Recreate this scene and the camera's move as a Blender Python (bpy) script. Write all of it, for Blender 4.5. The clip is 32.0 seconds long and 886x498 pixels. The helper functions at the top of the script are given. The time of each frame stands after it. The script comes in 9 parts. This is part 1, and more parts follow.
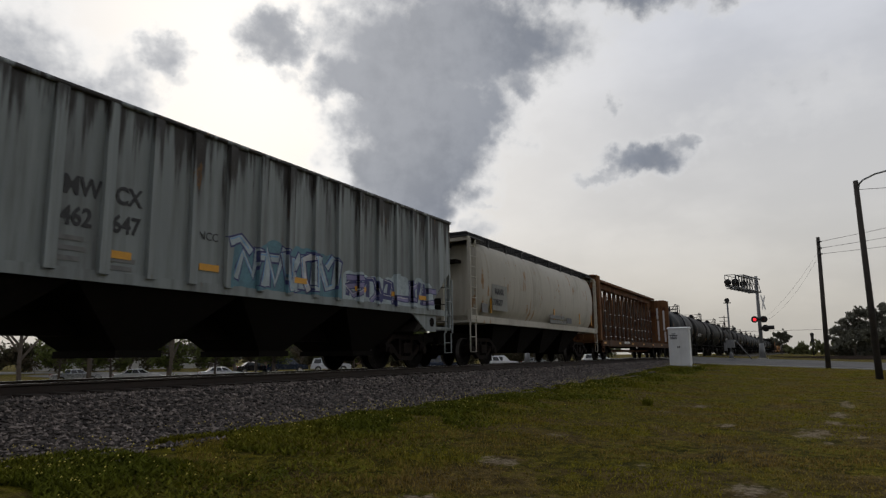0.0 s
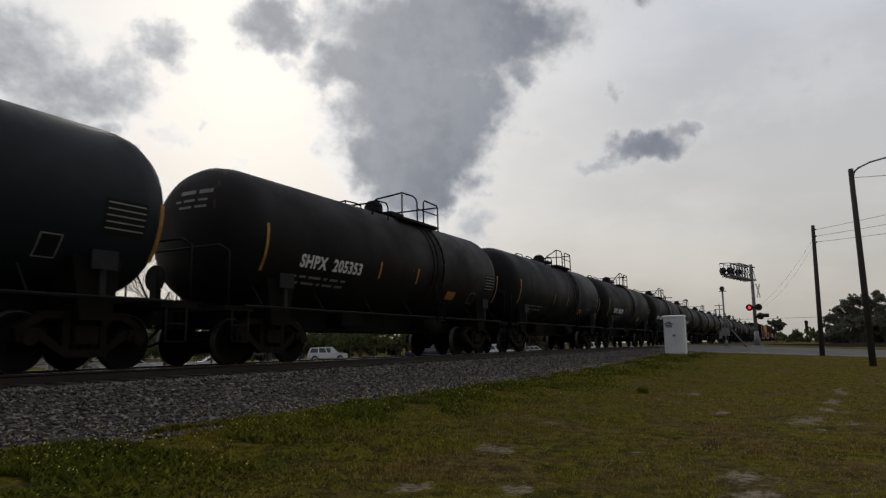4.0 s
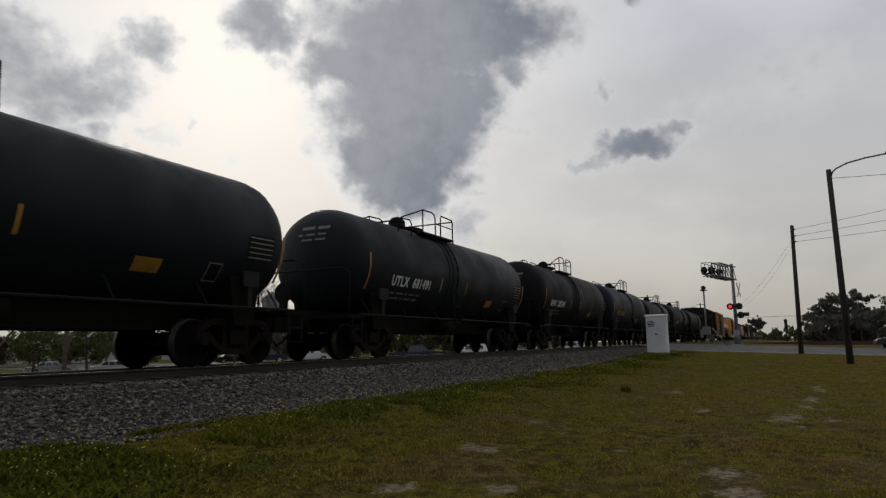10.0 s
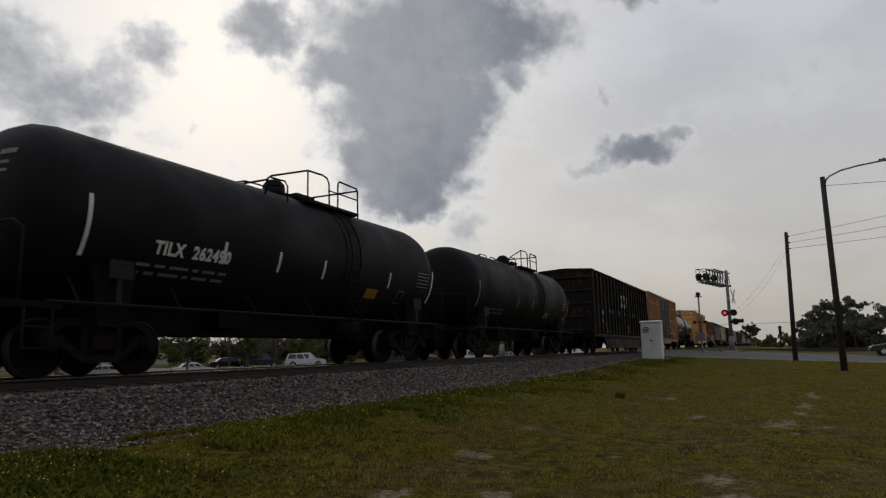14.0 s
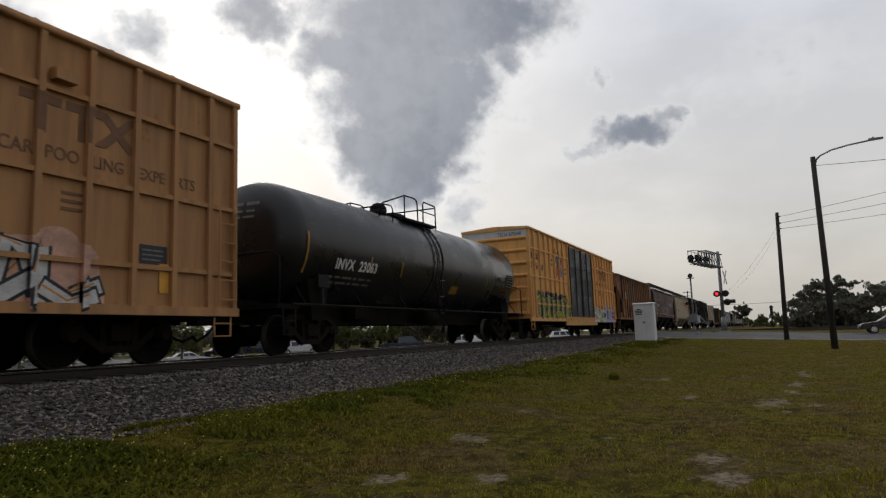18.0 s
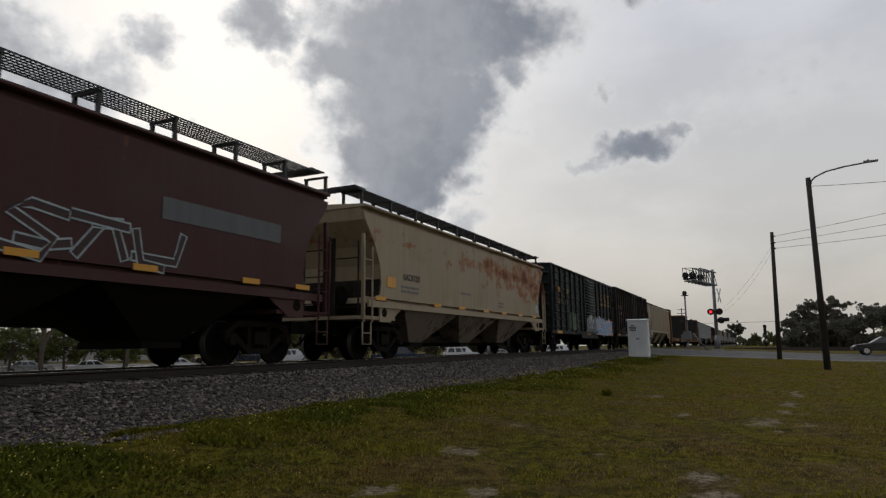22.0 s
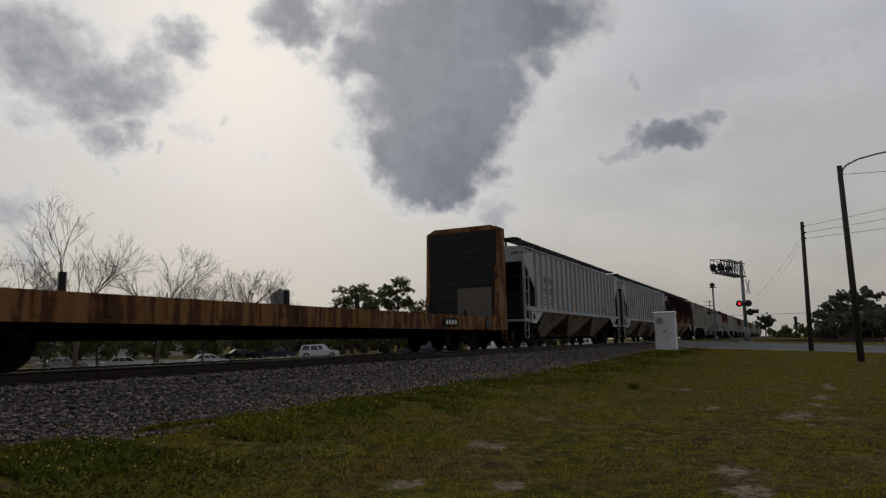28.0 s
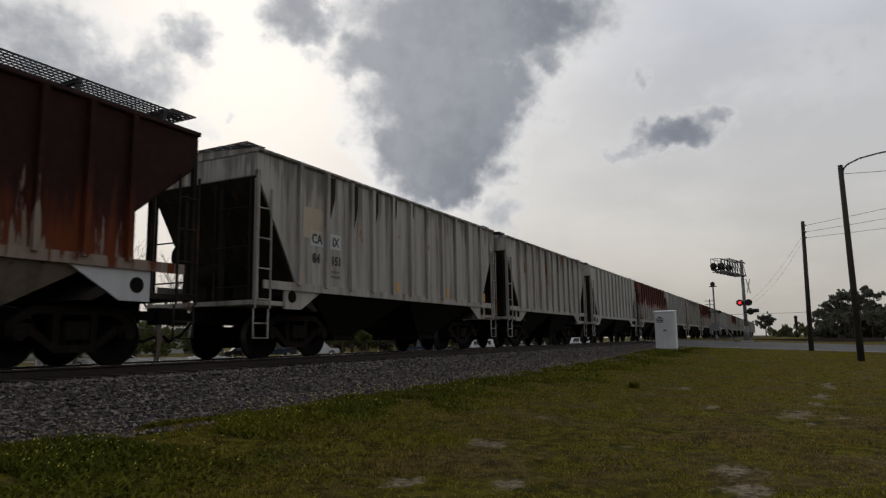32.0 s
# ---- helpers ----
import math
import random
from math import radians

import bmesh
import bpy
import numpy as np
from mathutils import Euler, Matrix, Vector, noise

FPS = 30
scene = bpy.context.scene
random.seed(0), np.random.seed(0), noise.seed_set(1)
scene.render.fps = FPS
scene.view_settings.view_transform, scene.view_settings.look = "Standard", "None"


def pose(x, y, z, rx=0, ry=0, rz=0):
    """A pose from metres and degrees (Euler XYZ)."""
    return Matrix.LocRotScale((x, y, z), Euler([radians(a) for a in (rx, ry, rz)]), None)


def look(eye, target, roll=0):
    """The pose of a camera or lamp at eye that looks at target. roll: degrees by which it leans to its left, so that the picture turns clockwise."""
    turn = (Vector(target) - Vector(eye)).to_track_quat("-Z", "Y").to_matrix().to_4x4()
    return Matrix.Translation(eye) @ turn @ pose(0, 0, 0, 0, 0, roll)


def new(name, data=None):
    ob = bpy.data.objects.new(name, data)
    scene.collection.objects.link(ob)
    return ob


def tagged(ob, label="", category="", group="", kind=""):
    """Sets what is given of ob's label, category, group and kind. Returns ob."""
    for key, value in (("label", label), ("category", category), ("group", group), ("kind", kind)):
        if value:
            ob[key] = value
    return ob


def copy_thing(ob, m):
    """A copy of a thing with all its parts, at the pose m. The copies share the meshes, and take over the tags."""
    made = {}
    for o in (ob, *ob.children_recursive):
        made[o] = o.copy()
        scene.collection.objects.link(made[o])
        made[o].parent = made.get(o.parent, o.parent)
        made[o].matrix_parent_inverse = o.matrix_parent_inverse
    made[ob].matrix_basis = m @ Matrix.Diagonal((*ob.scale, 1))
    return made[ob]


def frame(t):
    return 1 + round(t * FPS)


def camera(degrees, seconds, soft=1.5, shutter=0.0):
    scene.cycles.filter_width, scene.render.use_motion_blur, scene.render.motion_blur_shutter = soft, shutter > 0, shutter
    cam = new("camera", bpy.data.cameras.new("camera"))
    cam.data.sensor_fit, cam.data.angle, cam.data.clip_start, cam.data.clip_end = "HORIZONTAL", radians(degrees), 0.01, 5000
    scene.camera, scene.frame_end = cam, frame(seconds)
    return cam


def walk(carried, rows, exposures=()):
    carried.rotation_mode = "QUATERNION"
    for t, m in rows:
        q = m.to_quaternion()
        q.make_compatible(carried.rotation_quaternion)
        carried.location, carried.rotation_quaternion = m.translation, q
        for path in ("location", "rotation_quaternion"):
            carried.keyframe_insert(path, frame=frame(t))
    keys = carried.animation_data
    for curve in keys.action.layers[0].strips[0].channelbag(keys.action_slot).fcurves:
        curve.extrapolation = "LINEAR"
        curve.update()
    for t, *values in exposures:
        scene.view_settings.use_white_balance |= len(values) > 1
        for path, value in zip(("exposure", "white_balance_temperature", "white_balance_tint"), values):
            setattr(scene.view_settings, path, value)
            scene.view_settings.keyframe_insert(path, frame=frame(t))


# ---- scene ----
cam = camera(67.64, 32.0, soft=1.3, shutter=0.06)
EYE = (0.0, 0.0, 0.32)
# seconds, heading, pitch and lean of the held camera, which stays on one spot
PATH = [(0, -61.87, 9.21, 0.69), (0.5, -61.93, 9.21, 0.75), (1, -61.42, 8.96, 0.56), (1.5, -61.35, 8.82, 0.72), (2, -61.73, 7.52, 0.95), (2.5, -61.83, 8.03, 0.85), (3, -61.84, 8.41, 0.83), (3.5, -61.90, 8.33, 0.78), (5.5, -63.52, 8.09, 1.54), (6, -63.56, 7.90, 1.42), (6.5, -63.39, 8.27, 1.40), (7, -63.23, 8.51, 0.85), (7.5, -63.77, 8.52, 0.75), (8, -63.60, 8.50, 1.04), (8.5, -63.74, 8.52, 1.12), (9, -63.47, 8.62, 1.12), (9.5, -63.32, 8.40, 0.92), (10, -63.62, 8.25, 1.19), (10.5, -63.44, 8.50, 1.35), (11, -63.75, 8.04, 1.57), (11.5, -63.61, 7.80, 1.32), (12, -63.65, 7.78, 1.44), (12.5, -63.74, 8.27, 1.18), (13, -63.87, 8.44, 1.11), (13.5, -64.02, 8.73, 1.00), (15.5, -64.17, 8.38, 1.10), (16, -64.27, 8.19, 1.11), (16.5, -64.25, 8.03, 1.34), (17, -63.98, 8.01, 1.37), (17.5, -64.16, 7.82, 1.50), (18, -64.62, 7.44, 1.99), (18.5, -64.66, 7.50, 1.73), (19, -64.82, 7.51, 1.43), (19.5, -65.01, 7.72, 1.22), (20, -64.90, 7.40, 1.07), (20.5, -65.47, 7.72, 1.26), (21, -65.26, 7.63, 1.14), (21.5, -65.15, 7.91, 0.84), (22, -65.03, 8.44, 0.69), (22.5, -64.78, 8.24, 0.91), (23, -64.08, 8.29, 0.97), (23.5, -63.47, 8.28, 1.25), (24, -63.29, 8.08, 1.34), (24.5, -63.26, 7.85, 1.25), (25, -63.43, 7.78, 1.55), (25.5, -63.29, 7.73, 1.53), (26, -63.16, 7.88, 1.50), (26.5, -63.25, 7.81, 1.38), (28.5, -62.82, 8.09, 1.03), (29, -62.79, 8.22, 1.04), (29.5, -62.49, 8.07, 1.13), (30, -62.85, 8.18, 0.95), (30.5, -62.82, 8.24, 0.91), (31, -62.82, 8.10, 0.98), (31.5, -62.94, 7.87, 0.93), (32, -62.89, 7.85, 0.94)]
walk(cam, [(t, pose(*EYE, 90 + p, 0, h) @ pose(0, 0, 0, 0, 0, -r)) for t, h, p, r in PATH], [(0.0, 0.10), (1.0, 0.14), (3.0, 0.05), (6.0, 0.03), (9.0, -0.02), (13.0, -0.08), (15.5, 0.08), (17.0, 0.20), (18.0, 0.24), (19.0, 0.10), (20.0, 0.24), (21.0, 0.08), (24.0, 0.10), (26.0, 0.02), (26.6, -0.08), (28.5, -0.30), (29.0, -0.16), (30.0, -0.05), (31.0, 0.0), (32.0, 0.02)])

# ---------------------------------------------------------------- plan, in metres
YC = 10.75          # centre line of the track; rail tops are z = 0
SPEED0, GAIN, T_STEADY = 15.3, 0.1, 23.0


def run(t):
    """How far the train has gone at t seconds."""
    if t < T_STEADY:
        return SPEED0 * t + 0.5 * GAIN * t * t
    return SPEED0 * T_STEADY + 0.5 * GAIN * T_STEADY ** 2 + (SPEED0 + GAIN * T_STEADY) * (t - T_STEADY)


def smooth(a, b, v):
    k = min(1.0, max(0.0, (v - a) / (b - a)))
    return k * k * (3 - 2 * k)


# ---------------------------------------------------------------- node helpers
class Nodes:
    def __init__(self, tree):
        self.t = tree
        tree.nodes.clear()

    def add(self, kind, ins=None, operation="", use_clamp=False, noise_dimensions="", interpolation_type="", data_type="", blend_type="", feature=""):
        n = self.t.nodes.new(kind)
        if operation:
            n.operation = operation
        if use_clamp:
            n.use_clamp = True
        if noise_dimensions:
            n.noise_dimensions = noise_dimensions
        if interpolation_type:
            n.interpolation_type = interpolation_type
        if data_type:
            n.data_type = data_type
        if blend_type:
            n.blend_type = blend_type
        if feature:
            n.feature = feature
        for k, v in (ins or {}).items():
            self.put(n.inputs[k], v)
        return n

    def put(self, socket, v):
        if isinstance(v, bpy.types.NodeSocket):
            self.t.links.new(v, socket)
        elif isinstance(v, bpy.types.Node):
            self.t.links.new(v.outputs[0], socket)
        else:
            socket.default_value = v

    def math(self, op, a, b=0.0, c=0.0, clamp=False):
        n = self.add("ShaderNodeMath", operation=op, use_clamp=clamp)
        for i, v in enumerate((a, b, c)):
            self.put(n.inputs[i], v)
        return n.outputs[0]

    def vmath(self, op, a, b=None):
        n = self.add("ShaderNodeVectorMath", operation=op)
        self.put(n.inputs[0], a)
        if b is not None:
            self.put(n.inputs[1], b)
        return n

    def noise(self, vec, scale, detail=4.0, rough=0.55, dim="3D"):
        n = self.add("ShaderNodeTexNoise", {"Scale": scale, "Detail": detail, "Roughness": rough}, noise_dimensions=dim)
        self.put(n.inputs["Vector"], vec)
        return n.outputs[0]

    def span(self, v, a, b, lo=0.0, hi=1.0, kind="SMOOTHSTEP"):
        n = self.add("ShaderNodeMapRange", interpolation_type=kind)
        for k, x in zip((0, 1, 2, 3, 4), (v, a, b, lo, hi)):
            self.put(n.inputs[k], x)
        return n.outputs[0]

    def mix(self, f, a, b, kind="MIX"):
        n = self.add("ShaderNodeMix", data_type="RGBA", blend_type=kind)
        for k, v in ((0, f), (6, a), (7, b)):
            self.put(n.inputs[k], v)
        return n.outputs[2]

    def scale(self, vec, xyz):
        return self.vmath("MULTIPLY", vec, xyz).outputs[0]


# ---------------------------------------------------------------- sky and sun
SUN_AZ, SUN_EL = 44.5, 27.0
SUN_DIR = Vector((math.cos(radians(SUN_EL)) * math.cos(radians(SUN_AZ)), math.cos(radians(SUN_EL)) * math.sin(radians(SUN_AZ)), math.sin(radians(SUN_EL))))


def make_world():
    w = bpy.data.worlds.new("overcast_sky")
    scene.world = w
    w.use_nodes = True
    n = Nodes(w.node_tree)
    d = n.vmath("NORMALIZE", n.add("ShaderNodeTexCoord").outputs["Generated"]).outputs[0]
    z = n.add("ShaderNodeSeparateXYZ", {0: d}).outputs[2]
    near_sun = n.vmath("DOT_PRODUCT", d, SUN_DIR).outputs["Value"]
    sky = n.add("ShaderNodeTexSky")
    sky.sky_type, sky.sun_disc, sky.air_density, sky.dust_density = "NISHITA", False, 1.5, 4.0
    sky.sun_elevation, sky.sun_rotation = radians(SUN_EL), radians(90 - SUN_AZ)
    clear = n.add("ShaderNodeVectorMath", {0: sky.outputs[0]}, operation="SCALE")
    clear.inputs["Scale"].default_value = 0.05
    veil = n.mix(n.span(z, 0.0, 0.24), (0.49, 0.468, 0.425, 1), (0.605, 0.597, 0.592, 1))
    veil = n.mix(n.span(z, 0.16, 0.55), veil, (0.53, 0.553, 0.615, 1))
    thin = n.noise(n.scale(d, (1.0, 1.0, 2.2)), 2.6, 5.0, 0.55)
    veil = n.mix(n.span(thin, 0.35, 0.7), n.mix(1.0, veil, (0.93, 0.935, 0.945, 1), "MULTIPLY"), n.mix(1.0, veil, (1.16, 1.155, 1.15, 1), "MULTIPLY"))
    glow = n.math("ADD", n.math("MULTIPLY", n.span(near_sun, 0.80, 0.985), 0.52), n.math("MULTIPLY", n.span(near_sun, 0.955, 0.999), 0.34))
    lit = n.mix(glow, veil, (0.89, 0.878, 0.862, 1))
    behind = n.mix(n.span(near_sun, -0.8, 0.45), n.mix(1.0, lit, (0.50, 0.50, 0.51, 1), "MULTIPLY"), lit)
    total = n.mix(0.90, clear.outputs[0], behind)
    n.add("ShaderNodeOutputWorld", {0: n.add("ShaderNodeBackground", {0: total, 1: 1.0})})


make_world()
sun = new("sun", bpy.data.lights.new("sun", "SUN"))
sun.data.energy, sun.data.angle, sun.data.color = 0.6, radians(14), (1.0, 0.95, 0.88)
sun.matrix_world = look((60, 60, 60), Vector((60, 60, 60)) - SUN_DIR * 10)


# clouds: azimuth, height, half width, half height in degrees, and thickness
CLOUD_TOWER = [
    (27.4, 26.5, 13.1, 4.9, 1.0), (34.2, 23.3, 7.2, 3.2, 1.0), (29.7, 20.3, 8.8, 4.9, 1.1), (30.4, 16.0, 7.2, 4.6, 1.05), (30.6, 12.9, 5.2, 2.8, 0.95),
    (21.2, 22.9, 3.4, 2.0, 0.70), (18.8, 25.8, 4.6, 2.4, 0.66), (26.2, 32.8, 20.6, 4.6, 1.0), (9.3, 29.5, 7.0, 2.2, 0.8), (3.2, 27.8, 4.0, 1.5, 0.6),
]
CLOUD_WISPS = [
    (43.2, 26.6, 4.2, 2.8, 0.80), (42.0, 23.6, 1.6, 0.9, 0.45), (38.2, 16.4, 2.4, 2.1, 0.44), (22.3, 18.8, 1.3, 1.5, 0.55), (24.9, 10.1, 2.8, 2.5, 0.50), (24.1, 13.0, 1.4, 0.7, 0.45),
    (10.4, 16.0, 3.9, 1.9, 0.80), (13.7, 15.1, 3.4, 1.0, 0.55), (7.9, 17.1, 2.4, 1.1, 0.62), (13.2, 20.6, 1.2, 1.1, 0.5),
]
CLOUD_BANK = [
    (63.5, 21.2, 6.8, 5.4, 0.66), (58.4, 19.1, 4.6, 3.8, 0.70), (57.4, 15.8, 2.7, 2.4, 0.66), (62.8, 16.3, 3.2, 1.5, 0.55), (52.7, 24.1, 2.8, 2.1, 0.62), (51.5, 22.3, 1.8, 1.1, 0.45),
    (55.2, 20.6, 3.6, 4.2, 0.52), (51.5, 16.9, 2.1, 1.3, 0.38), (54.0, 15.1, 1.0, 0.9, 0.45), (48.6, 18.1, 0.8, 0.8, 0.42), (45.8, 15.7, 1.6, 1.0, 0.36), (53.1, 12.7, 1.4, 0.6, 0.32), (63.1, 9.8, 2.3, 2.4, 0.50), (61.9, 7.2, 2.4, 1.7, 0.38),
]
CLOUD_ROUND = [
    (-2.0, 19.2, 5.4, 3.2, 0.32), (5.7, 18.4, 5.0, 2.2, 0.26), (80.0, 25.0, 12.0, 9.0, 0.7), (25.0, 47.0, 26.0, 7.0, 0.8), (70.0, 42.0, 22.0, 9.0, 0.7), (-30.0, 32.0, 14.0, 6.0, 0.6),
    (-55.0, 22.0, 15.0, 6.0, 0.6), (-80.0, 35.0, 20.0, 9.0, 0.7), (120.0, 28.0, 20.0, 8.0, 0.7), (160.0, 35.0, 22.0, 9.0, 0.7), (-120.0, 26.0, 18.0, 7.0, 0.7), (-155.0, 40.0, 20.0, 9.0, 0.7), (0.0, 65.0, 40.0, 10.0, 0.6), (130.0, 60.0, 40.0, 12.0, 0.6),
]


def cloud_material():
    """Ragged clouds by azimuth and height in degrees, dark in the middle and bright at the rims."""
    m = bpy.data.materials.new("cloud")
    m.use_nodes = True
    n = Nodes(m.node_tree)
    d = n.vmath("NORMALIZE", n.add("ShaderNodeTexCoord").outputs["Object"]).outputs[0]
    xyz = n.add("ShaderNodeSeparateXYZ", {0: d}).outputs
    az = n.math("MULTIPLY", n.math("ARCTAN2", xyz[1], xyz[0]), 57.2958)
    el = n.math("MULTIPLY", n.math("ARCSINE", xyz[2]), 57.2958)
    flat = n.add("ShaderNodeCombineXYZ", {0: az, 1: el, 2: 0.0}).outputs[0]
    # billows push the outlines in and out at three sizes
    bend = flat
    for size, reach, detail in ((12.0, 4.2, 2.0), (38.0, 2.0, 3.0), (95.0, 0.8, 3.0)):
        w = n.add("ShaderNodeTexNoise", {"Scale": size, "Detail": detail, "Roughness": 0.6, "Vector": d}).outputs["Color"]
        w = n.vmath("MULTIPLY", n.vmath("SUBTRACT", w, (0.5, 0.5, 0.5)).outputs[0], (reach * 1.2, reach, 0)).outputs[0]
        bend = n.vmath("ADD", bend, w).outputs[0]
    total = None
    for a, e, ra, re, amp in CLOUD_TOWER + CLOUD_WISPS + CLOUD_BANK + CLOUD_ROUND:
        v = n.vmath("MULTIPLY", n.vmath("SUBTRACT", bend, (a, e, 0)).outputs[0], (1 / ra, 1 / re, 0)).outputs[0]
        k = n.span(n.vmath("LENGTH", v).outputs["Value"], 1.60, 0.20, 0.0, amp)
        total = k if total is None else n.math("SMOOTH_MAX", total, k, 0.10)
    fine = n.noise(n.scale(d, (1, 1, 1.3)), 34.0, 7.0, 0.55)
    dense = n.math("ADD", total, n.math("MULTIPLY", n.math("SUBTRACT", fine, 0.5), 0.46))
    alpha = n.span(dense, 0.10, 0.56)
    soft = n.noise(n.scale(d, (1, 1, 0.55)), 9.0, 6.0, 0.58)
    deep = n.span(n.math("ADD", dense, n.math("MULTIPLY", n.math("SUBTRACT", soft, 0.5), 0.55)), 0.24, 0.86)
    near_sun = n.vmath("DOT_PRODUCT", d, SUN_DIR).outputs["Value"]
    rim = n.mix(n.span(near_sun, 0.86, 0.985), (0.63, 0.632, 0.64, 1), (0.93, 0.92, 0.905, 1))
    core = n.mix(n.span(n.math("ADD", soft, n.math("MULTIPLY", n.math("SUBTRACT", fine, 0.5), 0.45)), 0.36, 0.66), (0.160, 0.180, 0.222, 1), (0.235, 0.256, 0.300, 1))
    core = n.mix(n.span(near_sun, 0.90, 0.995, 0.0, 0.42), core, (0.55, 0.55, 0.56, 1))
    glow = n.add("ShaderNodeEmission", {0: n.mix(deep, rim, core), 1: 1.0})
    out = n.add("ShaderNodeMixShader", {0: alpha, 1: n.add("ShaderNodeBsdfTransparent"), 2: glow})
    n.add("ShaderNodeOutputMaterial", {0: out})
    return m


def sky_dome():
    """A thin layer of cloud far round the place, which drifts."""
    verts, faces, cols, rings = [], [], 96, 20
    for j in range(rings + 1):
        el = radians(-1 + 90 * j / rings)
        for i in range(cols):
            a = 2 * math.pi * i / cols
            verts.append((4000 * math.cos(el) * math.cos(a), 4000 * math.cos(el) * math.sin(a), 4000 * math.sin(el)))
    for j in range(rings):
        for i in range(cols):
            k = (i + 1) % cols
            faces.append((j * cols + i, (j + 1) * cols + i, (j + 1) * cols + k, j * cols + k))
    me = bpy.data.meshes.new("clouds")
    me.from_pydata(verts, [], faces)
    me.polygons.foreach_set("use_smooth", [True] * len(faces))
    me.materials.append(cloud_material())
    return tagged(new("backdrop_clouds", me), "drifting grey rain clouds over a hazy bright sky", "clouds", kind="structure")


clouds = sky_dome()
clouds.location = EYE

# ---------------------------------------------------------------- materials
def surface(name):
    m = bpy.data.materials.new(name)
    m.use_nodes = True
    n = Nodes(m.node_tree)
    return m, n, n.add("ShaderNodeTexCoord")


def finish(m, n, col, rough, bump=None, strength=0.3, metal=0.0, dist=0.02, spec=0.5):
    b = n.add("ShaderNodeBsdfPrincipled", {"Base Color": col, "Roughness": rough, "Metallic": metal, "Specular IOR Level": spec})
    if bump is not None:
        n.put(b.inputs["Normal"], n.add("ShaderNodeBump", {"Height": bump, "Strength": strength, "Distance": dist}))
    n.add("ShaderNodeOutputMaterial", {0: b})
    return m


def rgb(c):
    return (*c, 1.0)


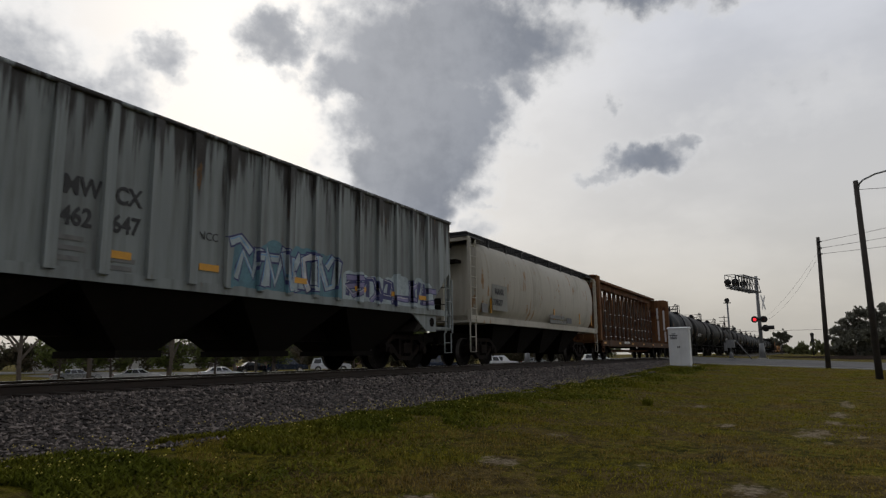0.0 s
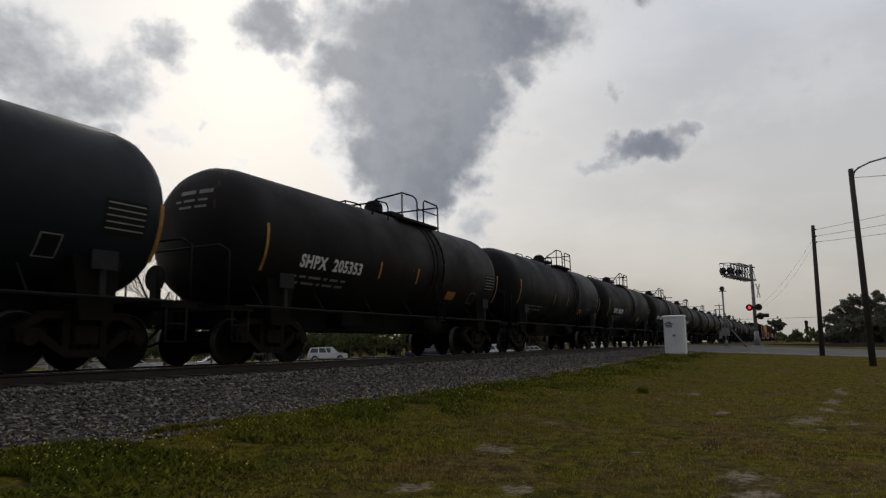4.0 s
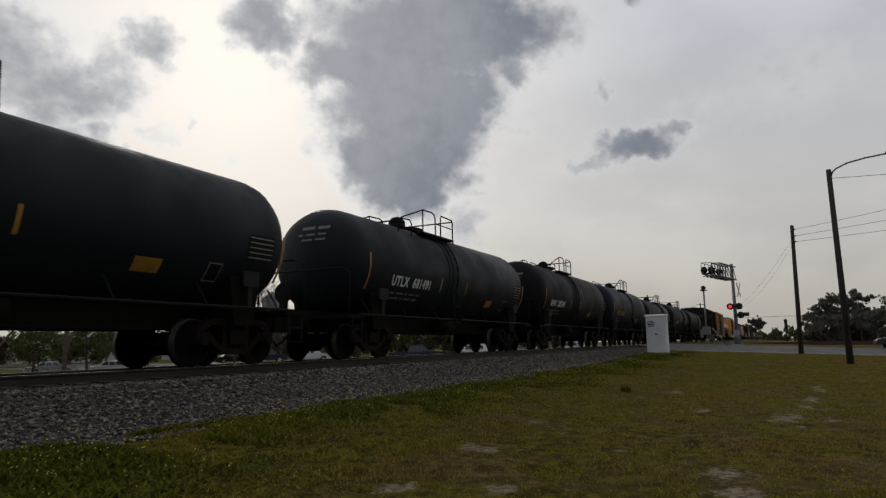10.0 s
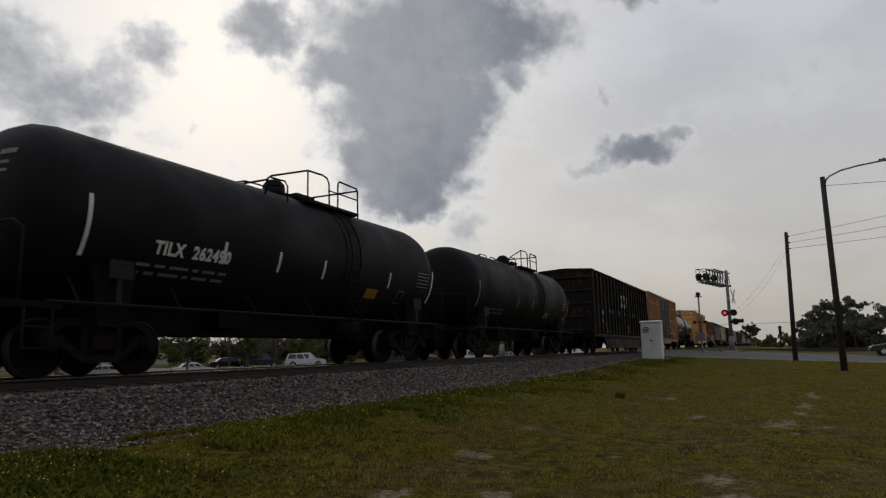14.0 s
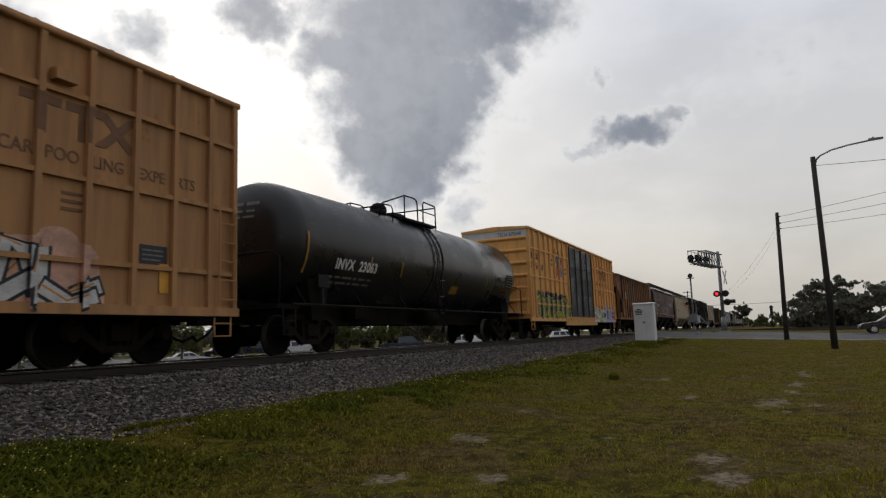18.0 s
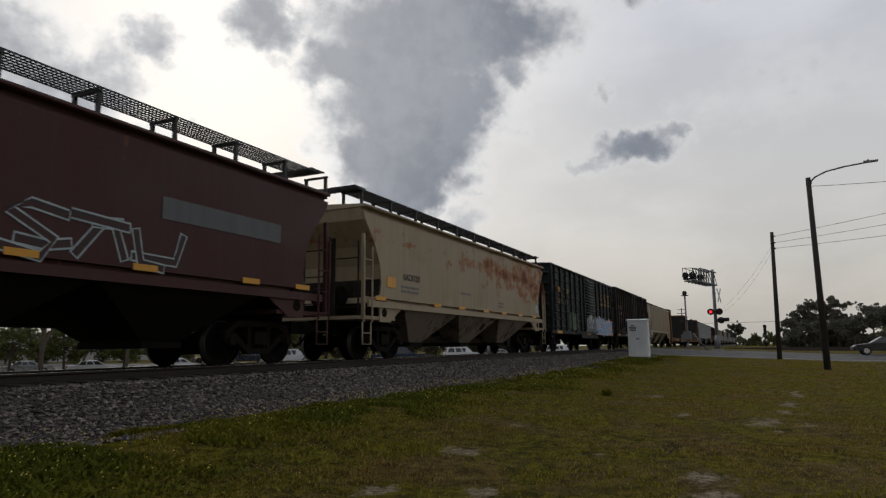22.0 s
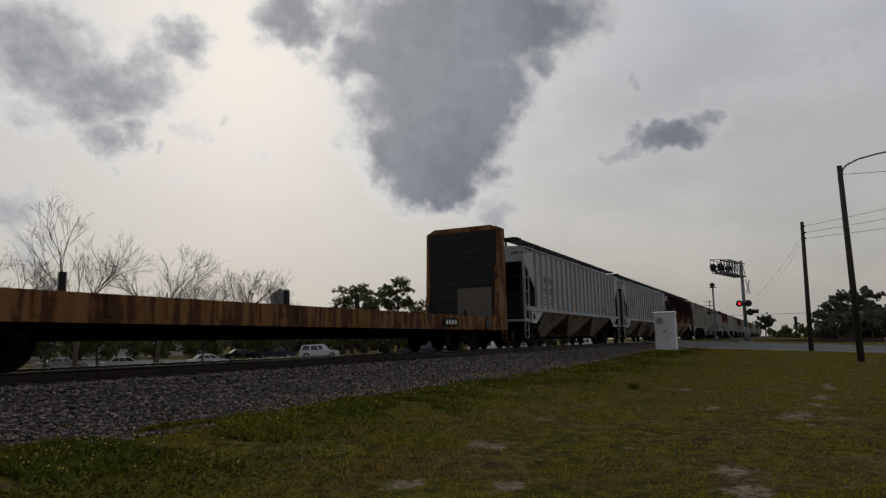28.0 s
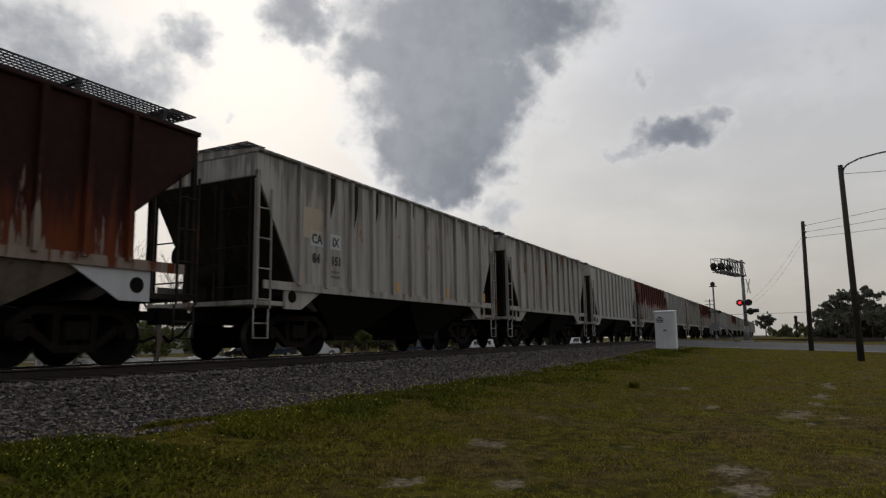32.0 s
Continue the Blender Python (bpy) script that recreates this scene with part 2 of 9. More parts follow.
def paint(name, c, dirt=0.35, rust=0.0, rust_col=(0.11, 0.035, 0.018), rough=0.5, streak=0.5, dirt_col=(0.05, 0.042, 0.035), top_rust=0.0, bottom=1.6, height=2.6, spec=0.4, drips=0.4, smear=None, panels=0.0, eave=0.0, ember=None):
    """Weathered paint on steel: grime at two scales, streaks that run down, flaking rust."""
    m, n, tc = surface(name)
    ob = tc.outputs["Object"]
    rnd = n.math("MULTIPLY", n.add("ShaderNodeObjectInfo").outputs["Random"], 37.0)
    at = n.vmath("ADD", ob, n.add("ShaderNodeCombineXYZ", {0: rnd, 1: rnd, 2: 0.0})).outputs[0]
    big = n.noise(at, 0.7, 5.0, 0.6)
    run_down = n.noise(n.scale(at, (5.0, 5.0, 0.35)), 1.0, 5.0, 0.6)
    fine = n.noise(at, 28.0, 3.0, 0.6)
    tone = n.mix(n.span(big, 0.3, 0.7), rgb([v * 0.86 for v in c]), rgb([min(1, v * 1.12) for v in c]))
    if panels:
        # each sheet between two ribs has weathered in its own way
        x = n.add("ShaderNodeSeparateXYZ", {0: ob}).outputs[0]
        pick = n.add("ShaderNodeTexWhiteNoise", noise_dimensions="1D")
        n.put(pick.inputs["W"], n.math("FLOOR", n.math("MULTIPLY", x, 1.22)))
        tone = n.mix(n.math("MULTIPLY", pick.outputs[0], panels), tone, rgb([v * 0.48 for v in c]))
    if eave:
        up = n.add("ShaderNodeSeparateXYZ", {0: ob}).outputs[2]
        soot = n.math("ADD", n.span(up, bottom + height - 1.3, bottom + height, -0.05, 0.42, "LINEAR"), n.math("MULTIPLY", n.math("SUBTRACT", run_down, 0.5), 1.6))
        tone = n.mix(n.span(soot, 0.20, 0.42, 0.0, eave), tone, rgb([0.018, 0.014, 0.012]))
    grime = n.math("MULTIPLY", n.span(n.math("ADD", n.math("MULTIPLY", run_down, streak), n.math("MULTIPLY", big, 1 - streak)), 0.40, 0.72), dirt)
    col = n.mix(grime, tone, rgb(dirt_col))
    col = n.mix(n.math("MULTIPLY", n.span(fine, 0.55, 0.75), 0.18), col, rgb([v * 0.5 for v in c]))
    rough_v = n.span(big, 0.3, 0.7, rough - 0.08, min(0.95, rough + 0.18))
    if rust > 0 or top_rust:
        patch = n.noise(at, 1.15, 7.0, 0.68)
        level = n.math("ADD", n.math("MULTIPLY", patch, 0.6), n.math("ADD", n.math("MULTIPLY", run_down, drips), 0.5 * (0.4 - drips)))
        if smear:
            x, _, zz = n.add("ShaderNodeSeparateXYZ", {0: ob}).outputs
            lay = n.math("ADD", n.math("MULTIPLY", n.noise(n.scale(at, (0.7, 0.7, 1.2)), 1.7, 7.0, 0.66), 1.9), -0.45)
            along = n.span(x, smear[0], smear[1], -0.10, 0.25, "LINEAR")
            across = n.math("MULTIPLY", n.math("ABSOLUTE", n.math("DIVIDE", n.math("SUBTRACT", zz, smear[2]), smear[3])), -0.26)
            level = n.math("ADD", n.math("MULTIPLY", lay, 0.75), n.math("ADD", n.math("MULTIPLY", run_down, 0.25), n.math("ADD", along, across)))
        if top_rust:
            z = n.add("ShaderNodeSeparateXYZ", {0: ob}).outputs[2]
            level = n.math("ADD", level, n.math("MULTIPLY", n.span(z, bottom, bottom + height, -0.5, 0.5, "LINEAR"), top_rust))
        r = n.span(level, 0.62 - 0.25 * rust - (0.10 if smear else 0), 0.68 - 0.22 * rust + (0.16 if smear else 0))
        rc = n.mix(n.noise(at, 6.0, 5.0, 0.65), rgb([v * 0.45 for v in rust_col]), rgb([min(1, v * 2.0) for v in rust_col]))
        if ember:
            # newer, brighter rust low on the sheets and in runs
            up = n.add("ShaderNodeSeparateXYZ", {0: ob}).outputs[2]
            low = n.math("ADD", n.span(up, bottom + 0.5 * height, bottom + 1.3 * height, 0.22, -0.26, "LINEAR"), n.math("ADD", n.math("MULTIPLY", run_down, 0.9), n.math("MULTIPLY", patch, 0.35)))
            rc = n.mix(n.span(low, 0.60, 0.95, 0.0, 0.9), rc, rgb(ember))
        col = n.mix(r, col, rc)
        fringe = n.math("MULTIPLY", n.math("MULTIPLY", r, n.math("SUBTRACT", 1.0, r)), 2.6)
        col = n.mix(fringe, col, rgb([min(0.30, rust_col[0] * 2.2 + 0.05), min(0.13, rust_col[1] * 1.8 + 0.02), 0.020]))
        rough_v = n.math("MAXIMUM", rough_v, n.math("MULTIPLY", r, 0.85))
    height_v = n.math("ADD", n.math("MULTIPLY", fine, 0.25), big)
    return finish(m, n, col, rough_v, height_v, 0.25, dist=0.01, spec=spec)


def plain(name, c, rough=0.6, metal=0.0, var=0.25, scale=6.0, bump=0.2, spec=0.4):
    m, n, tc = surface(name)
    a = n.noise(tc.outputs["Object"], scale, 5.0, 0.6)
    b = n.noise(tc.outputs["Object"], scale * 9, 3.0, 0.6)
    col = n.mix(n.span(n.math("ADD", n.math("MULTIPLY", a, 0.7), n.math("MULTIPLY", b, 0.3)), 0.3, 0.7), rgb([v * (1 - var) for v in c]), rgb([min(1, v * (1 + var)) for v in c]))
    return finish(m, n, col, n.span(a, 0.3, 0.7, rough - 0.08, min(1.0, rough + 0.1)), b, bump, metal, 0.01, spec)


def glowing(name, c, power):
    m = bpy.data.materials.new(name)
    m.use_nodes = True
    n = Nodes(m.node_tree)
    n.add("ShaderNodeOutputMaterial", {0: n.add("ShaderNodeEmission", {0: rgb(c), 1: power})})
    return m


M = {}
M["black_tank"] = paint("black_tank", (0.0062, 0.0062, 0.0072), 0.5, 0.0, rough=0.60, dirt_col=(0.0100, 0.0094, 0.0098), spec=0.16)
M["blue_tank"] = paint("blue_tank", (0.0075, 0.0105, 0.014), 0.45, 0.0, rough=0.56, dirt_col=(0.0105, 0.0108, 0.0122), spec=0.19)
M["brown_tank"] = paint("brown_tank", (0.0080, 0.0064, 0.0062), 0.6, 0.06, (0.020, 0.010, 0.007), 0.60, dirt_col=(0.010, 0.008, 0.0078), spec=0.15)
M["shiny_tank"] = paint("shiny_tank", (0.010, 0.010, 0.011), 0.15, 0.0, rough=0.25, dirt_col=(0.03, 0.028, 0.025))
# near-black base adds the deep shade beneath the cars to their grime
M["under"] = plain("grimy_shaded_underframe", (0.009, 0.0075, 0.006), 0.9, 0.0, 0.4, spec=0.1)
M["wheel"] = plain("wheel_grime", (0.0075, 0.0060, 0.0052), 0.9, 0.0, 0.5, spec=0.06)
M["truck"] = plain("truck_steel", (0.0108, 0.0073, 0.0056), 0.85, 0.0, 0.6, spec=0.12)
M["grimy_grey"] = plain("grimy_grey_paint", (0.020, 0.020, 0.020), 0.75, 0.0, 0.4, spec=0.15)
M["tank_metal"] = plain("grimy_black_fittings", (0.010, 0.0095, 0.009), 0.75, 0.0, 0.4, spec=0.15)
M["tank_strip"] = plain("dirty_amber_strip", (0.33, 0.165, 0.025), 0.55, 0.0, 0.35)
M["dull_placard"] = plain("dull_white_placard", (0.22, 0.22, 0.21), 0.6, 0.0, 0.3)
M["bay"] = paint("hopper_bay_grime", (0.25, 0.205, 0.165), 0.8, 0.30, (0.022, 0.012, 0.008), 0.8, 0.35, dirt_col=(0.03, 0.022, 0.018), spec=0.15)
M["tread"] = plain("wheel_tread", (0.06, 0.055, 0.052), 0.5, 0.7, 0.3)
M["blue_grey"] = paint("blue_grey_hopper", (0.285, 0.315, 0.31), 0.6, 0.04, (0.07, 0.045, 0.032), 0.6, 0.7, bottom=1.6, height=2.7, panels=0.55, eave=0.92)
M["light_grey"] = paint("light_grey_hopper", (0.42, 0.41, 0.38), 0.4, 0.08, (0.2, 0.09, 0.04), 0.55, 0.6)
M["nahx_cream"] = paint("stained_cream_hopper", (0.47, 0.44, 0.37), 0.45, 0.16, (0.26, 0.17, 0.10), 0.6, 0.35)
M["white_grey"] = paint("pale_grey_hopper", (0.385, 0.395, 0.40), 0.3, 0.0, rough=0.5)
M["cream"] = paint("cream_hopper", (0.47, 0.395, 0.29), 0.3, 0.05, (0.3, 0.13, 0.05), 0.55)
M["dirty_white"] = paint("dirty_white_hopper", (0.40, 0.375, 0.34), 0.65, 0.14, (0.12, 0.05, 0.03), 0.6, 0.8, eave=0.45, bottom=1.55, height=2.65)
M["deep_rust"] = paint("deeply_rusted_hopper", (0.27, 0.21, 0.165), 0.75, 0.75, (0.019, 0.0046, 0.0030), 0.7, 0.6, dirt_col=(0.05, 0.016, 0.009), top_rust=0.8, bottom=0.70, height=2.3, spec=0.25, drips=1.9, ember=(0.15, 0.034, 0.009))
# dark base holds grime and the painted shade of the hopper ends
M["slope"] = paint("grimy_shaded_steel", (0.020, 0.0165, 0.014), 0.7, 0.15, (0.032, 0.013, 0.008), 0.8, spec=0.10)
M["rusty_white"] = paint("rusted_hopper", (0.36, 0.33, 0.30), 0.55, 0.75, (0.075, 0.018, 0.010), 0.65, 0.85, top_rust=0.75, bottom=1.5, height=2.7)
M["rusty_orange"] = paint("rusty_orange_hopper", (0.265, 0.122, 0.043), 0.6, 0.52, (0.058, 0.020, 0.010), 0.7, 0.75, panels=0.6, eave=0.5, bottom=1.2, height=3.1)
M["maroon"] = paint("maroon_hopper", (0.062, 0.020, 0.019), 0.45, 0.06, (0.05, 0.02, 0.014), 0.55, spec=0.25)
M["tan_rust"] = paint("tan_hopper_with_rust", (0.37, 0.295, 0.195), 0.4, 0.30, (0.120, 0.042, 0.015), 0.6, 0.4, smear=(3.0, 16.0, 3.30, 0.85), drips=0.5)
M["yellow_box"] = paint("yellow_boxcar", (0.74, 0.385, 0.125), 0.3, 0.03, (0.2, 0.08, 0.03), 0.55, 0.6, spec=0.25)
M["yellow_box_old"] = paint("faded_yellow_boxcar", (0.45, 0.232, 0.098), 0.45, 0.08, (0.2, 0.08, 0.03), 0.6, 0.6, spec=0.25)
M["end_white"] = paint("white_end_band", (0.508, 0.517, 0.525), 0.2)
M["door_black"] = paint("black_door", (0.010, 0.010, 0.011), 0.5, 0.0, rough=0.5, dirt_col=(0.05, 0.05, 0.05))
M["door_panel"] = paint("black_streaked_panel", (0.026, 0.028, 0.030), 0.6, 0.0, rough=0.5, dirt_col=(0.012, 0.012, 0.012))
M["patch_grey"] = paint("grey_primer", (0.10, 0.105, 0.11), 0.6, 0.0, rough=0.5, dirt_col=(0.03, 0.03, 0.03))
M["fed_brown"] = paint("dark_brown_boxcar", (0.0085, 0.0068, 0.0055), 0.5, 0.3, (0.020, 0.012, 0.007), 0.6, 0.7, dirt_col=(0.009, 0.008, 0.0065), spec=0.18)
M["dark_green"] = paint("dark_green_boxcar", (0.013, 0.0175, 0.018), 0.5, 0.0, rough=0.55, dirt_col=(0.012, 0.011, 0.009), spec=0.25)
M["dark_brown"] = paint("dark_grime_boxcar", (0.021, 0.0150, 0.0130), 0.5, 0.15, (0.032, 0.018, 0.012), 0.6, 0.7, dirt_col=(0.012, 0.010, 0.009), spec=0.25)
M["beam_brown"] = paint("brown_centerbeam", (0.17, 0.082, 0.036), 0.85, 0.5, (0.060, 0.026, 0.014), 0.7, 0.7, dirt_col=(0.016, 0.011, 0.008), spec=0.2)
M["beam_dark"] = paint("grimy_beam_post", (0.085, 0.045, 0.024), 0.7, 0.5, (0.035, 0.017, 0.010), 0.75, 0.6, spec=0.2)
M["flat_yellow"] = paint("worn_yellow_flatcar", (0.23, 0.112, 0.038), 0.92, 0.62, (0.060, 0.026, 0.013), 0.7, 0.6, dirt_col=(0.014, 0.010, 0.008), drips=0.9, spec=0.2)
M["dark_wood"] = plain("weathered_dark_boards", (0.016, 0.014, 0.013), 0.85, 0.0, 0.45, 3.0, 0.5)
M["split_wood"] = plain("splintered_brown_timber", (0.042, 0.028, 0.020), 0.85, 0.0, 0.55, 3.0, 0.5)
M["moss_door"] = paint("mossy_green_door", (0.017, 0.021, 0.011), 0.6, 0.3, (0.022, 0.013, 0.008), 0.65, 0.6, dirt_col=(0.010, 0.010, 0.007), spec=0.2)
M["pale_ply"] = plain("pale_plywood", (0.105, 0.090, 0.076), 0.8, 0.0, 0.2)
M["white_ink"] = plain("white_lettering", (0.62, 0.62, 0.60), 0.6, 0.0, 0.15)
M["grey_ink"] = plain("grey_lettering", (0.16, 0.16, 0.155), 0.6, 0.0, 0.25)
M["black_ink"] = plain("black_lettering", (0.03, 0.03, 0.032), 0.6, 0.0, 0.2)
M["brown_ink"] = plain("brown_lettering", (0.055, 0.028, 0.018), 0.6, 0.0, 0.2)
M["faded_ink"] = plain("faded_brown_lettering", (0.17, 0.080, 0.036), 0.6, 0.0, 0.25)
M["maroon_ink"] = plain("maroon_emblem", (0.11, 0.030, 0.022), 0.6, 0.0, 0.2)
M["nahx_patch"] = paint("dull_repainted_patch", (0.26, 0.26, 0.235), 0.5, 0.0, rough=0.6)
M["yellow_ink"] = plain("yellow_lettering", (0.34, 0.182, 0.030), 0.6, 0.0, 0.2)
M["reflector"] = plain("amber_reflector", (0.62, 0.30, 0.03), 0.4, 0.0, 0.12)
M["placard"] = plain("pale_placard", (0.40, 0.40, 0.38), 0.6, 0.0, 0.2)
M["rail"] = plain("rusty_rail", (0.030, 0.021, 0.016), 0.7, 0.2, 0.35)
M["rail_top"] = plain("worn_rail_head", (0.45, 0.44, 0.43), 0.28, 0.95, 0.1)
M["tie"] = plain("wooden_tie", (0.055, 0.045, 0.038), 0.9, 0.0, 0.4, 4.0, 0.6)
M["galv"] = plain("galvanised_steel", (0.19, 0.193, 0.196), 0.5, 0.4, 0.25)
M["dark_metal"] = plain("dark_metal", (0.035, 0.035, 0.036), 0.5, 0.3, 0.3)
M["pole_wood"] = plain("weathered_pole_wood", (0.036, 0.030, 0.026), 0.9, 0.0, 0.35, 3.0, 0.6)
M["white_box"] = paint("white_cabinet_paint", (0.66, 0.67, 0.68), 0.15, 0.0, rough=0.45)
M["concrete"] = plain("concrete", (0.36, 0.345, 0.32), 0.9, 0.0, 0.2, 3.0, 0.4)
M["wire"] = plain("black_cable", (0.02, 0.02, 0.02), 0.6)
M["signal_black"] = plain("signal_black", (0.012, 0.012, 0.012), 0.55)
M["white_sign"] = plain("white_sign", (0.7, 0.7, 0.7), 0.5, 0.0, 0.06)
M["red_on"] = glowing("lit_red_lamp", (1.0, 0.035, 0.05), 1.1)
M["red_off"] = plain("unlit_red_lens", (0.06, 0.008, 0.008), 0.25, 0.0, 0.1)
M["glass_dark"] = plain("dark_car_glass", (0.012, 0.014, 0.016), 0.08, 0.0, 0.1, spec=0.8)
M["tyre"] = plain("tyre_rubber", (0.02, 0.02, 0.02), 0.85)
M["car_white"] = plain("white_car_paint", (0.70, 0.71, 0.73), 0.25, 0.0, 0.04, spec=0.6)
M["car_black"] = plain("black_car_paint", (0.012, 0.013, 0.016), 0.18, 0.0, 0.1, spec=0.7)
M["car_silver"] = plain("silver_car_paint", (0.35, 0.36, 0.37), 0.28, 0.4, 0.05, spec=0.6)
M["car_blue"] = plain("dark_blue_car_paint", (0.02, 0.03, 0.055), 0.22, 0.0, 0.08, spec=0.6)
M["car_red"] = plain("red_car_paint", (0.20, 0.02, 0.02), 0.25, 0.0, 0.08, spec=0.6)
M["chrome"] = plain("bright_metal", (0.6, 0.6, 0.6), 0.2, 0.95, 0.05)
M["lamp_clear"] = plain("clear_lamp", (0.65, 0.65, 0.62), 0.15, 0.0, 0.05)
M["brick"] = plain("tan_brick_wall", (0.28, 0.19, 0.14), 0.9, 0.0, 0.2, 2.0)
M["siding"] = plain("pale_siding", (0.42, 0.41, 0.38), 0.8, 0.0, 0.12, 1.5)
M["roof"] = plain("grey_roof", (0.13, 0.12, 0.115), 0.85, 0.0, 0.25, 2.0)
M["siding_rail"] = plain("dark_rusty_steel", (0.05, 0.035, 0.028), 0.8, 0.0, 0.3)
M["bark"] = plain("bark", (0.10, 0.08, 0.065), 0.95, 0.0, 0.35, 5.0, 0.7)


def leaf_material(name, c, dry=None):
    m, n, tc = surface(name)
    isl = n.add("ShaderNodeNewGeometry").outputs["Random Per Island"]
    col = n.mix(isl, rgb([v * 0.55 for v in c]), rgb([v * 1.45 for v in c]))
    if dry:
        patch = n.noise(tc.outputs["Object"], 0.55, 6.0, 0.65)
        col = n.mix(n.span(patch, 0.42, 0.62), col, n.mix(isl, rgb([v * 0.6 for v in dry]), rgb([v * 1.4 for v in dry])))
    b = n.add("ShaderNodeBsdfPrincipled", {"Base Color": col, "Roughness": 0.75, "Specular IOR Level": 0.08})
    tr = n.add("ShaderNodeBsdfTranslucent", {0: col})
    n.add("ShaderNodeOutputMaterial", {0: n.add("ShaderNodeMixShader", {0: 0.3, 1: b, 2: tr})})
    return m


# needle colour is lifted and greyed in place of distance haze
M["pine"] = leaf_material("hazed_pine_needles", (0.118, 0.116, 0.090))
M["winter"] = leaf_material("winter_twigs", (0.085, 0.078, 0.060))
M["spring"] = leaf_material("spring_leaves", (0.105, 0.125, 0.035))
M["thicket"] = leaf_material("thicket_leaves", (0.060, 0.058, 0.030), (0.075, 0.058, 0.036))
M["far_green"] = leaf_material("far_leaves", (0.115, 0.120, 0.058))
M["grass"] = leaf_material("grass_blades", (0.200, 0.178, 0.016), (0.218, 0.150, 0.040))
M["weeds"] = leaf_material("weed_leaves", (0.088, 0.098, 0.009), (0.145, 0.134, 0.014))
M["flower"] = leaf_material("yellow_flowers", (0.60, 0.50, 0.12))


def stone_material(name, a, b):
    m, n, tc = surface(name)
    isl = n.add("ShaderNodeNewGeometry").outputs["Random Per Island"]
    grain = n.noise(tc.outputs["Object"], 45.0, 3.0)
    col = n.mix(n.math("POWER", isl, 1.7), rgb(a), rgb(b))
    col = n.mix(n.span(grain, 0.4, 0.7), col, n.mix(1.0, col, (0.6, 0.6, 0.6, 1), "MULTIPLY"))
    return finish(m, n, col, 0.85, grain, 0.4)


M["stone"] = stone_material("ballast_stone", (0.024, 0.0185, 0.0158), (0.285, 0.236, 0.208))


def ballast_bed_material():
    m, n, tc = surface("ballast_bed")
    v = n.add("ShaderNodeTexVoronoi", {"Scale": 16.0, "Vector": tc.outputs["Object"]})
    col = n.mix(n.add("ShaderNodeSeparateColor", {0: v.outputs["Color"]}).outputs[0], (0.018, 0.0142, 0.012, 1), (0.105, 0.087, 0.076, 1))
    big = n.noise(tc.outputs["Object"], 0.8, 4.0)
    col = n.mix(n.span(big, 0.4, 0.7, 0.0, 0.4), col, (0.065, 0.052, 0.043, 1))
    return finish(m, n, col, 0.9, n.math("MULTIPLY", v.outputs["Distance"], -1.0), 1.0, dist=0.05)


M["ballast"] = ballast_bed_material()


def ground_material():
    """Thin grass and moss over packed sandy soil, with worn bare places."""
    m, n, tc = surface("grass_ground")
    ob = tc.outputs["Object"]
    big, mid, fine = n.noise(ob, 0.22, 6.0, 0.62), n.noise(ob, 0.75, 7.0, 0.68), n.noise(ob, 14.0, 4.0, 0.7)
    tuft = n.noise(ob, 60.0, 3.0, 0.7)
    clump = n.noise(ob, 4.2, 6.0, 0.7)
    green = n.mix(n.span(clump, 0.38, 0.62), (0.046, 0.046, 0.006, 1), (0.240, 0.208, 0.020, 1))
    green = n.mix(n.span(mid, 0.47, 0.58, 0.0, 0.95), green, n.mix(n.span(clump, 0.35, 0.65), (0.080, 0.054, 0.020, 1), (0.255, 0.180, 0.062, 1)))
    green = n.mix(n.span(big, 0.35, 0.7, 0.0, 0.5), green, (0.150, 0.110, 0.030, 1))
    green = n.mix(n.span(tuft, 0.35, 0.75), n.mix(1.0, green, (0.42, 0.42, 0.42, 1), "MULTIPLY"), green)
    soil = n.mix(n.span(fine, 0.3, 0.7), (0.085, 0.062, 0.034, 1), (0.36, 0.29, 0.205, 1))
    bare = n.span(n.math("ADD", n.math("MULTIPLY", mid, 0.6), n.math("ADD", n.math("MULTIPLY", big, 0.32), n.math("MULTIPLY", fine, 0.12))), 0.60, 0.70)
    ragged = n.math("MULTIPLY", n.math("SUBTRACT", n.noise(n.scale(ob, (0.8, 1.7, 1.0)), 2.6, 7.0, 0.72), 0.46), 4.6)
    for x, y, rx, ry in BARE:
        v = n.vmath("MULTIPLY", n.vmath("SUBTRACT", ob, (x, y, 0)), (1 / rx, 1 / ry, 0))
        v = n.math("ADD", n.vmath("LENGTH", v).outputs["Value"], ragged)
        bare = n.math("MAXIMUM", bare, n.span(v, 1.0, 0.45, 0.0, 0.9))
    col = n.mix(bare, green, soil)
    for x, y, rx, ry in DARK_PATCHES:
        v = n.vmath("MULTIPLY", n.vmath("SUBTRACT", ob, (x, y, 0)), (1 / rx, 1 / ry, 0))
        v = n.math("ADD", n.vmath("LENGTH", v).outputs["Value"], n.math("MULTIPLY", ragged, 0.5))
        col = n.mix(n.span(v, 1.1, 0.5, 0.0, 0.85), col, (0.028, 0.022, 0.014, 1))
    height = n.math("ADD", n.math("MULTIPLY", tuft, 0.5), n.math("ADD", fine, mid))
    return finish(m, n, col, 0.95, height, 1.0, dist=0.05, spec=0.04)


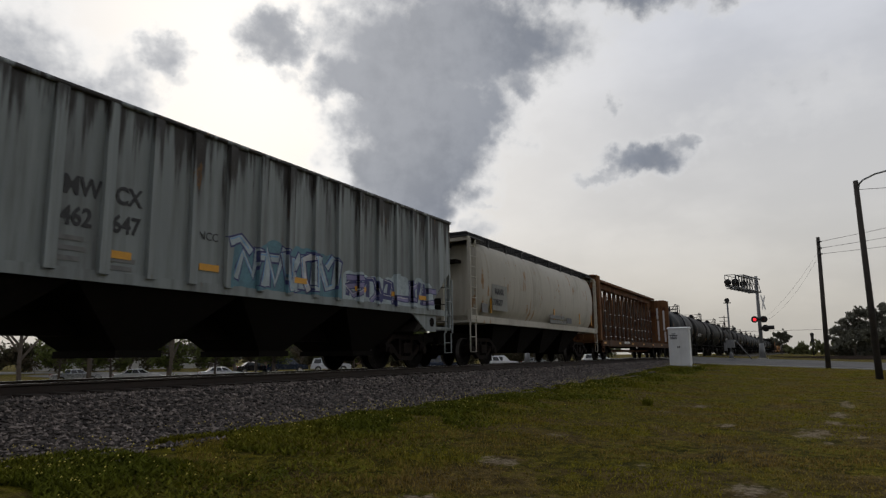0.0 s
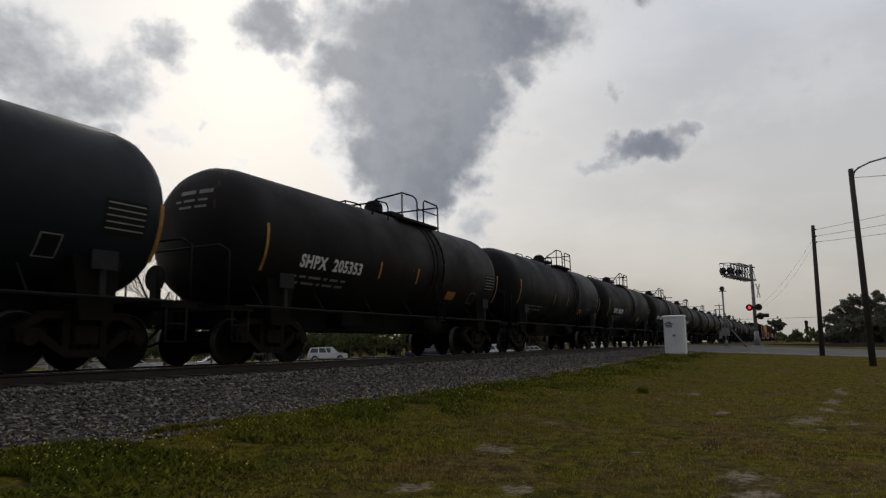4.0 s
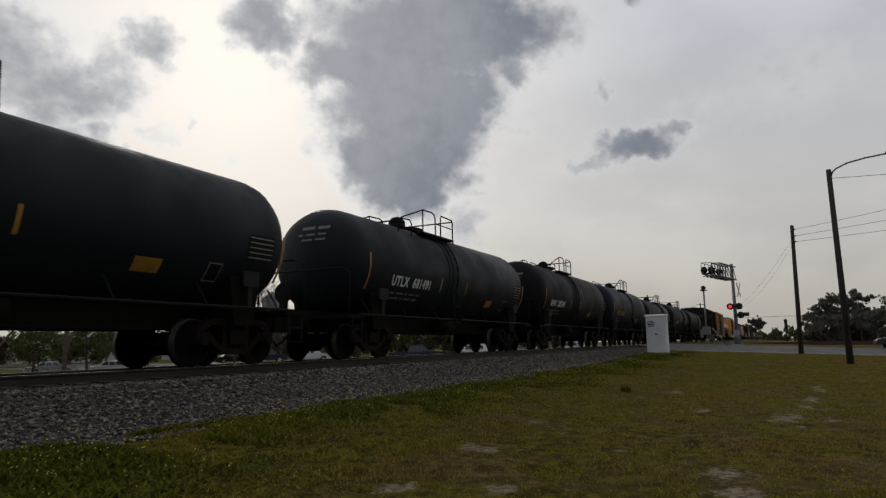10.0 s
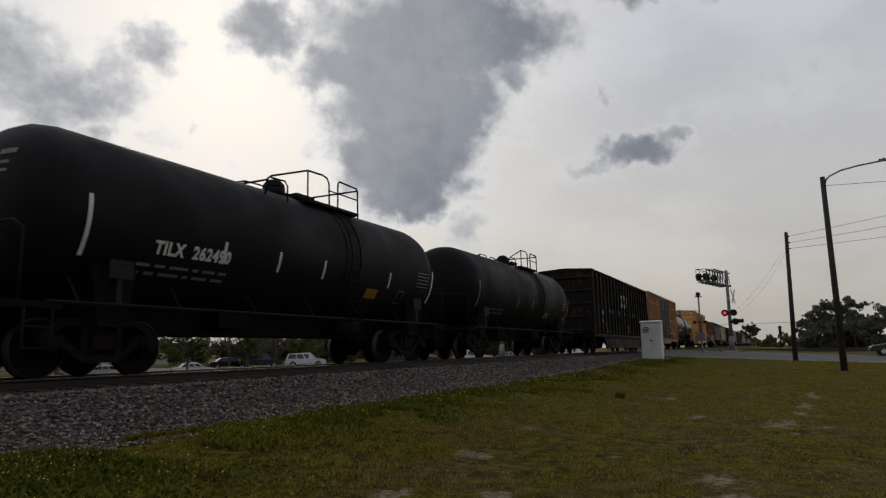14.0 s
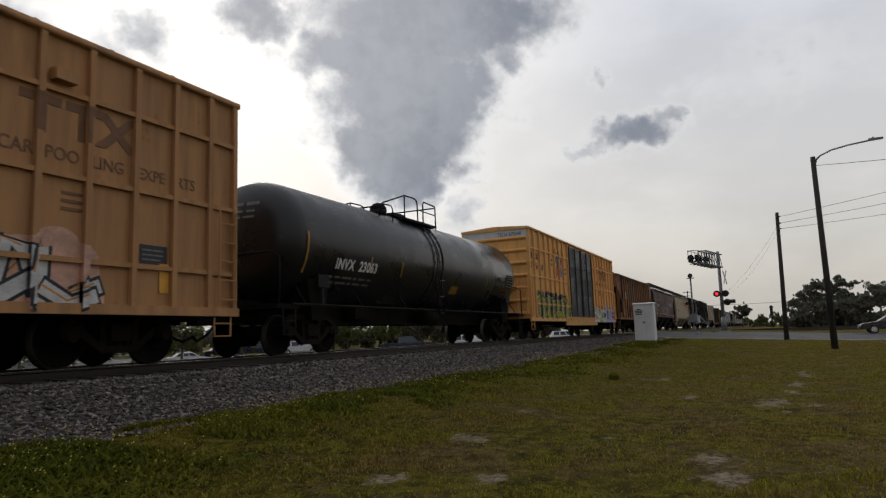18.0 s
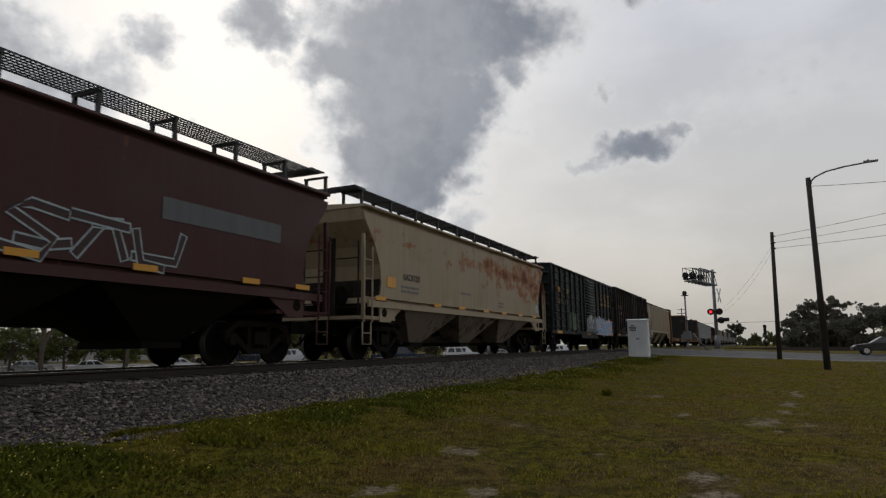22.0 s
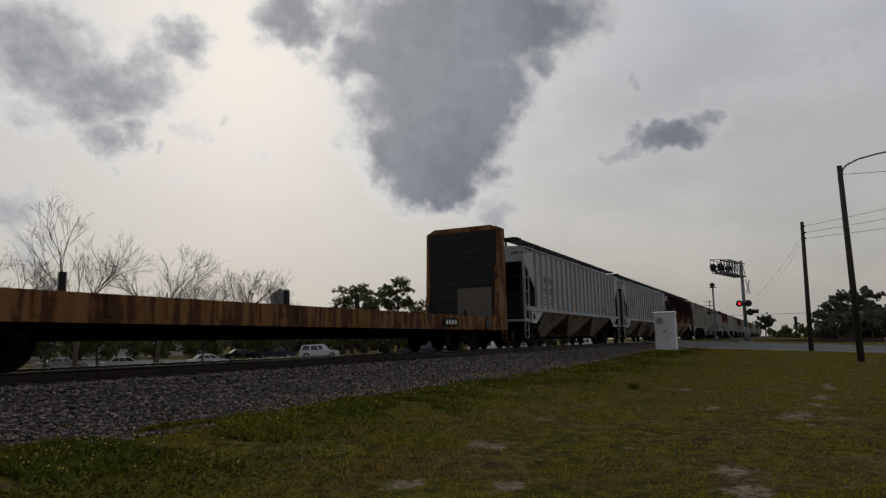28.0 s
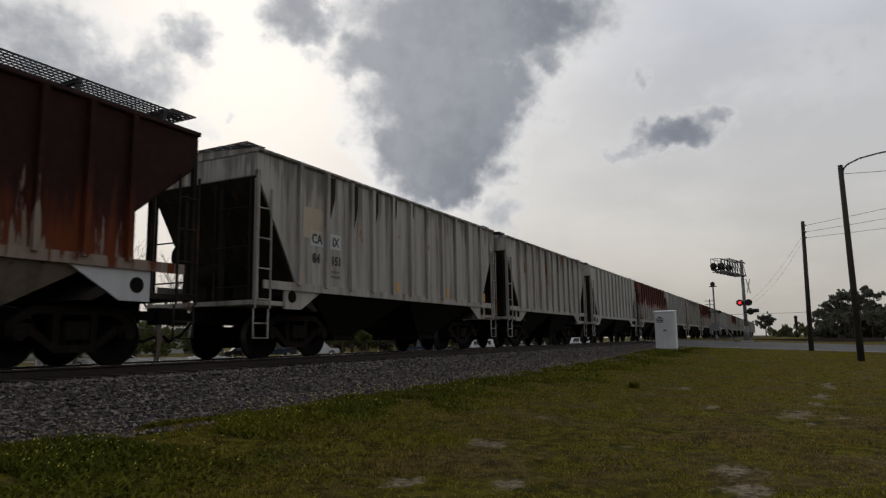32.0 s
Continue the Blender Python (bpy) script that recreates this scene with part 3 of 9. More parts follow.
# worn patches of bare sand: place and half sizes
BARE = [(13.2, 0.0, 1.0, 0.34), (15.2, -0.45, 0.6, 0.18), (11.8, -0.25, 0.35, 0.16), (7.6, 0.55, 0.6, 0.32), (6.6, 0.45, 0.5, 0.30), (17.0, -0.6, 0.9, 0.24), (7.85, 3.4, 0.40, 0.32), (6.0, 2.5, 0.32, 0.22), (18.5, 2.4, 0.5, 0.2), (14.0, 1.4, 0.5, 0.2), (5.5, 3.3, 0.3, 0.2), (20.5, -0.9, 1.4, 0.2), (8.6, 1.9, 0.3, 0.2)]
# dark patches in the turf: place and half sizes
DARK_PATCHES = [(9.6, 1.1, 0.60, 0.15), (9.2, 0.62, 0.14, 0.10), (10.9, -1.5, 0.35, 0.12), (43.5, 4.7, 2.4, 0.55), (12.2, 1.6, 0.4, 0.10)]
M["ground"] = ground_material()


def road_material():
    m, n, tc = surface("asphalt")
    ob = tc.outputs["Object"]
    big, fine = n.noise(ob, 0.5, 5.0), n.noise(ob, 40.0, 3.0)
    crack = n.add("ShaderNodeTexVoronoi", {"Scale": 0.6, "Vector": ob}, feature="DISTANCE_TO_EDGE").outputs[0]
    col = n.mix(n.span(big, 0.3, 0.7), (0.050, 0.048, 0.046, 1), (0.085, 0.082, 0.078, 1))
    col = n.mix(n.span(fine, 0.5, 0.75, 0.0, 0.5), col, (0.13, 0.126, 0.12, 1))
    col = n.mix(n.span(crack, 0.012, 0.0, 0.0, 0.7), col, (0.03, 0.03, 0.03, 1))
    return finish(m, n, col, 0.85, fine, 0.3)


M["road"] = road_material()

# ---------------------------------------------------------------- mesh helpers
def box(bm, x0, x1, y0, y1, z0, z1):
    v = [bm.verts.new(p) for p in ((x0, y0, z0), (x1, y0, z0), (x1, y1, z0), (x0, y1, z0), (x0, y0, z1), (x1, y0, z1), (x1, y1, z1), (x0, y1, z1))]
    for f in ((3, 2, 1, 0), (4, 5, 6, 7), (0, 1, 5, 4), (1, 2, 6, 5), (2, 3, 7, 6), (3, 0, 4, 7)):
        bm.faces.new([v[i] for i in f])
    return v


def tube(bm, a, b, r, seg=8, r2=None, caps=True):
    a, b = Vector(a), Vector(b)
    r2 = r if r2 is None else r2
    u = (b - a).normalized()
    s = u.orthogonal().normalized()
    t = u.cross(s)
    rings = []
    for c, q in ((a, r), (b, r2)):
        rings.append([bm.verts.new(c + (s * math.cos(2 * math.pi * i / seg) + t * math.sin(2 * math.pi * i / seg)) * q) for i in range(seg)])
    for i in range(seg):
        k = (i + 1) % seg
        f = bm.faces.new((rings[0][i], rings[0][k], rings[1][k], rings[1][i]))
        f.smooth = seg > 6
    if caps:
        bm.faces.new(rings[0][::-1])
        bm.faces.new(rings[1])


def pipe(bm, pts, r, seg=6):
    """One bent tube through all the points."""
    pts = [Vector(p) for p in pts]
    side, rings = None, []
    for i, c in enumerate(pts):
        u = (pts[min(i + 1, len(pts) - 1)] - pts[max(i - 1, 0)]).normalized()
        side = u.orthogonal().normalized() if side is None else (side - u * side.dot(u)).normalized()
        t = u.cross(side)
        rings.append([bm.verts.new(c + (side * math.cos(2 * math.pi * k / seg) + t * math.sin(2 * math.pi * k / seg)) * r) for k in range(seg)])
    for p, q in zip(rings, rings[1:]):
        for k in range(seg):
            j = (k + 1) % seg
            bm.faces.new((p[k], p[j], q[j], q[k])).smooth = True
    bm.faces.new(rings[0][::-1]), bm.faces.new(rings[-1])


def prism(bm, pts, y0, y1):
    """A polygon of (x, z) carried across from y0 to y1."""
    a = [bm.verts.new((x, y0, z)) for x, z in pts]
    b = [bm.verts.new((x, y1, z)) for x, z in pts]
    bm.faces.new(a), bm.faces.new(b[::-1])
    n = len(pts)
    for i in range(n):
        k = (i + 1) % n
        bm.faces.new((a[k], a[i], b[i], b[k]))


def hull_x(bm, sections):
    """A skin over closed rings of (y, z) at given x, with flat ends."""
    rings = [[bm.verts.new((x, y, z)) for y, z in ring] for x, ring in sections]
    n = len(rings[0])
    for a, b in zip(rings, rings[1:]):
        for i in range(n):
            k = (i + 1) % n
            f = bm.faces.new((a[i], a[k], b[k], b[i]))
            f.smooth = True
    bm.faces.new(rings[0][::-1]), bm.faces.new(rings[-1])


def mesh_of(bm, name, mat):
    bmesh.ops.recalc_face_normals(bm, faces=bm.faces[:])
    me = bpy.data.meshes.new(name)
    bm.to_mesh(me)
    bm.free()
    me.materials.append(mat)
    return me


def part(name, bm, mat, parent, label=""):
    ob = new(name, mesh_of(bm, name, mat) if isinstance(bm, bmesh.types.BMesh) else bm)
    ob.parent = parent
    return tagged(ob, label)


def shared(name, me, parent, x, y, z, rx=0, ry=0, rz=0):
    ob = new(name, me)
    ob.parent = parent
    ob.matrix_basis = pose(x, y, z, rx, ry, rz)
    return ob


def slab(name, parent, mat, x0, x1, y0, y1, z0, z1, label=""):
    bm = bmesh.new()
    box(bm, x0, x1, y0, y1, z0, z1)
    return part(name, bm, mat, parent, label)


def thing(name, label, category, group="", kind=""):
    return tagged(new(name), label, category, group, kind)


def lettering(words, mat, parent, x, y, z, size, squeeze=1.0, label="painted lettering", turn=0.0, spacing=1.0, bold=0.0):
    """Words painted on a side; x, z is the lower left corner."""
    cu = bpy.data.curves.new("lettering", "FONT")
    cu.body, cu.size, cu.extrude, cu.resolution_u, cu.space_character, cu.offset = words, size * 1.4, 0.003, 3, spacing, bold
    ob = bpy.data.objects.new("lettering", cu)
    me = bpy.data.meshes.new_from_object(ob)
    bpy.data.objects.remove(ob)
    me.name = "lettering"
    me.materials.clear()
    me.materials.append(mat)
    o = part("lettering", me, mat, parent, label)
    o.matrix_basis = pose(x, y, z, 90, 0, turn) @ Matrix.Diagonal((squeeze, 1, 1, 1))
    return o


def emblem_shapes(car, x, z, size, mat, y, which, bar=0.12):
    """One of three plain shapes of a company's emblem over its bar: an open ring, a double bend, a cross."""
    bm = bmesh.new()
    w, h = size * 0.78, size
    if which == 2:
        for k in (-1, 1):
            a, b = x + w / 2 - k * w * 0.36, x + w / 2 + k * w * 0.36
            prism(bm, [(a - w * 0.15, z), (a + w * 0.15, z), (b + w * 0.15, z + h), (b - w * 0.15, z + h)], y - 0.003 * (2 + k), y)
        for zz in (z, z + h - h * 0.12):
            box(bm, x - w * 0.05, x + w * 1.05, y - 0.012, y, zz, zz + h * 0.12)
    else:
        bows = [(0.5, 0.5, 0.40, 0.41, 45, 315)] if which == 0 else [(0.5, 0.72, 0.34, 0.21, 20, 270), (0.5, 0.28, 0.34, 0.21, -160, 90)]
        for cx, cz, rx, rz, a0, a1 in bows:
            last = None
            for i in range(17):
                a = radians(a0 + (a1 - a0) * i / 16)
                e = [bm.verts.new((x + w * (cx + (rx + o * 1.2) * math.cos(a)), y - 0.004, z + h * (cz + (rz + o) * math.sin(a)))) for o in (-0.075, 0.075)]
                if last:
                    bm.faces.new((last[0], last[1], e[1], e[0]))
                last = e
    part("emblem_letter", bm, mat, car)
    slab("emblem_bar", car, mat, x - 0.05, x + w + 0.05, y - 0.006, y, z - 0.30 * size - bar / 2, z - 0.30 * size + bar / 2)


def bars(parent, mat, x, y, z, widths, h=0.07, gap=0.13, label="small print too faint to read"):
    """Lines of print that cannot be read."""
    bm = bmesh.new()
    for j, row in enumerate(widths):
        at = x
        for w in row:
            box(bm, at, at + w, y - 0.004, y + 0.004, z - j * gap, z - j * gap + h)
            at += w + h * 0.7
    return part("small_print", bm, mat, parent, label)


# ---------------------------------------------------------------- running gear
WHEEL_R = 0.46
WHEELSETS = ([], [])


def wheelset_mesh():
    """Axle and two flanged wheels turned in one piece, with bright worn treads."""
    half = [(0.0, 0.075), (0.66, 0.08), (0.67, 0.16), (0.684, 0.18), (0.685, WHEEL_R - 0.02), (0.69, WHEEL_R + 0.022), (0.705, WHEEL_R + 0.028), (0.716, WHEEL_R), (0.818, WHEEL_R - 0.004), (0.832, WHEEL_R - 0.022), (0.834, WHEEL_R - 0.065), (0.80, WHEEL_R - 0.10), (0.79, 0.20), (0.85, 0.155), (0.905, 0.14), (0.91, 0.08), (1.0, 0.075)]
    line = [(-y, r) for y, r in half[:0:-1]] + half
    bm = bmesh.new()
    seg = 28
    rings = [[bm.verts.new((r * math.cos(2 * math.pi * k / seg), y, r * math.sin(2 * math.pi * k / seg))) for k in range(seg)] for y, r in line]
    for (ya, ra), (yb, rb), a, b in zip(line, line[1:], rings, rings[1:]):
        for k in range(seg):
            f = bm.faces.new((a[k], a[(k + 1) % seg], b[(k + 1) % seg], b[k]))
            f.smooth = True
            f.material_index = 1 if min(ra, rb) > WHEEL_R - 0.03 and abs(ya + yb) > 1.43 else 0
    bm.faces.new(rings[0][::-1]), bm.faces.new(rings[-1])
    return bm


def side_frame_bm(y):
    bm = bmesh.new()
    a, b = y - 0.07, y + 0.07
    prism(bm, [(-1.06, 0.55), (-0.62, 0.80), (0.62, 0.80), (1.06, 0.55), (1.06, 0.66), (0.66, 0.92), (-0.66, 0.92), (-1.06, 0.66)], a, b)
    prism(bm, [(-0.86, 0.60), (-0.34, 0.24), (-0.34, 0.36), (-0.70, 0.66)], a, b)
    prism(bm, [(0.86, 0.60), (0.70, 0.66), (0.34, 0.36), (0.34, 0.24)], a, b)
    box(bm, -0.345, 0.345, a, b, 0.22, 0.34)
    box(bm, -0.36, -0.25, a, b, 0.30, 0.82), box(bm, 0.25, 0.36, a, b, 0.30, 0.82)
    for x in (-0.89, 0.89):
        box(bm, x - 0.16, x + 0.16, a - 0.03, b + 0.03, 0.46, 0.66)
        tube(bm, (x, y - 0.17, 0.5), (x, y + 0.17, 0.5), 0.10, 12)
    return bm


def make_truck(parent):
    bm = bmesh.new()
    box(bm, -0.19, 0.19, -1.12, 1.12, 0.42, 0.70)
    tube(bm, (0, 0, 0.70), (0, 0, 0.80), 0.3, 14)
    for s in (-1, 1):
        box(bm, 0.42 * s - 0.04, 0.42 * s + 0.04, -0.85, 0.85, 0.36, 0.46)
    truck = part("truck", bm, M["truck"], parent, "grimy steel four-wheel truck")
    for y in (-1.0, 1.0):
        part("side_frame", side_frame_bm(y), M["truck"], truck)
        bm = bmesh.new()
        for x in (-0.16, 0.0, 0.16):
            tube(bm, (x, y, 0.34), (x, y, 0.46), 0.07, 8)
        part("spring", bm, M["under"], truck)
    me = mesh_of(wheelset_mesh(), "wheelset", M["wheel"])
    me.materials.append(M["tread"])
    for i, x in enumerate((-0.89, 0.89)):
        WHEELSETS[i].append(shared("wheelset", me, truck, x, 0, WHEEL_R))
    return truck


TRUCK = []


def add_trucks(car, places):
    for x in places:
        if not TRUCK:
            TRUCK.append(make_truck(car))
            TRUCK[0].matrix_basis = pose(x, 0, 0)
        else:
            t = copy_thing(TRUCK[0], pose(x, 0, 0))
            t.parent = car


def coupler(car, x, sgn):
    bm = bmesh.new()
    box(bm, min(x, x + 0.62 * sgn), max(x, x + 0.62 * sgn), -0.09, 0.09, 0.78, 0.95)
    box(bm, min(x + 0.55 * sgn, x + 0.82 * sgn), max(x + 0.55 * sgn, x + 0.82 * sgn), -0.16, 0.14, 0.70, 1.02)
    pipe(bm, [(x, 0.35, 0.75), (x + 0.25 * sgn, 0.36, 0.50), (x + 0.6 * sgn, 0.30, 0.38), (x + 0.8 * sgn, 0.2, 0.48)], 0.03)
    part("coupler", bm, M["under"], car, "cast knuckle coupler with air hose")


def ladder(car, mat, x, y, z0, z1, w=0.42, rungs=6, along="x"):
    d = (w, 0) if along == "x" else (0, w)
    bm = bmesh.new()
    tube(bm, (x, y, z0), (x, y, z1), 0.026, 6)
    lad = part("ladder", bm, mat, car)
    bm = bmesh.new()
    tube(bm, (x + d[0], y + d[1], z0), (x + d[0], y + d[1], z1), 0.026, 6)
    part("ladder_rail", bm, mat, lad)
    bm = bmesh.new()
    tube(bm, (0, 0, 0), (d[0], d[1], 0), 0.015, 6)
    me = mesh_of(bm, "rung", mat)
    for i in range(rungs):
        shared("rung", me, lad, x, y, z0 + (z1 - z0) * (i + 0.3) / rungs)
    return lad


def step(car, mat, x, y, z0=0.42, z1=1.0, w=0.42):
    bm = bmesh.new()
    pipe(bm, [(x, y, z1), (x, y, z0), (x + w, y, z0), (x + w, y, z1)], 0.02)
    tube(bm, (x, y, (z0 + z1) / 2), (x + w, y, (z0 + z1) / 2), 0.015, 6)
    return part("stirrup_step", bm, mat, car)


def reflectors(car, xs, y, z, w=0.45, h=0.12, upright=False):
    me = None
    for x in xs:
        if me is None:
            bm = bmesh.new()
            a, b = (h, w) if upright else (w, h)
            box(bm, -a / 2, a / 2, -0.004, 0.004, -b / 2, b / 2)
            me = mesh_of(bm, "reflector", M["reflector"])
        shared("reflector", me, car, x, y, z)


def grating(car, x0, x1, y0, y1, z, roof):
    """A running board of open steel strips on brackets that stand on the roof's edge."""
    bm = bmesh.new()
    for i in range(int((x1 - x0) / 0.08) + 1):
        x = x0 + i * 0.08
        box(bm, x, x + 0.011, y0, y1, z, z + 0.02)
    n = 8
    for i in range(n):
        y = y0 + (y1 - y0 - 0.014) * i / (n - 1)
        box(bm, x0, x1, y, y + 0.014, z + 0.002, z + (0.03 if i in (0, n - 1) else 0.022))
    board = part("running_board", bm, M["dark_metal"], car, "steel grating roof walkway")
    bm = bmesh.new()
    box(bm, 0, 0.06, y0, y1, z - 0.05, z - 0.001)
    box(bm, 0, 0.06, y0 + 0.02, y0 + 0.09, roof, z - 0.049)
    box(bm, 0, 0.06, y1 - 0.09, y1 - 0.02, roof, z - 0.049)
    me = mesh_of(bm, "bracket", M["dark_metal"])
    for i in range(int((x1 - x0) / 1.6) + 1):
        shared("bracket", me, board, x0 + 0.25 + i * 1.6, 0, 0)
    return board


# ---------------------------------------------------------------- paint by vandals
RIBS = {}


def spray_material(cols, scale, seed):
    """Tangled outlined shapes in three colours, with drips and overspray."""
    m, n, tc = surface("spray_paint")
    at = n.vmath("ADD", n.scale(tc.outputs["Object"], (scale, 0.0, scale * 0.62)), (seed * 3.7, 0.0, seed * 1.3)).outputs[0]
    w = n.add("ShaderNodeTexNoise", {"Scale": 1.1, "Detail": 2.0, "Vector": at}).outputs["Color"]
    bent = n.vmath("ADD", at, n.vmath("MULTIPLY", w, (1.5, 0.0, 1.1)).outputs[0]).outputs[0]
    edge = n.add("ShaderNodeTexVoronoi", {"Scale": 1.0, "Vector": bent}, feature="DISTANCE_TO_EDGE").outputs[0]
    cell = n.add("ShaderNodeSeparateColor", {0: n.add("ShaderNodeTexVoronoi", {"Scale": 1.0, "Vector": bent}).outputs["Color"]}).outputs[0]
    wash = n.noise(at, 2.2, 4.0, 0.6)
    fill = n.mix(n.span(n.math("ADD", n.math("MULTIPLY", cell, 0.6), n.math("MULTIPLY", wash, 0.4)), 0.35, 0.6), rgb(cols[0]), rgb(cols[1]))
    col = n.mix(n.span(edge, 0.085, 0.06), fill, rgb(cols[2]))
    shine = n.span(n.math("ABSOLUTE", n.math("SUBTRACT", edge, 0.17)), 0.03, 0.012, 0.0, 0.55)
    col = n.mix(shine, col, rgb([min(1, v * 1.6 + 0.08) for v in cols[1]]))
    grime = n.noise(n.scale(at, (3.0, 0, 0.4)), 1.5, 4.0)
    col = n.mix(n.span(grime, 0.5, 0.75, 0.0, 0.5), col, (0.05, 0.045, 0.04, 1))
    return finish(m, n, col, 0.6)


def graffiti(car, cols, x0, x1, z0, z1, seed, W=None, scale=1.6, spikes=7):
    """A sheet of spray paint that lies over the side and its ribs, with a ragged upper rim."""
    xs, half, depth, w0 = RIBS.get(car.name, ([], 0, 0, 1.53))
    W = W or w0
    rnd = random.Random(seed)
    cuts = {x0, x1}
    k = x0
    while k < x1:
        cuts.add(k)
        k += 0.09
    for r in xs:
        cuts |= {v for v in (r - half - 0.004, r - half - 0.003, r + half + 0.003, r + half + 0.004) if x0 < v < x1}
    heights = [rnd.uniform(0.72, 1.0) for _ in range(spikes + 2)]
    low = [rnd.uniform(0.0, 0.10) for _ in range(spikes + 2)]
    bm = bmesh.new()
    last = None
    for x in sorted(cuts):
        f = (x - x0) / (x1 - x0) * spikes
        i, u = int(min(spikes, f)), f - int(min(spikes, f))
        up = heights[i] * (1 - u) + heights[i + 1] * u - 0.20 * (1 if 0.86 < u else 0) + 0.05 * math.sin(f * 9 + seed)
        rim = min(1.0, min(x - x0, x1 - x) / 0.18 + 0.35)
        on = any(abs(x - r) <= half + 0.0035 for r in xs)
        y = -max(W, w0 + depth if on else 0) - 0.005
        a = bm.verts.new((x, y, z0 + (z1 - z0) * (low[i] * (1 - u) + low[i + 1] * u) * 0.6))
        b = bm.verts.new((x, y, z0 + (z1 - z0) * max(0.25, up * (0.55 + 0.45 * rim))))
        if last:
            bm.faces.new((last[0], a, b, last[1]))
        last = (a, b)
    return part("graffiti", bm, spray_material(cols, scale, seed), car, "tangled spray-painted graffiti")


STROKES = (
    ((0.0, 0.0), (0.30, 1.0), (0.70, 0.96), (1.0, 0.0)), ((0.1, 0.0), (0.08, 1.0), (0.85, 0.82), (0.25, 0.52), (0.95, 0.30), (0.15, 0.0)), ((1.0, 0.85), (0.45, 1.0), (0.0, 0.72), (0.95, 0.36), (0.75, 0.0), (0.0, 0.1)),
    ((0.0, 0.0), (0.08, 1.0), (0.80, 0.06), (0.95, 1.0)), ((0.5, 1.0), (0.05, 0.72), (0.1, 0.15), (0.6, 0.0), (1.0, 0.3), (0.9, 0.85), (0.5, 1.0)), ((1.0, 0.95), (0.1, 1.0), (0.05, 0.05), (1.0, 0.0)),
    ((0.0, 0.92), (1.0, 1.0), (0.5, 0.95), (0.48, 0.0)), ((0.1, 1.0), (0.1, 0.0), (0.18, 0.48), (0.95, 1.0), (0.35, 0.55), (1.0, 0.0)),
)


def drape(bm, car, W=None):
    """Lays flat paint over the ribs of a side."""
    xs, half, depth, w0 = RIBS.get(car.name, ([], 0, 0, 1.53))
    if W or not xs:
        return
    lo, hi = min(v.co.x for v in bm.verts), max(v.co.x for v in bm.verts)
    for r in xs:
        if lo - 0.1 < r < hi + 0.1:
            for k in (r - half - 0.004, r - half - 0.003, r + half + 0.003, r + half + 0.004):
                bmesh.ops.bisect_plane(bm, geom=bm.verts[:] + bm.edges[:] + bm.faces[:], plane_co=(k, 0, 0), plane_no=(1, 0, 0))
    for v in bm.verts:
        if any(abs(v.co.x - r) <= half + 0.0035 for r in xs):
            v.co.y -= depth


def ribbon(bm, pts, w, y):
    """A flat stroke of paint with mitred bends."""
    pts = [Vector(p) for p in pts]
    last = None
    for i, p in enumerate(pts):
        d = (pts[min(i + 1, len(pts) - 1)] - pts[max(i - 1, 0)]).normalized()
        a = p - d * w * 0.7 if i == 0 else p + d * w * 0.7 if i == len(pts) - 1 else p
        s = Vector((-d.y, d.x)) * w
        e = [bm.verts.new((q.x, y, q.y)) for q in (a + s, a - s)]
        if last:
            bm.faces.new((last[0], last[1], e[1], e[0]))
        last = e


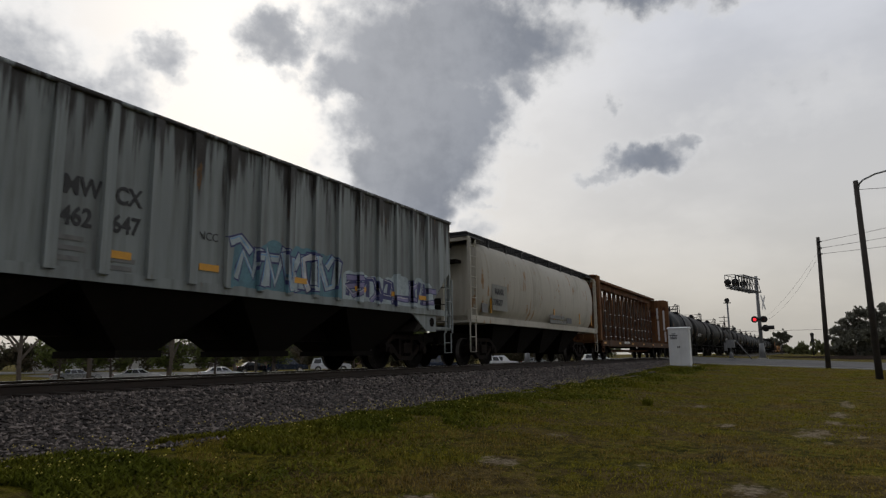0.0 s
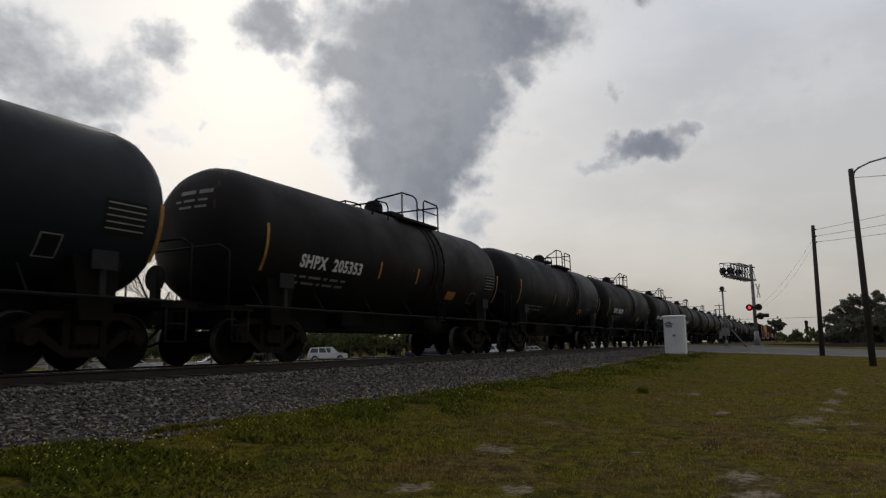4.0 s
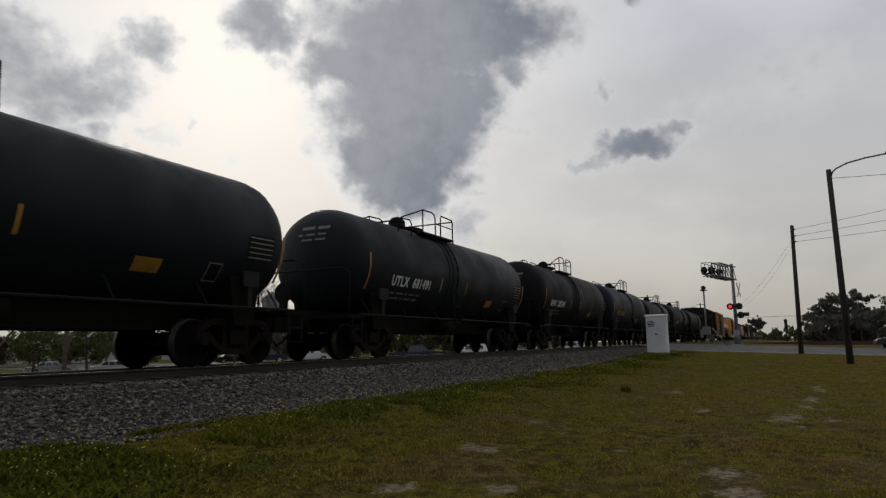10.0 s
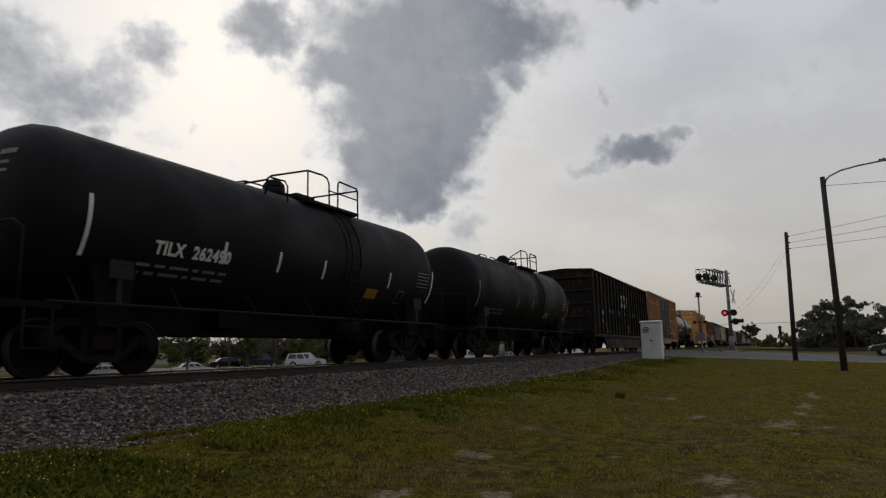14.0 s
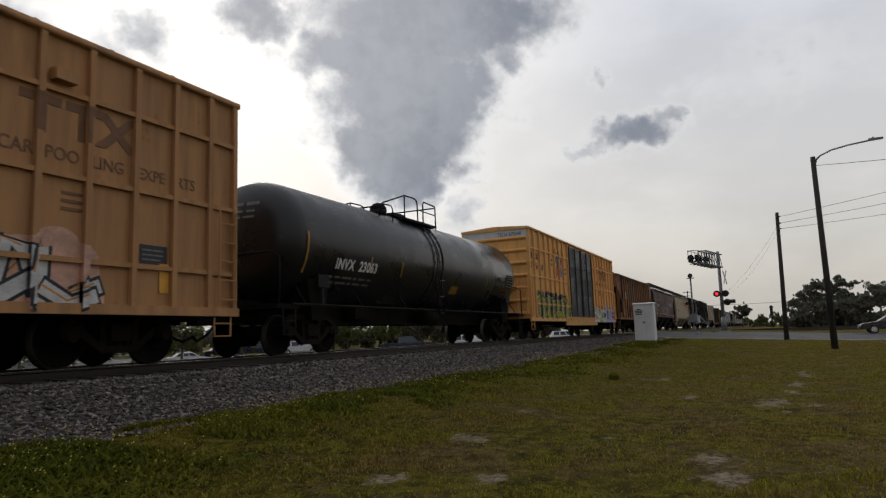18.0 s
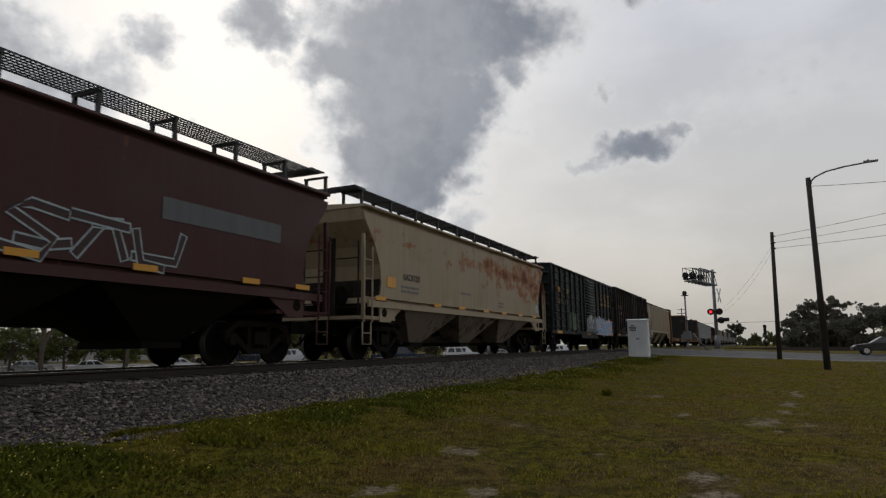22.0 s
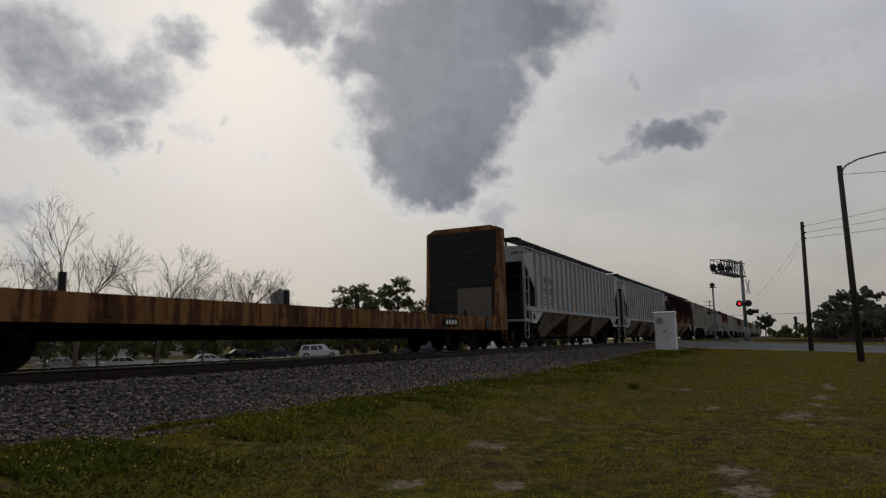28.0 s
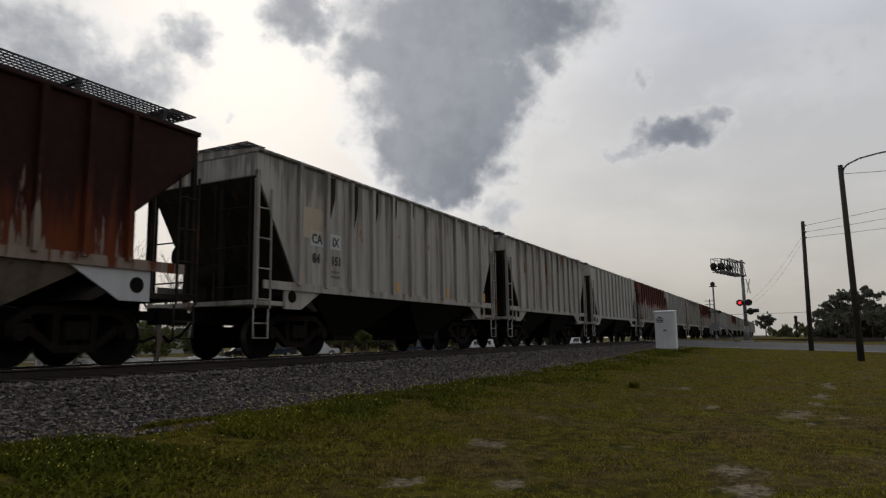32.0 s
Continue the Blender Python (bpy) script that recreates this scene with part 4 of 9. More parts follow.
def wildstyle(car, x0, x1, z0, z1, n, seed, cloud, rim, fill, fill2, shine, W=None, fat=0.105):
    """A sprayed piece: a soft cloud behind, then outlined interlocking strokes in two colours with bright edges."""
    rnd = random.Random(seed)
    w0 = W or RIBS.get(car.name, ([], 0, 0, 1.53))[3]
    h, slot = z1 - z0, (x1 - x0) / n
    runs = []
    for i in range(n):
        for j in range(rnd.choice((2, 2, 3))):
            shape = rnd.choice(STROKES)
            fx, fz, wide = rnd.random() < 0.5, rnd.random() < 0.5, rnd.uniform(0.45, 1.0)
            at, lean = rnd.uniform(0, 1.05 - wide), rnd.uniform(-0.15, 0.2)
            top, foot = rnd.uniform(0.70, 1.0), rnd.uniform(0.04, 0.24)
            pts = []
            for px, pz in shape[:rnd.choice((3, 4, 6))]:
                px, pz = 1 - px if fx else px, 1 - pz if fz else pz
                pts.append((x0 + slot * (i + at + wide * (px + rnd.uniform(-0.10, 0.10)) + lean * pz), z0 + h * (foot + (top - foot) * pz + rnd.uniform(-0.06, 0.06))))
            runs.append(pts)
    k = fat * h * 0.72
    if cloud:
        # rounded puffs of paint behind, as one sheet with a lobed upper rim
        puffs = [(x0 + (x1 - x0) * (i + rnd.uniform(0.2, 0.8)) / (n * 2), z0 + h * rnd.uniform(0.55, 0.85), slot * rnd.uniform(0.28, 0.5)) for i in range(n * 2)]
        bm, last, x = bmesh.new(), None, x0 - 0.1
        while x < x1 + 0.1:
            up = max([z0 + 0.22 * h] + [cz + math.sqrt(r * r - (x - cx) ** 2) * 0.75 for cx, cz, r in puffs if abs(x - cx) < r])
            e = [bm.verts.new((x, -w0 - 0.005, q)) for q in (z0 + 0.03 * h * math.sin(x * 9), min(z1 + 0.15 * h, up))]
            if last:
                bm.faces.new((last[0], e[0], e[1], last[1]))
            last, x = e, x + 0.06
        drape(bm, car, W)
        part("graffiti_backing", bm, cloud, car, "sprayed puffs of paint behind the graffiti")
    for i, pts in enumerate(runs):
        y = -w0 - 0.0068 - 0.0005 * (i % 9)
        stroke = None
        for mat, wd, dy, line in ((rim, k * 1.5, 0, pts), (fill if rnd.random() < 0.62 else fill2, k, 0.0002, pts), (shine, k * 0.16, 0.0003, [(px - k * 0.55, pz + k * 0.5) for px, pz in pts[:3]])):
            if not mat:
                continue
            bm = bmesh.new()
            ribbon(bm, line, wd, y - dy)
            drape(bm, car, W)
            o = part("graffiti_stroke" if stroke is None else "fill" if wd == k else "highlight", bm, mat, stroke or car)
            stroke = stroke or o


def spray_words(car, words, x0, x1, z0, z1, layers):
    """Fat outlined letters sprayed over the side and its ribs. layers: (material, swell, lift)."""
    xs, half, depth, W = RIBS[car.name]
    for mat, swell, lift in layers:
        cu = bpy.data.curves.new("graffiti_letters", "FONT")
        cu.body, cu.size, cu.resolution_u, cu.offset, cu.space_character = words, 1.0, 3, swell, 1.12
        ob = bpy.data.objects.new("graffiti_letters", cu)
        me = bpy.data.meshes.new_from_object(ob)
        bpy.data.objects.remove(ob)
        bm = bmesh.new()
        bm.from_mesh(me)
        bpy.data.meshes.remove(me)
        wide = len(words) * 0.66
        for v in bm.verts:
            px, pz = v.co.x / wide, v.co.y / 0.73
            v.co = (x0 + (x1 - x0) * (px + 0.02 * math.sin(9 * px + 5 * pz)), -W - lift, z0 + (z1 - z0) * (pz + 0.06 * math.sin(17 * px)))
        for r in xs:
            if x0 - 0.3 < r < x1 + 0.3:
                for k in (r - half - 0.004, r - half - 0.003, r + half + 0.003, r + half + 0.004):
                    bmesh.ops.bisect_plane(bm, geom=bm.verts[:] + bm.edges[:] + bm.faces[:], plane_co=(k, 0, 0), plane_no=(1, 0, 0))
        for v in bm.verts:
            if any(abs(v.co.x - r) <= half + 0.0035 for r in xs):
                v.co.y -= depth
        part("graffiti_letters", bm, mat, car, "fat outlined spray-painted letters")


COL = dict(white=(0.50, 0.50, 0.50), pale=(0.34, 0.40, 0.42), blue=(0.06, 0.15, 0.36), teal=(0.10, 0.20, 0.24), black=(0.02, 0.02, 0.025), navy=(0.045, 0.05, 0.14), yellow=(0.50, 0.45, 0.05), olive=(0.16, 0.155, 0.10), pink=(0.34, 0.20, 0.24), violet=(0.22, 0.20, 0.34), green=(0.05, 0.13, 0.06), peach=(0.52, 0.30, 0.22), orange=(0.5, 0.22, 0.04), red=(0.40, 0.06, 0.05), sky=(0.13, 0.30, 0.52), grey=(0.12, 0.125, 0.13), mint=(0.60, 0.64, 0.60), lime=(0.34, 0.45, 0.06), lilac=(0.42, 0.39, 0.58))
SPRAY = {k: plain("spray_" + k, c, 0.6, 0.0, 0.3, 3.0) for k, c in COL.items()}
SPRAY_DIM = plain("spray_faded_grey", (0.05, 0.052, 0.055), 0.6, 0.0, 0.3, 3.0)
SPRAY_RED = plain("spray_dark_red", (0.045, 0.018, 0.016), 0.6, 0.0, 0.3, 3.0)

# ---------------------------------------------------------------- rolling stock; each car runs from x = 0 to its length, on the rails at z = 0
def covered_hopper(L, mat, label, zt=4.25, zb=1.62, ribs=14, cut=2.0, cut_z=3.25, bays=4, bay_mat=None, plate=None, walk_up=0.25, wide=1.53, round_end=False, rib_mat=None, hatch=True, smooth_side=False, rib_half=0.055, low_z=None, slope=None, end_mat=None):
    end_mat = end_mat or mat
    car = thing("covered_hopper_car", label, "freight car", "cars of the freight train")
    y = wide
    # body with sloping end sheets
    if round_end:
        lo = [(0.2, zt - 0.35), (0.72, zt - 1.0), (0.98, zt - 1.5), (1.06, zt - 2.0), (0.98, zb + 0.22), (0.8, zb)]
        outline = [(0.12, zt)] + lo + [(L - x, z) for x, z in lo[::-1]] + [(L - 0.12, zt)]
    else:
        low_z = low_z or zb
        lo = [(0.12, cut_z), (cut, low_z)] + ([(cut + 0.02, zb)] if low_z > zb else [])
        outline = [(0.12, zt)] + lo + [(L - x, z) for x, z in lo[::-1]] + [(L - 0.12, zt)]
    bm = bmesh.new()
    if smooth_side:
        # sides that lean in at the foot and the eave
        prism(bm, outline, -y + 0.10, y - 0.10)
        inset = [(x, max(zb + 0.12, min(zt - 0.16, z))) for x, z in outline]
        for sg in (-1, 1):
            side = bmesh.new()
            prism(side, inset, min(sg * (y - 0.099), sg * y), max(sg * (y - 0.099), sg * y))
            part("side_sheet", side, mat, car)
    else:
        prism(bm, outline, -y, y)
    part("body", bm, mat, car)
    # grimy sloping end sheets, with the shade under the body put into their colour
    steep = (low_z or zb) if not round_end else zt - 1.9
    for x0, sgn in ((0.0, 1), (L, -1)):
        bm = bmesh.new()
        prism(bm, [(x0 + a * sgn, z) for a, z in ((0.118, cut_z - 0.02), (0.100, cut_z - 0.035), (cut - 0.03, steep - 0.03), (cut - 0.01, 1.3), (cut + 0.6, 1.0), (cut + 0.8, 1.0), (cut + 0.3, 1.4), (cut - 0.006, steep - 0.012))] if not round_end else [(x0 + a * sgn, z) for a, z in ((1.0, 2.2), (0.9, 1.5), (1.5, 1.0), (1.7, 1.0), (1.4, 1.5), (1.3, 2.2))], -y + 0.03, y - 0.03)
        part("slope_sheet", bm, slope or M["slope"], car, "grimy sloping end sheet coloured dark for shade")
    # low pitched roof and its edge
    bm = bmesh.new()
    hull_x(bm, [(x, [(-y - 0.05, zt - 0.02), (y + 0.05, zt - 0.02), (y + 0.05, zt + 0.05), (0, zt + 0.16), (-y - 0.05, zt + 0.05)]) for x in (0.10, L - 0.10)])
    part("roof", bm, mat, car)
    if hatch:
        bm = bmesh.new()
        for i in range(int((L - 2) / 1.3)):
            x = 1.1 + i * 1.3
            box(bm, x, x + 1.15, -0.42, 0.42, zt + 0.13, zt + 0.22)
        part("roof_hatch", bm, mat, car)
    # ribs with a hat section
    if ribs:
        bm = bmesh.new()
        box(bm, -rib_half, rib_half, -0.09, 0.0, zb - 0.02, zt - 0.03)
        me = mesh_of(bm, "rib", rib_mat or mat)
        bm = bmesh.new()
        at = []
        RIBS[car.name] = (at, rib_half, 0.09, y)
        for i in range(ribs):
            x = cut + 0.05 + (L - 2 * cut - 0.1) * i / (ribs - 1)
            shared("rib", me, car, x, -y, 0)
            at.append(x)
            box(bm, x - 0.05, x + 0.05, y, y + 0.07, zb, zt - 0.03)
        part("far_side_ribs", bm, rib_mat or mat, car)
    # sills and shear plates
    bm = bmesh.new()
    for s in (-1, 1):
        box(bm, 0.35, L - 0.35, min(s * (y - 0.02), s * (y + 0.03)), max(s * (y - 0.02), s * (y + 0.03)), zb - 0.14, zb + 0.03)
    part("side_sill", bm, mat, car)
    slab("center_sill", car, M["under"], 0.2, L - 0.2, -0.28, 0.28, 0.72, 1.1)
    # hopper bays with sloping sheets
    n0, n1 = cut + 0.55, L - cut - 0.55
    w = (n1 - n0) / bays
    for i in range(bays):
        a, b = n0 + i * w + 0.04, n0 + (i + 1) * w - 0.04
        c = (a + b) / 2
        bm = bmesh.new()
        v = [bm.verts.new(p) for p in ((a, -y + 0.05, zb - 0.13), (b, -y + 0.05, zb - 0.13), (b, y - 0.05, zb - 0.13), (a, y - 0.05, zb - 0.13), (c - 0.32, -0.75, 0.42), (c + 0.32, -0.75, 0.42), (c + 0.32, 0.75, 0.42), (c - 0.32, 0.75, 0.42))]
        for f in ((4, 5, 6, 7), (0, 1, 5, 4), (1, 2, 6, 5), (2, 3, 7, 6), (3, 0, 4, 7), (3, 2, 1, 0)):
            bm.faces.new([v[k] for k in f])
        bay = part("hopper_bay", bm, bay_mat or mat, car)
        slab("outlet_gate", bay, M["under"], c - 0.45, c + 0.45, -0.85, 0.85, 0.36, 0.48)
    # ends: platform, posts, ladders, brake gear
    for x0, sgn in ((0.0, 1), (L, -1)):
        xa, xb = sorted((x0 + 0.05 * sgn, x0 + cut * sgn))
        slab("end_platform", car, end_mat, xa, xb, -y + 0.05, y - 0.05, 1.08, 1.17)
        for yy in (-y + 0.03, y - 0.03):
            q = sorted((x0 + 0.12 * sgn, x0 + 0.20 * sgn))
            slab("corner_post", car, end_mat, q[0], q[1], yy - 0.04, yy + 0.04, 1.15, cut_z + 0.1)
        # struts and cross ladder coloured dark as well, for the shaded recess
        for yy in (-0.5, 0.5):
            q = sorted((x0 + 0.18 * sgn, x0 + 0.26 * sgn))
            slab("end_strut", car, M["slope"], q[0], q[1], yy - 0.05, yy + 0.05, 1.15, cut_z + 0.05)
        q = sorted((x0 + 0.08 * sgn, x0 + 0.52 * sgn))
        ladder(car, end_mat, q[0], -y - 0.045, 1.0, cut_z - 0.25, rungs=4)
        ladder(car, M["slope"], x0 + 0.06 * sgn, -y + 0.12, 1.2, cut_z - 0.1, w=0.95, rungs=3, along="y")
        step(car, end_mat, q[0], -y + 0.0)
        bm = bmesh.new()
        prism(bm, sorted_poly([(x0 + 1.55 * sgn, 1.02), (x0 + 2.45 * sgn, 1.55), (x0 + 1.0 * sgn, 1.55), (x0 + 1.0 * sgn, 1.02)]), -y + 0.02, -y + 0.06)
        part("shear_plate", bm, plate or mat, car)
        bm = bmesh.new()
        tube(bm, (x0 + 1.25 * sgn, -y + 0.012, 1.28), (x0 + 1.25 * sgn, -y + 0.03, 1.28), 0.13, 14)
        part("jacking_hole", bm, M["under"], car)
        coupler(car, x0 + 0.25 * sgn, -sgn)
    bm = bmesh.new()
    tube(bm, (0.62, -0.55, 1.75), (0.62, 0.35, 1.75), 0.26, 12)
    box(bm, 0.5, 0.75, -0.3, 0.2, 1.17, 1.5)
    tube(bm, (0.30, 0.75, 2.2), (0.26, 0.75, 2.2), 0.28, 16)
    part("brake_gear", bm, M["under"], car)
    add_trucks(car, (1.95, L - 1.95))
    grating(car, 0.15, L - 0.15, -1.32, -0.62, zt + walk_up, zt + 0.0)
    for x0 in (0.0, L - 0.55):
        bm = bmesh.new()
        for i in range(6):
            box(bm, x0 + 0.02 + i * 0.10, x0 + 0.045 + i * 0.10, -1.32, 1.32, zt + walk_up + 0.045, zt + walk_up + 0.075)
        for i in range(9):
            box(bm, x0, x0 + 0.55, -1.32 + i * 0.327, -1.295 + i * 0.327, zt + walk_up + 0.04, zt + walk_up + 0.07)
        part("end_running_board", bm, M["dark_metal"], car, "steel grating end walkway")
    return car


def sorted_poly(pts):
    c = (sum(p[0] for p in pts) / len(pts), sum(p[1] for p in pts) / len(pts))
    return sorted(pts, key=lambda p: math.atan2(p[1] - c[1], p[0] - c[0]))


def round_hopper(L, mat, label, zt=4.16):
    """A covered hopper with smooth bellied sides and open end frames."""
    car = thing("covered_hopper_car", label, "freight car", "cars of the freight train")
    ring = [(-1.05, zt)] + [(-1.05 - 0.53 * math.sin(a) ** 0.8, zt - (zt - 1.55) * (1 - math.cos(a)) / 2) for a in [math.pi * i / 12 for i in range(1, 12)]] + [(-1.25, 1.5)]
    full = ring + [(-q[0], q[1]) for q in ring[::-1]]
    bm = bmesh.new()
    small = [(q[0] * 0.8, 2.9 + (q[1] - 2.9) * 0.88) for q in full]
    hull_x(bm, [(0.75, small), (1.0, full), (L - 1.0, full), (L - 0.75, small)])
    part("body", bm, mat, car)
    bm = bmesh.new()
    for s in (-1, 1):
        box(bm, 0.2, L - 0.2, min(s * 1.36, s * 1.52), max(s * 1.36, s * 1.52), 1.40, 1.62)
    part("side_sill", bm, mat, car)
    slab("center_sill", car, M["under"], 0.2, L - 0.2, -0.28, 0.28, 0.72, 1.1)
    for i in range(4):
        a = 2.4 + (L - 4.8) * i / 4
        b = a + (L - 4.8) / 4 - 0.08
        c = (a + b) / 2
        bm = bmesh.new()
        v = [bm.verts.new(p) for p in ((a, -1.3, 1.45), (b, -1.3, 1.45), (b, 1.3, 1.45), (a, 1.3, 1.45), (c - 0.3, -0.7, 0.42), (c + 0.3, -0.7, 0.42), (c + 0.3, 0.7, 0.42), (c - 0.3, 0.7, 0.42))]
        for f in ((4, 5, 6, 7), (0, 1, 5, 4), (1, 2, 6, 5), (2, 3, 7, 6), (3, 0, 4, 7), (3, 2, 1, 0)):
            bm.faces.new([v[k] for k in f])
        part("hopper_bay", bm, M["under"], car)
    for x0, sgn in ((0.0, 1), (L, -1)):
        q = sorted((x0, x0 + 1.6 * sgn))
        slab("end_platform", car, mat, q[0], q[1], -1.5, 1.5, 1.38, 1.46)
        for yy in (-1.48, -0.5, 0.5, 1.48):
            q = sorted((x0 + 0.08 * sgn, x0 + 0.18 * sgn))
            slab("corner_post" if abs(yy) > 1 else "end_strut", car, mat, q[0], q[1], yy - 0.045, yy + 0.045, 1.4, zt - 0.05)
        q = sorted((x0 + 0.05 * sgn, x0 + 0.2 * sgn))
        slab("end_beam", car, mat, q[0], q[1], -1.5, 1.5, zt - 0.1, zt + 0.02)
        q = sorted((x0 + 0.08 * sgn, x0 + 0.5 * sgn))
        ladder(car, mat, q[0], -1.53, 1.4, zt - 0.05, rungs=8)
        step(car, mat, q[0], -1.5, 0.45, 1.4)
        coupler(car, x0 + 0.25 * sgn, -sgn)
        slab("roof_platform", car, M["dark_metal"], min(x0, x0 + 1.4 * sgn), max(x0, x0 + 1.4 * sgn), -1.45, 1.45, zt + 0.02, zt + 0.06)
    bm = bmesh.new()
    tube(bm, (0.5, -0.4, 2.0), (0.5, 0.4, 2.0), 0.25, 12)
    tube(bm, (0.22, 0.8, 2.5), (0.18, 0.8, 2.5), 0.28, 16)
    box(bm, 0.3, 0.7, -0.9, 0.9, 3.4, 3.5)
    part("brake_gear", bm, M["under"], car)
    grating(car, 0.2, L - 0.2, -1.32, -0.55, zt + 0.20, zt - 0.25)
    add_trucks(car, (1.9, L - 1.9))
    return car


def tank_car(mat, label, L=13.55, R=1.50, zc=2.66, band=True, m=6.8):
    car = thing("tank_car", label, "freight car", "cars of the freight train")
    bm = bmesh.new()
    seg, rows = 40, []
    xs = [(0.30 + a, k) for a, k in HEAD] + [(L - 0.30 - a, k) for a, k in HEAD[::-1]]
    hull_x(bm, [(x, [(R * k * math.sin(2 * math.pi * i / seg), zc + R * k * math.cos(2 * math.pi * i / seg)) for i in range(seg)]) for x, k in xs])
    part("tank", bm, mat, car)
    mid = m
    if band:
        bm = bmesh.new()
        for x in (mid + 0.9, mid + 1.5):
            hull_x(bm, [(x + d, [((R + 0.012) * math.sin(2 * math.pi * i / seg), zc + (R + 0.012) * math.cos(2 * math.pi * i / seg)) for i in range(seg)]) for d in (-0.04, 0.04)])
        part("jacket_band", bm, mat, car)
    # walkway, manway and safety rails on top
    top = zc + R
    slab("platform", car, M["tank_metal"], mid - 0.1, mid + 2.1, -1.02, 1.02, top - 0.22, top - 0.15)
    bm = bmesh.new()
    for (za, ra), (zb2, rb) in zip(((-0.1, 0.27), (0.10, 0.27), (0.20, 0.25), (0.29, 0.17)), ((0.10, 0.27), (0.20, 0.25), (0.29, 0.17), (0.33, 0.05))):
        tube(bm, (mid - 0.45, -0.25, top + za), (mid - 0.45, -0.25, top + zb2), ra, 20, rb)
    manway = part("manway", bm, M["tank_metal"], car)
    bm = bmesh.new()
    tube(bm, (mid + 0.35, 0.1, top), (mid + 0.35, 0.1, top + 0.2), 0.09, 10)
    tube(bm, (mid + 0.62, -0.2, top), (mid + 0.62, -0.2, top + 0.16), 0.12, 10)
    box(bm, mid + 0.2, mid + 0.9, -0.45, 0.35, top, top + 0.12)
    part("valve", bm, M["tank_metal"], car)
    h = top + 0.56
    for y in (-1.0, 1.0):
        bm = bmesh.new()
        pipe(bm, [(mid - 1.5, y * 0.9, top - 0.45), (mid - 1.5, y * 0.95, top + 0.02), (mid - 1.42, y, top + 0.10), (mid - 0.1, y, h - 0.02), (mid + 0.5, y, h), (mid + 0.68, y, h - 0.04), (mid + 0.76, y, h - 0.16), (mid + 0.78, y, top - 0.18)], 0.024)
        pipe(bm, [(mid + 1.15, y, top - 0.18), (mid + 1.15, y, h - 0.08), (mid + 1.22, y, h - 0.01), (mid + 2.0, y, h - 0.03), (mid + 2.06, y, h - 0.09), (mid + 2.08, y, top - 0.28)], 0.024)
        tube(bm, (mid + 0.78, y, h - 0.34), (mid + 2.08, y, h - 0.34), 0.018, 6)
        tube(bm, (mid - 0.1, y, top - 0.18), (mid - 0.1, y, h), 0.022, 6)
        pipe(bm, [(mid - 1.42, y, top + 0.06), (mid - 0.95, y, top + 0.08), (mid - 0.85, y, top - 0.02), (mid - 0.85, y, top - 0.4)], 0.02)
        part("safety_rail", bm, M["tank_metal"], car)
    for x, z in ((mid + 2.06, h - 0.08), (mid - 1.5, top + 0.0)):
        bm = bmesh.new()
        tube(bm, (x, -1.0, z), (x, 1.0, z), 0.024, 6)
        part("cross_rail", bm, M["tank_metal"], car)
    # ladder that follows the side down
    lad = None
    for dx in (-0.2, 0.2):
        bm = bmesh.new()
        pipe(bm, [(mid + 1.2 + dx, -(R + 0.07) * math.sin(a), zc + (R + 0.07) * math.cos(a)) for a in [0.6 + 0.22 * i for i in range(7)]] + [(mid + 1.2 + dx, -1.56, 0.95)], 0.024)
        lad = part("ladder_rail" if lad else "ladder", bm, mat, lad or car)
    bm = bmesh.new()
    tube(bm, (-0.2, 0, 0), (0.2, 0, 0), 0.016, 6)
    me = mesh_of(bm, "rung", mat)
    for i in range(9):
        a = 0.75 + 0.2 * i
        q = (-(R + 0.07) * math.sin(a), zc + (R + 0.07) * math.cos(a)) if a < 1.9 else (-1.56, 2.2 - (a - 1.9) * 2.6)
        shared("rung", me, lad.parent, mid + 1.2, q[0], q[1])
    # underframe
    slab("center_sill", car, M["under"], 0.0, L, -0.3, 0.3, 0.72, zc - R + 0.10)
    for x in (1.75, L - 1.75):
        bm = bmesh.new()
        prism(bm, [(x - 0.25, 0.78), (x + 0.25, 0.78), (x + 0.42, 1.75), (x - 0.42, 1.75)], -1.28, 1.28)
        part("tank_saddle", bm, M["under"], car)
    bm = bmesh.new()
    for y in (-1.5, 1.5):
        tube(bm, (0.5, y, 1.12), (L - 0.5, y, 1.12), 0.03, 6)
        for i in range(7):
            x = 1.0 + (L - 2.0) * i / 6
            tube(bm, (x, y, 1.12), (x, y * 0.8, 1.55), 0.018, 5)
    part("side_rail", bm, M["tank_metal"], car)
    bm = bmesh.new()
    tube(bm, (mid, -0.1, 1.22), (mid, -0.1, 0.85), 0.22, 12)
    box(bm, mid - 2.6, mid - 1.7, -0.75, -0.35, 0.85, 1.15)
    tube(bm, (mid + 1.5, -0.6, 0.95), (mid + 2.6, -0.6, 0.95), 0.2, 12)
    for y in (-0.6, 0.6):
        tube(bm, (2.8, y, 0.72), (L - 2.8, y, 0.72), 0.02, 5)
    part("bottom_outlet", bm, M["under"], car)
    for x0, sgn in ((0.0, 1), (L, -1)):
        q = sorted((x0 - 0.02 * sgn, x0 + 0.75 * sgn))
        slab("end_platform", car, M["under"], q[0], q[1], -1.5, 1.5, 1.02, 1.12)
        bm = bmesh.new()
        pipe(bm, [(x0 + 0.12 * sgn, -1.45, 1.1), (x0 + 0.12 * sgn, -1.45, 2.15), (x0 + 0.12 * sgn, -1.2, 2.28), (x0 + 0.12 * sgn, 1.2, 2.28), (x0 + 0.12 * sgn, 1.45, 2.15), (x0 + 0.12 * sgn, 1.45, 1.1)], 0.024)
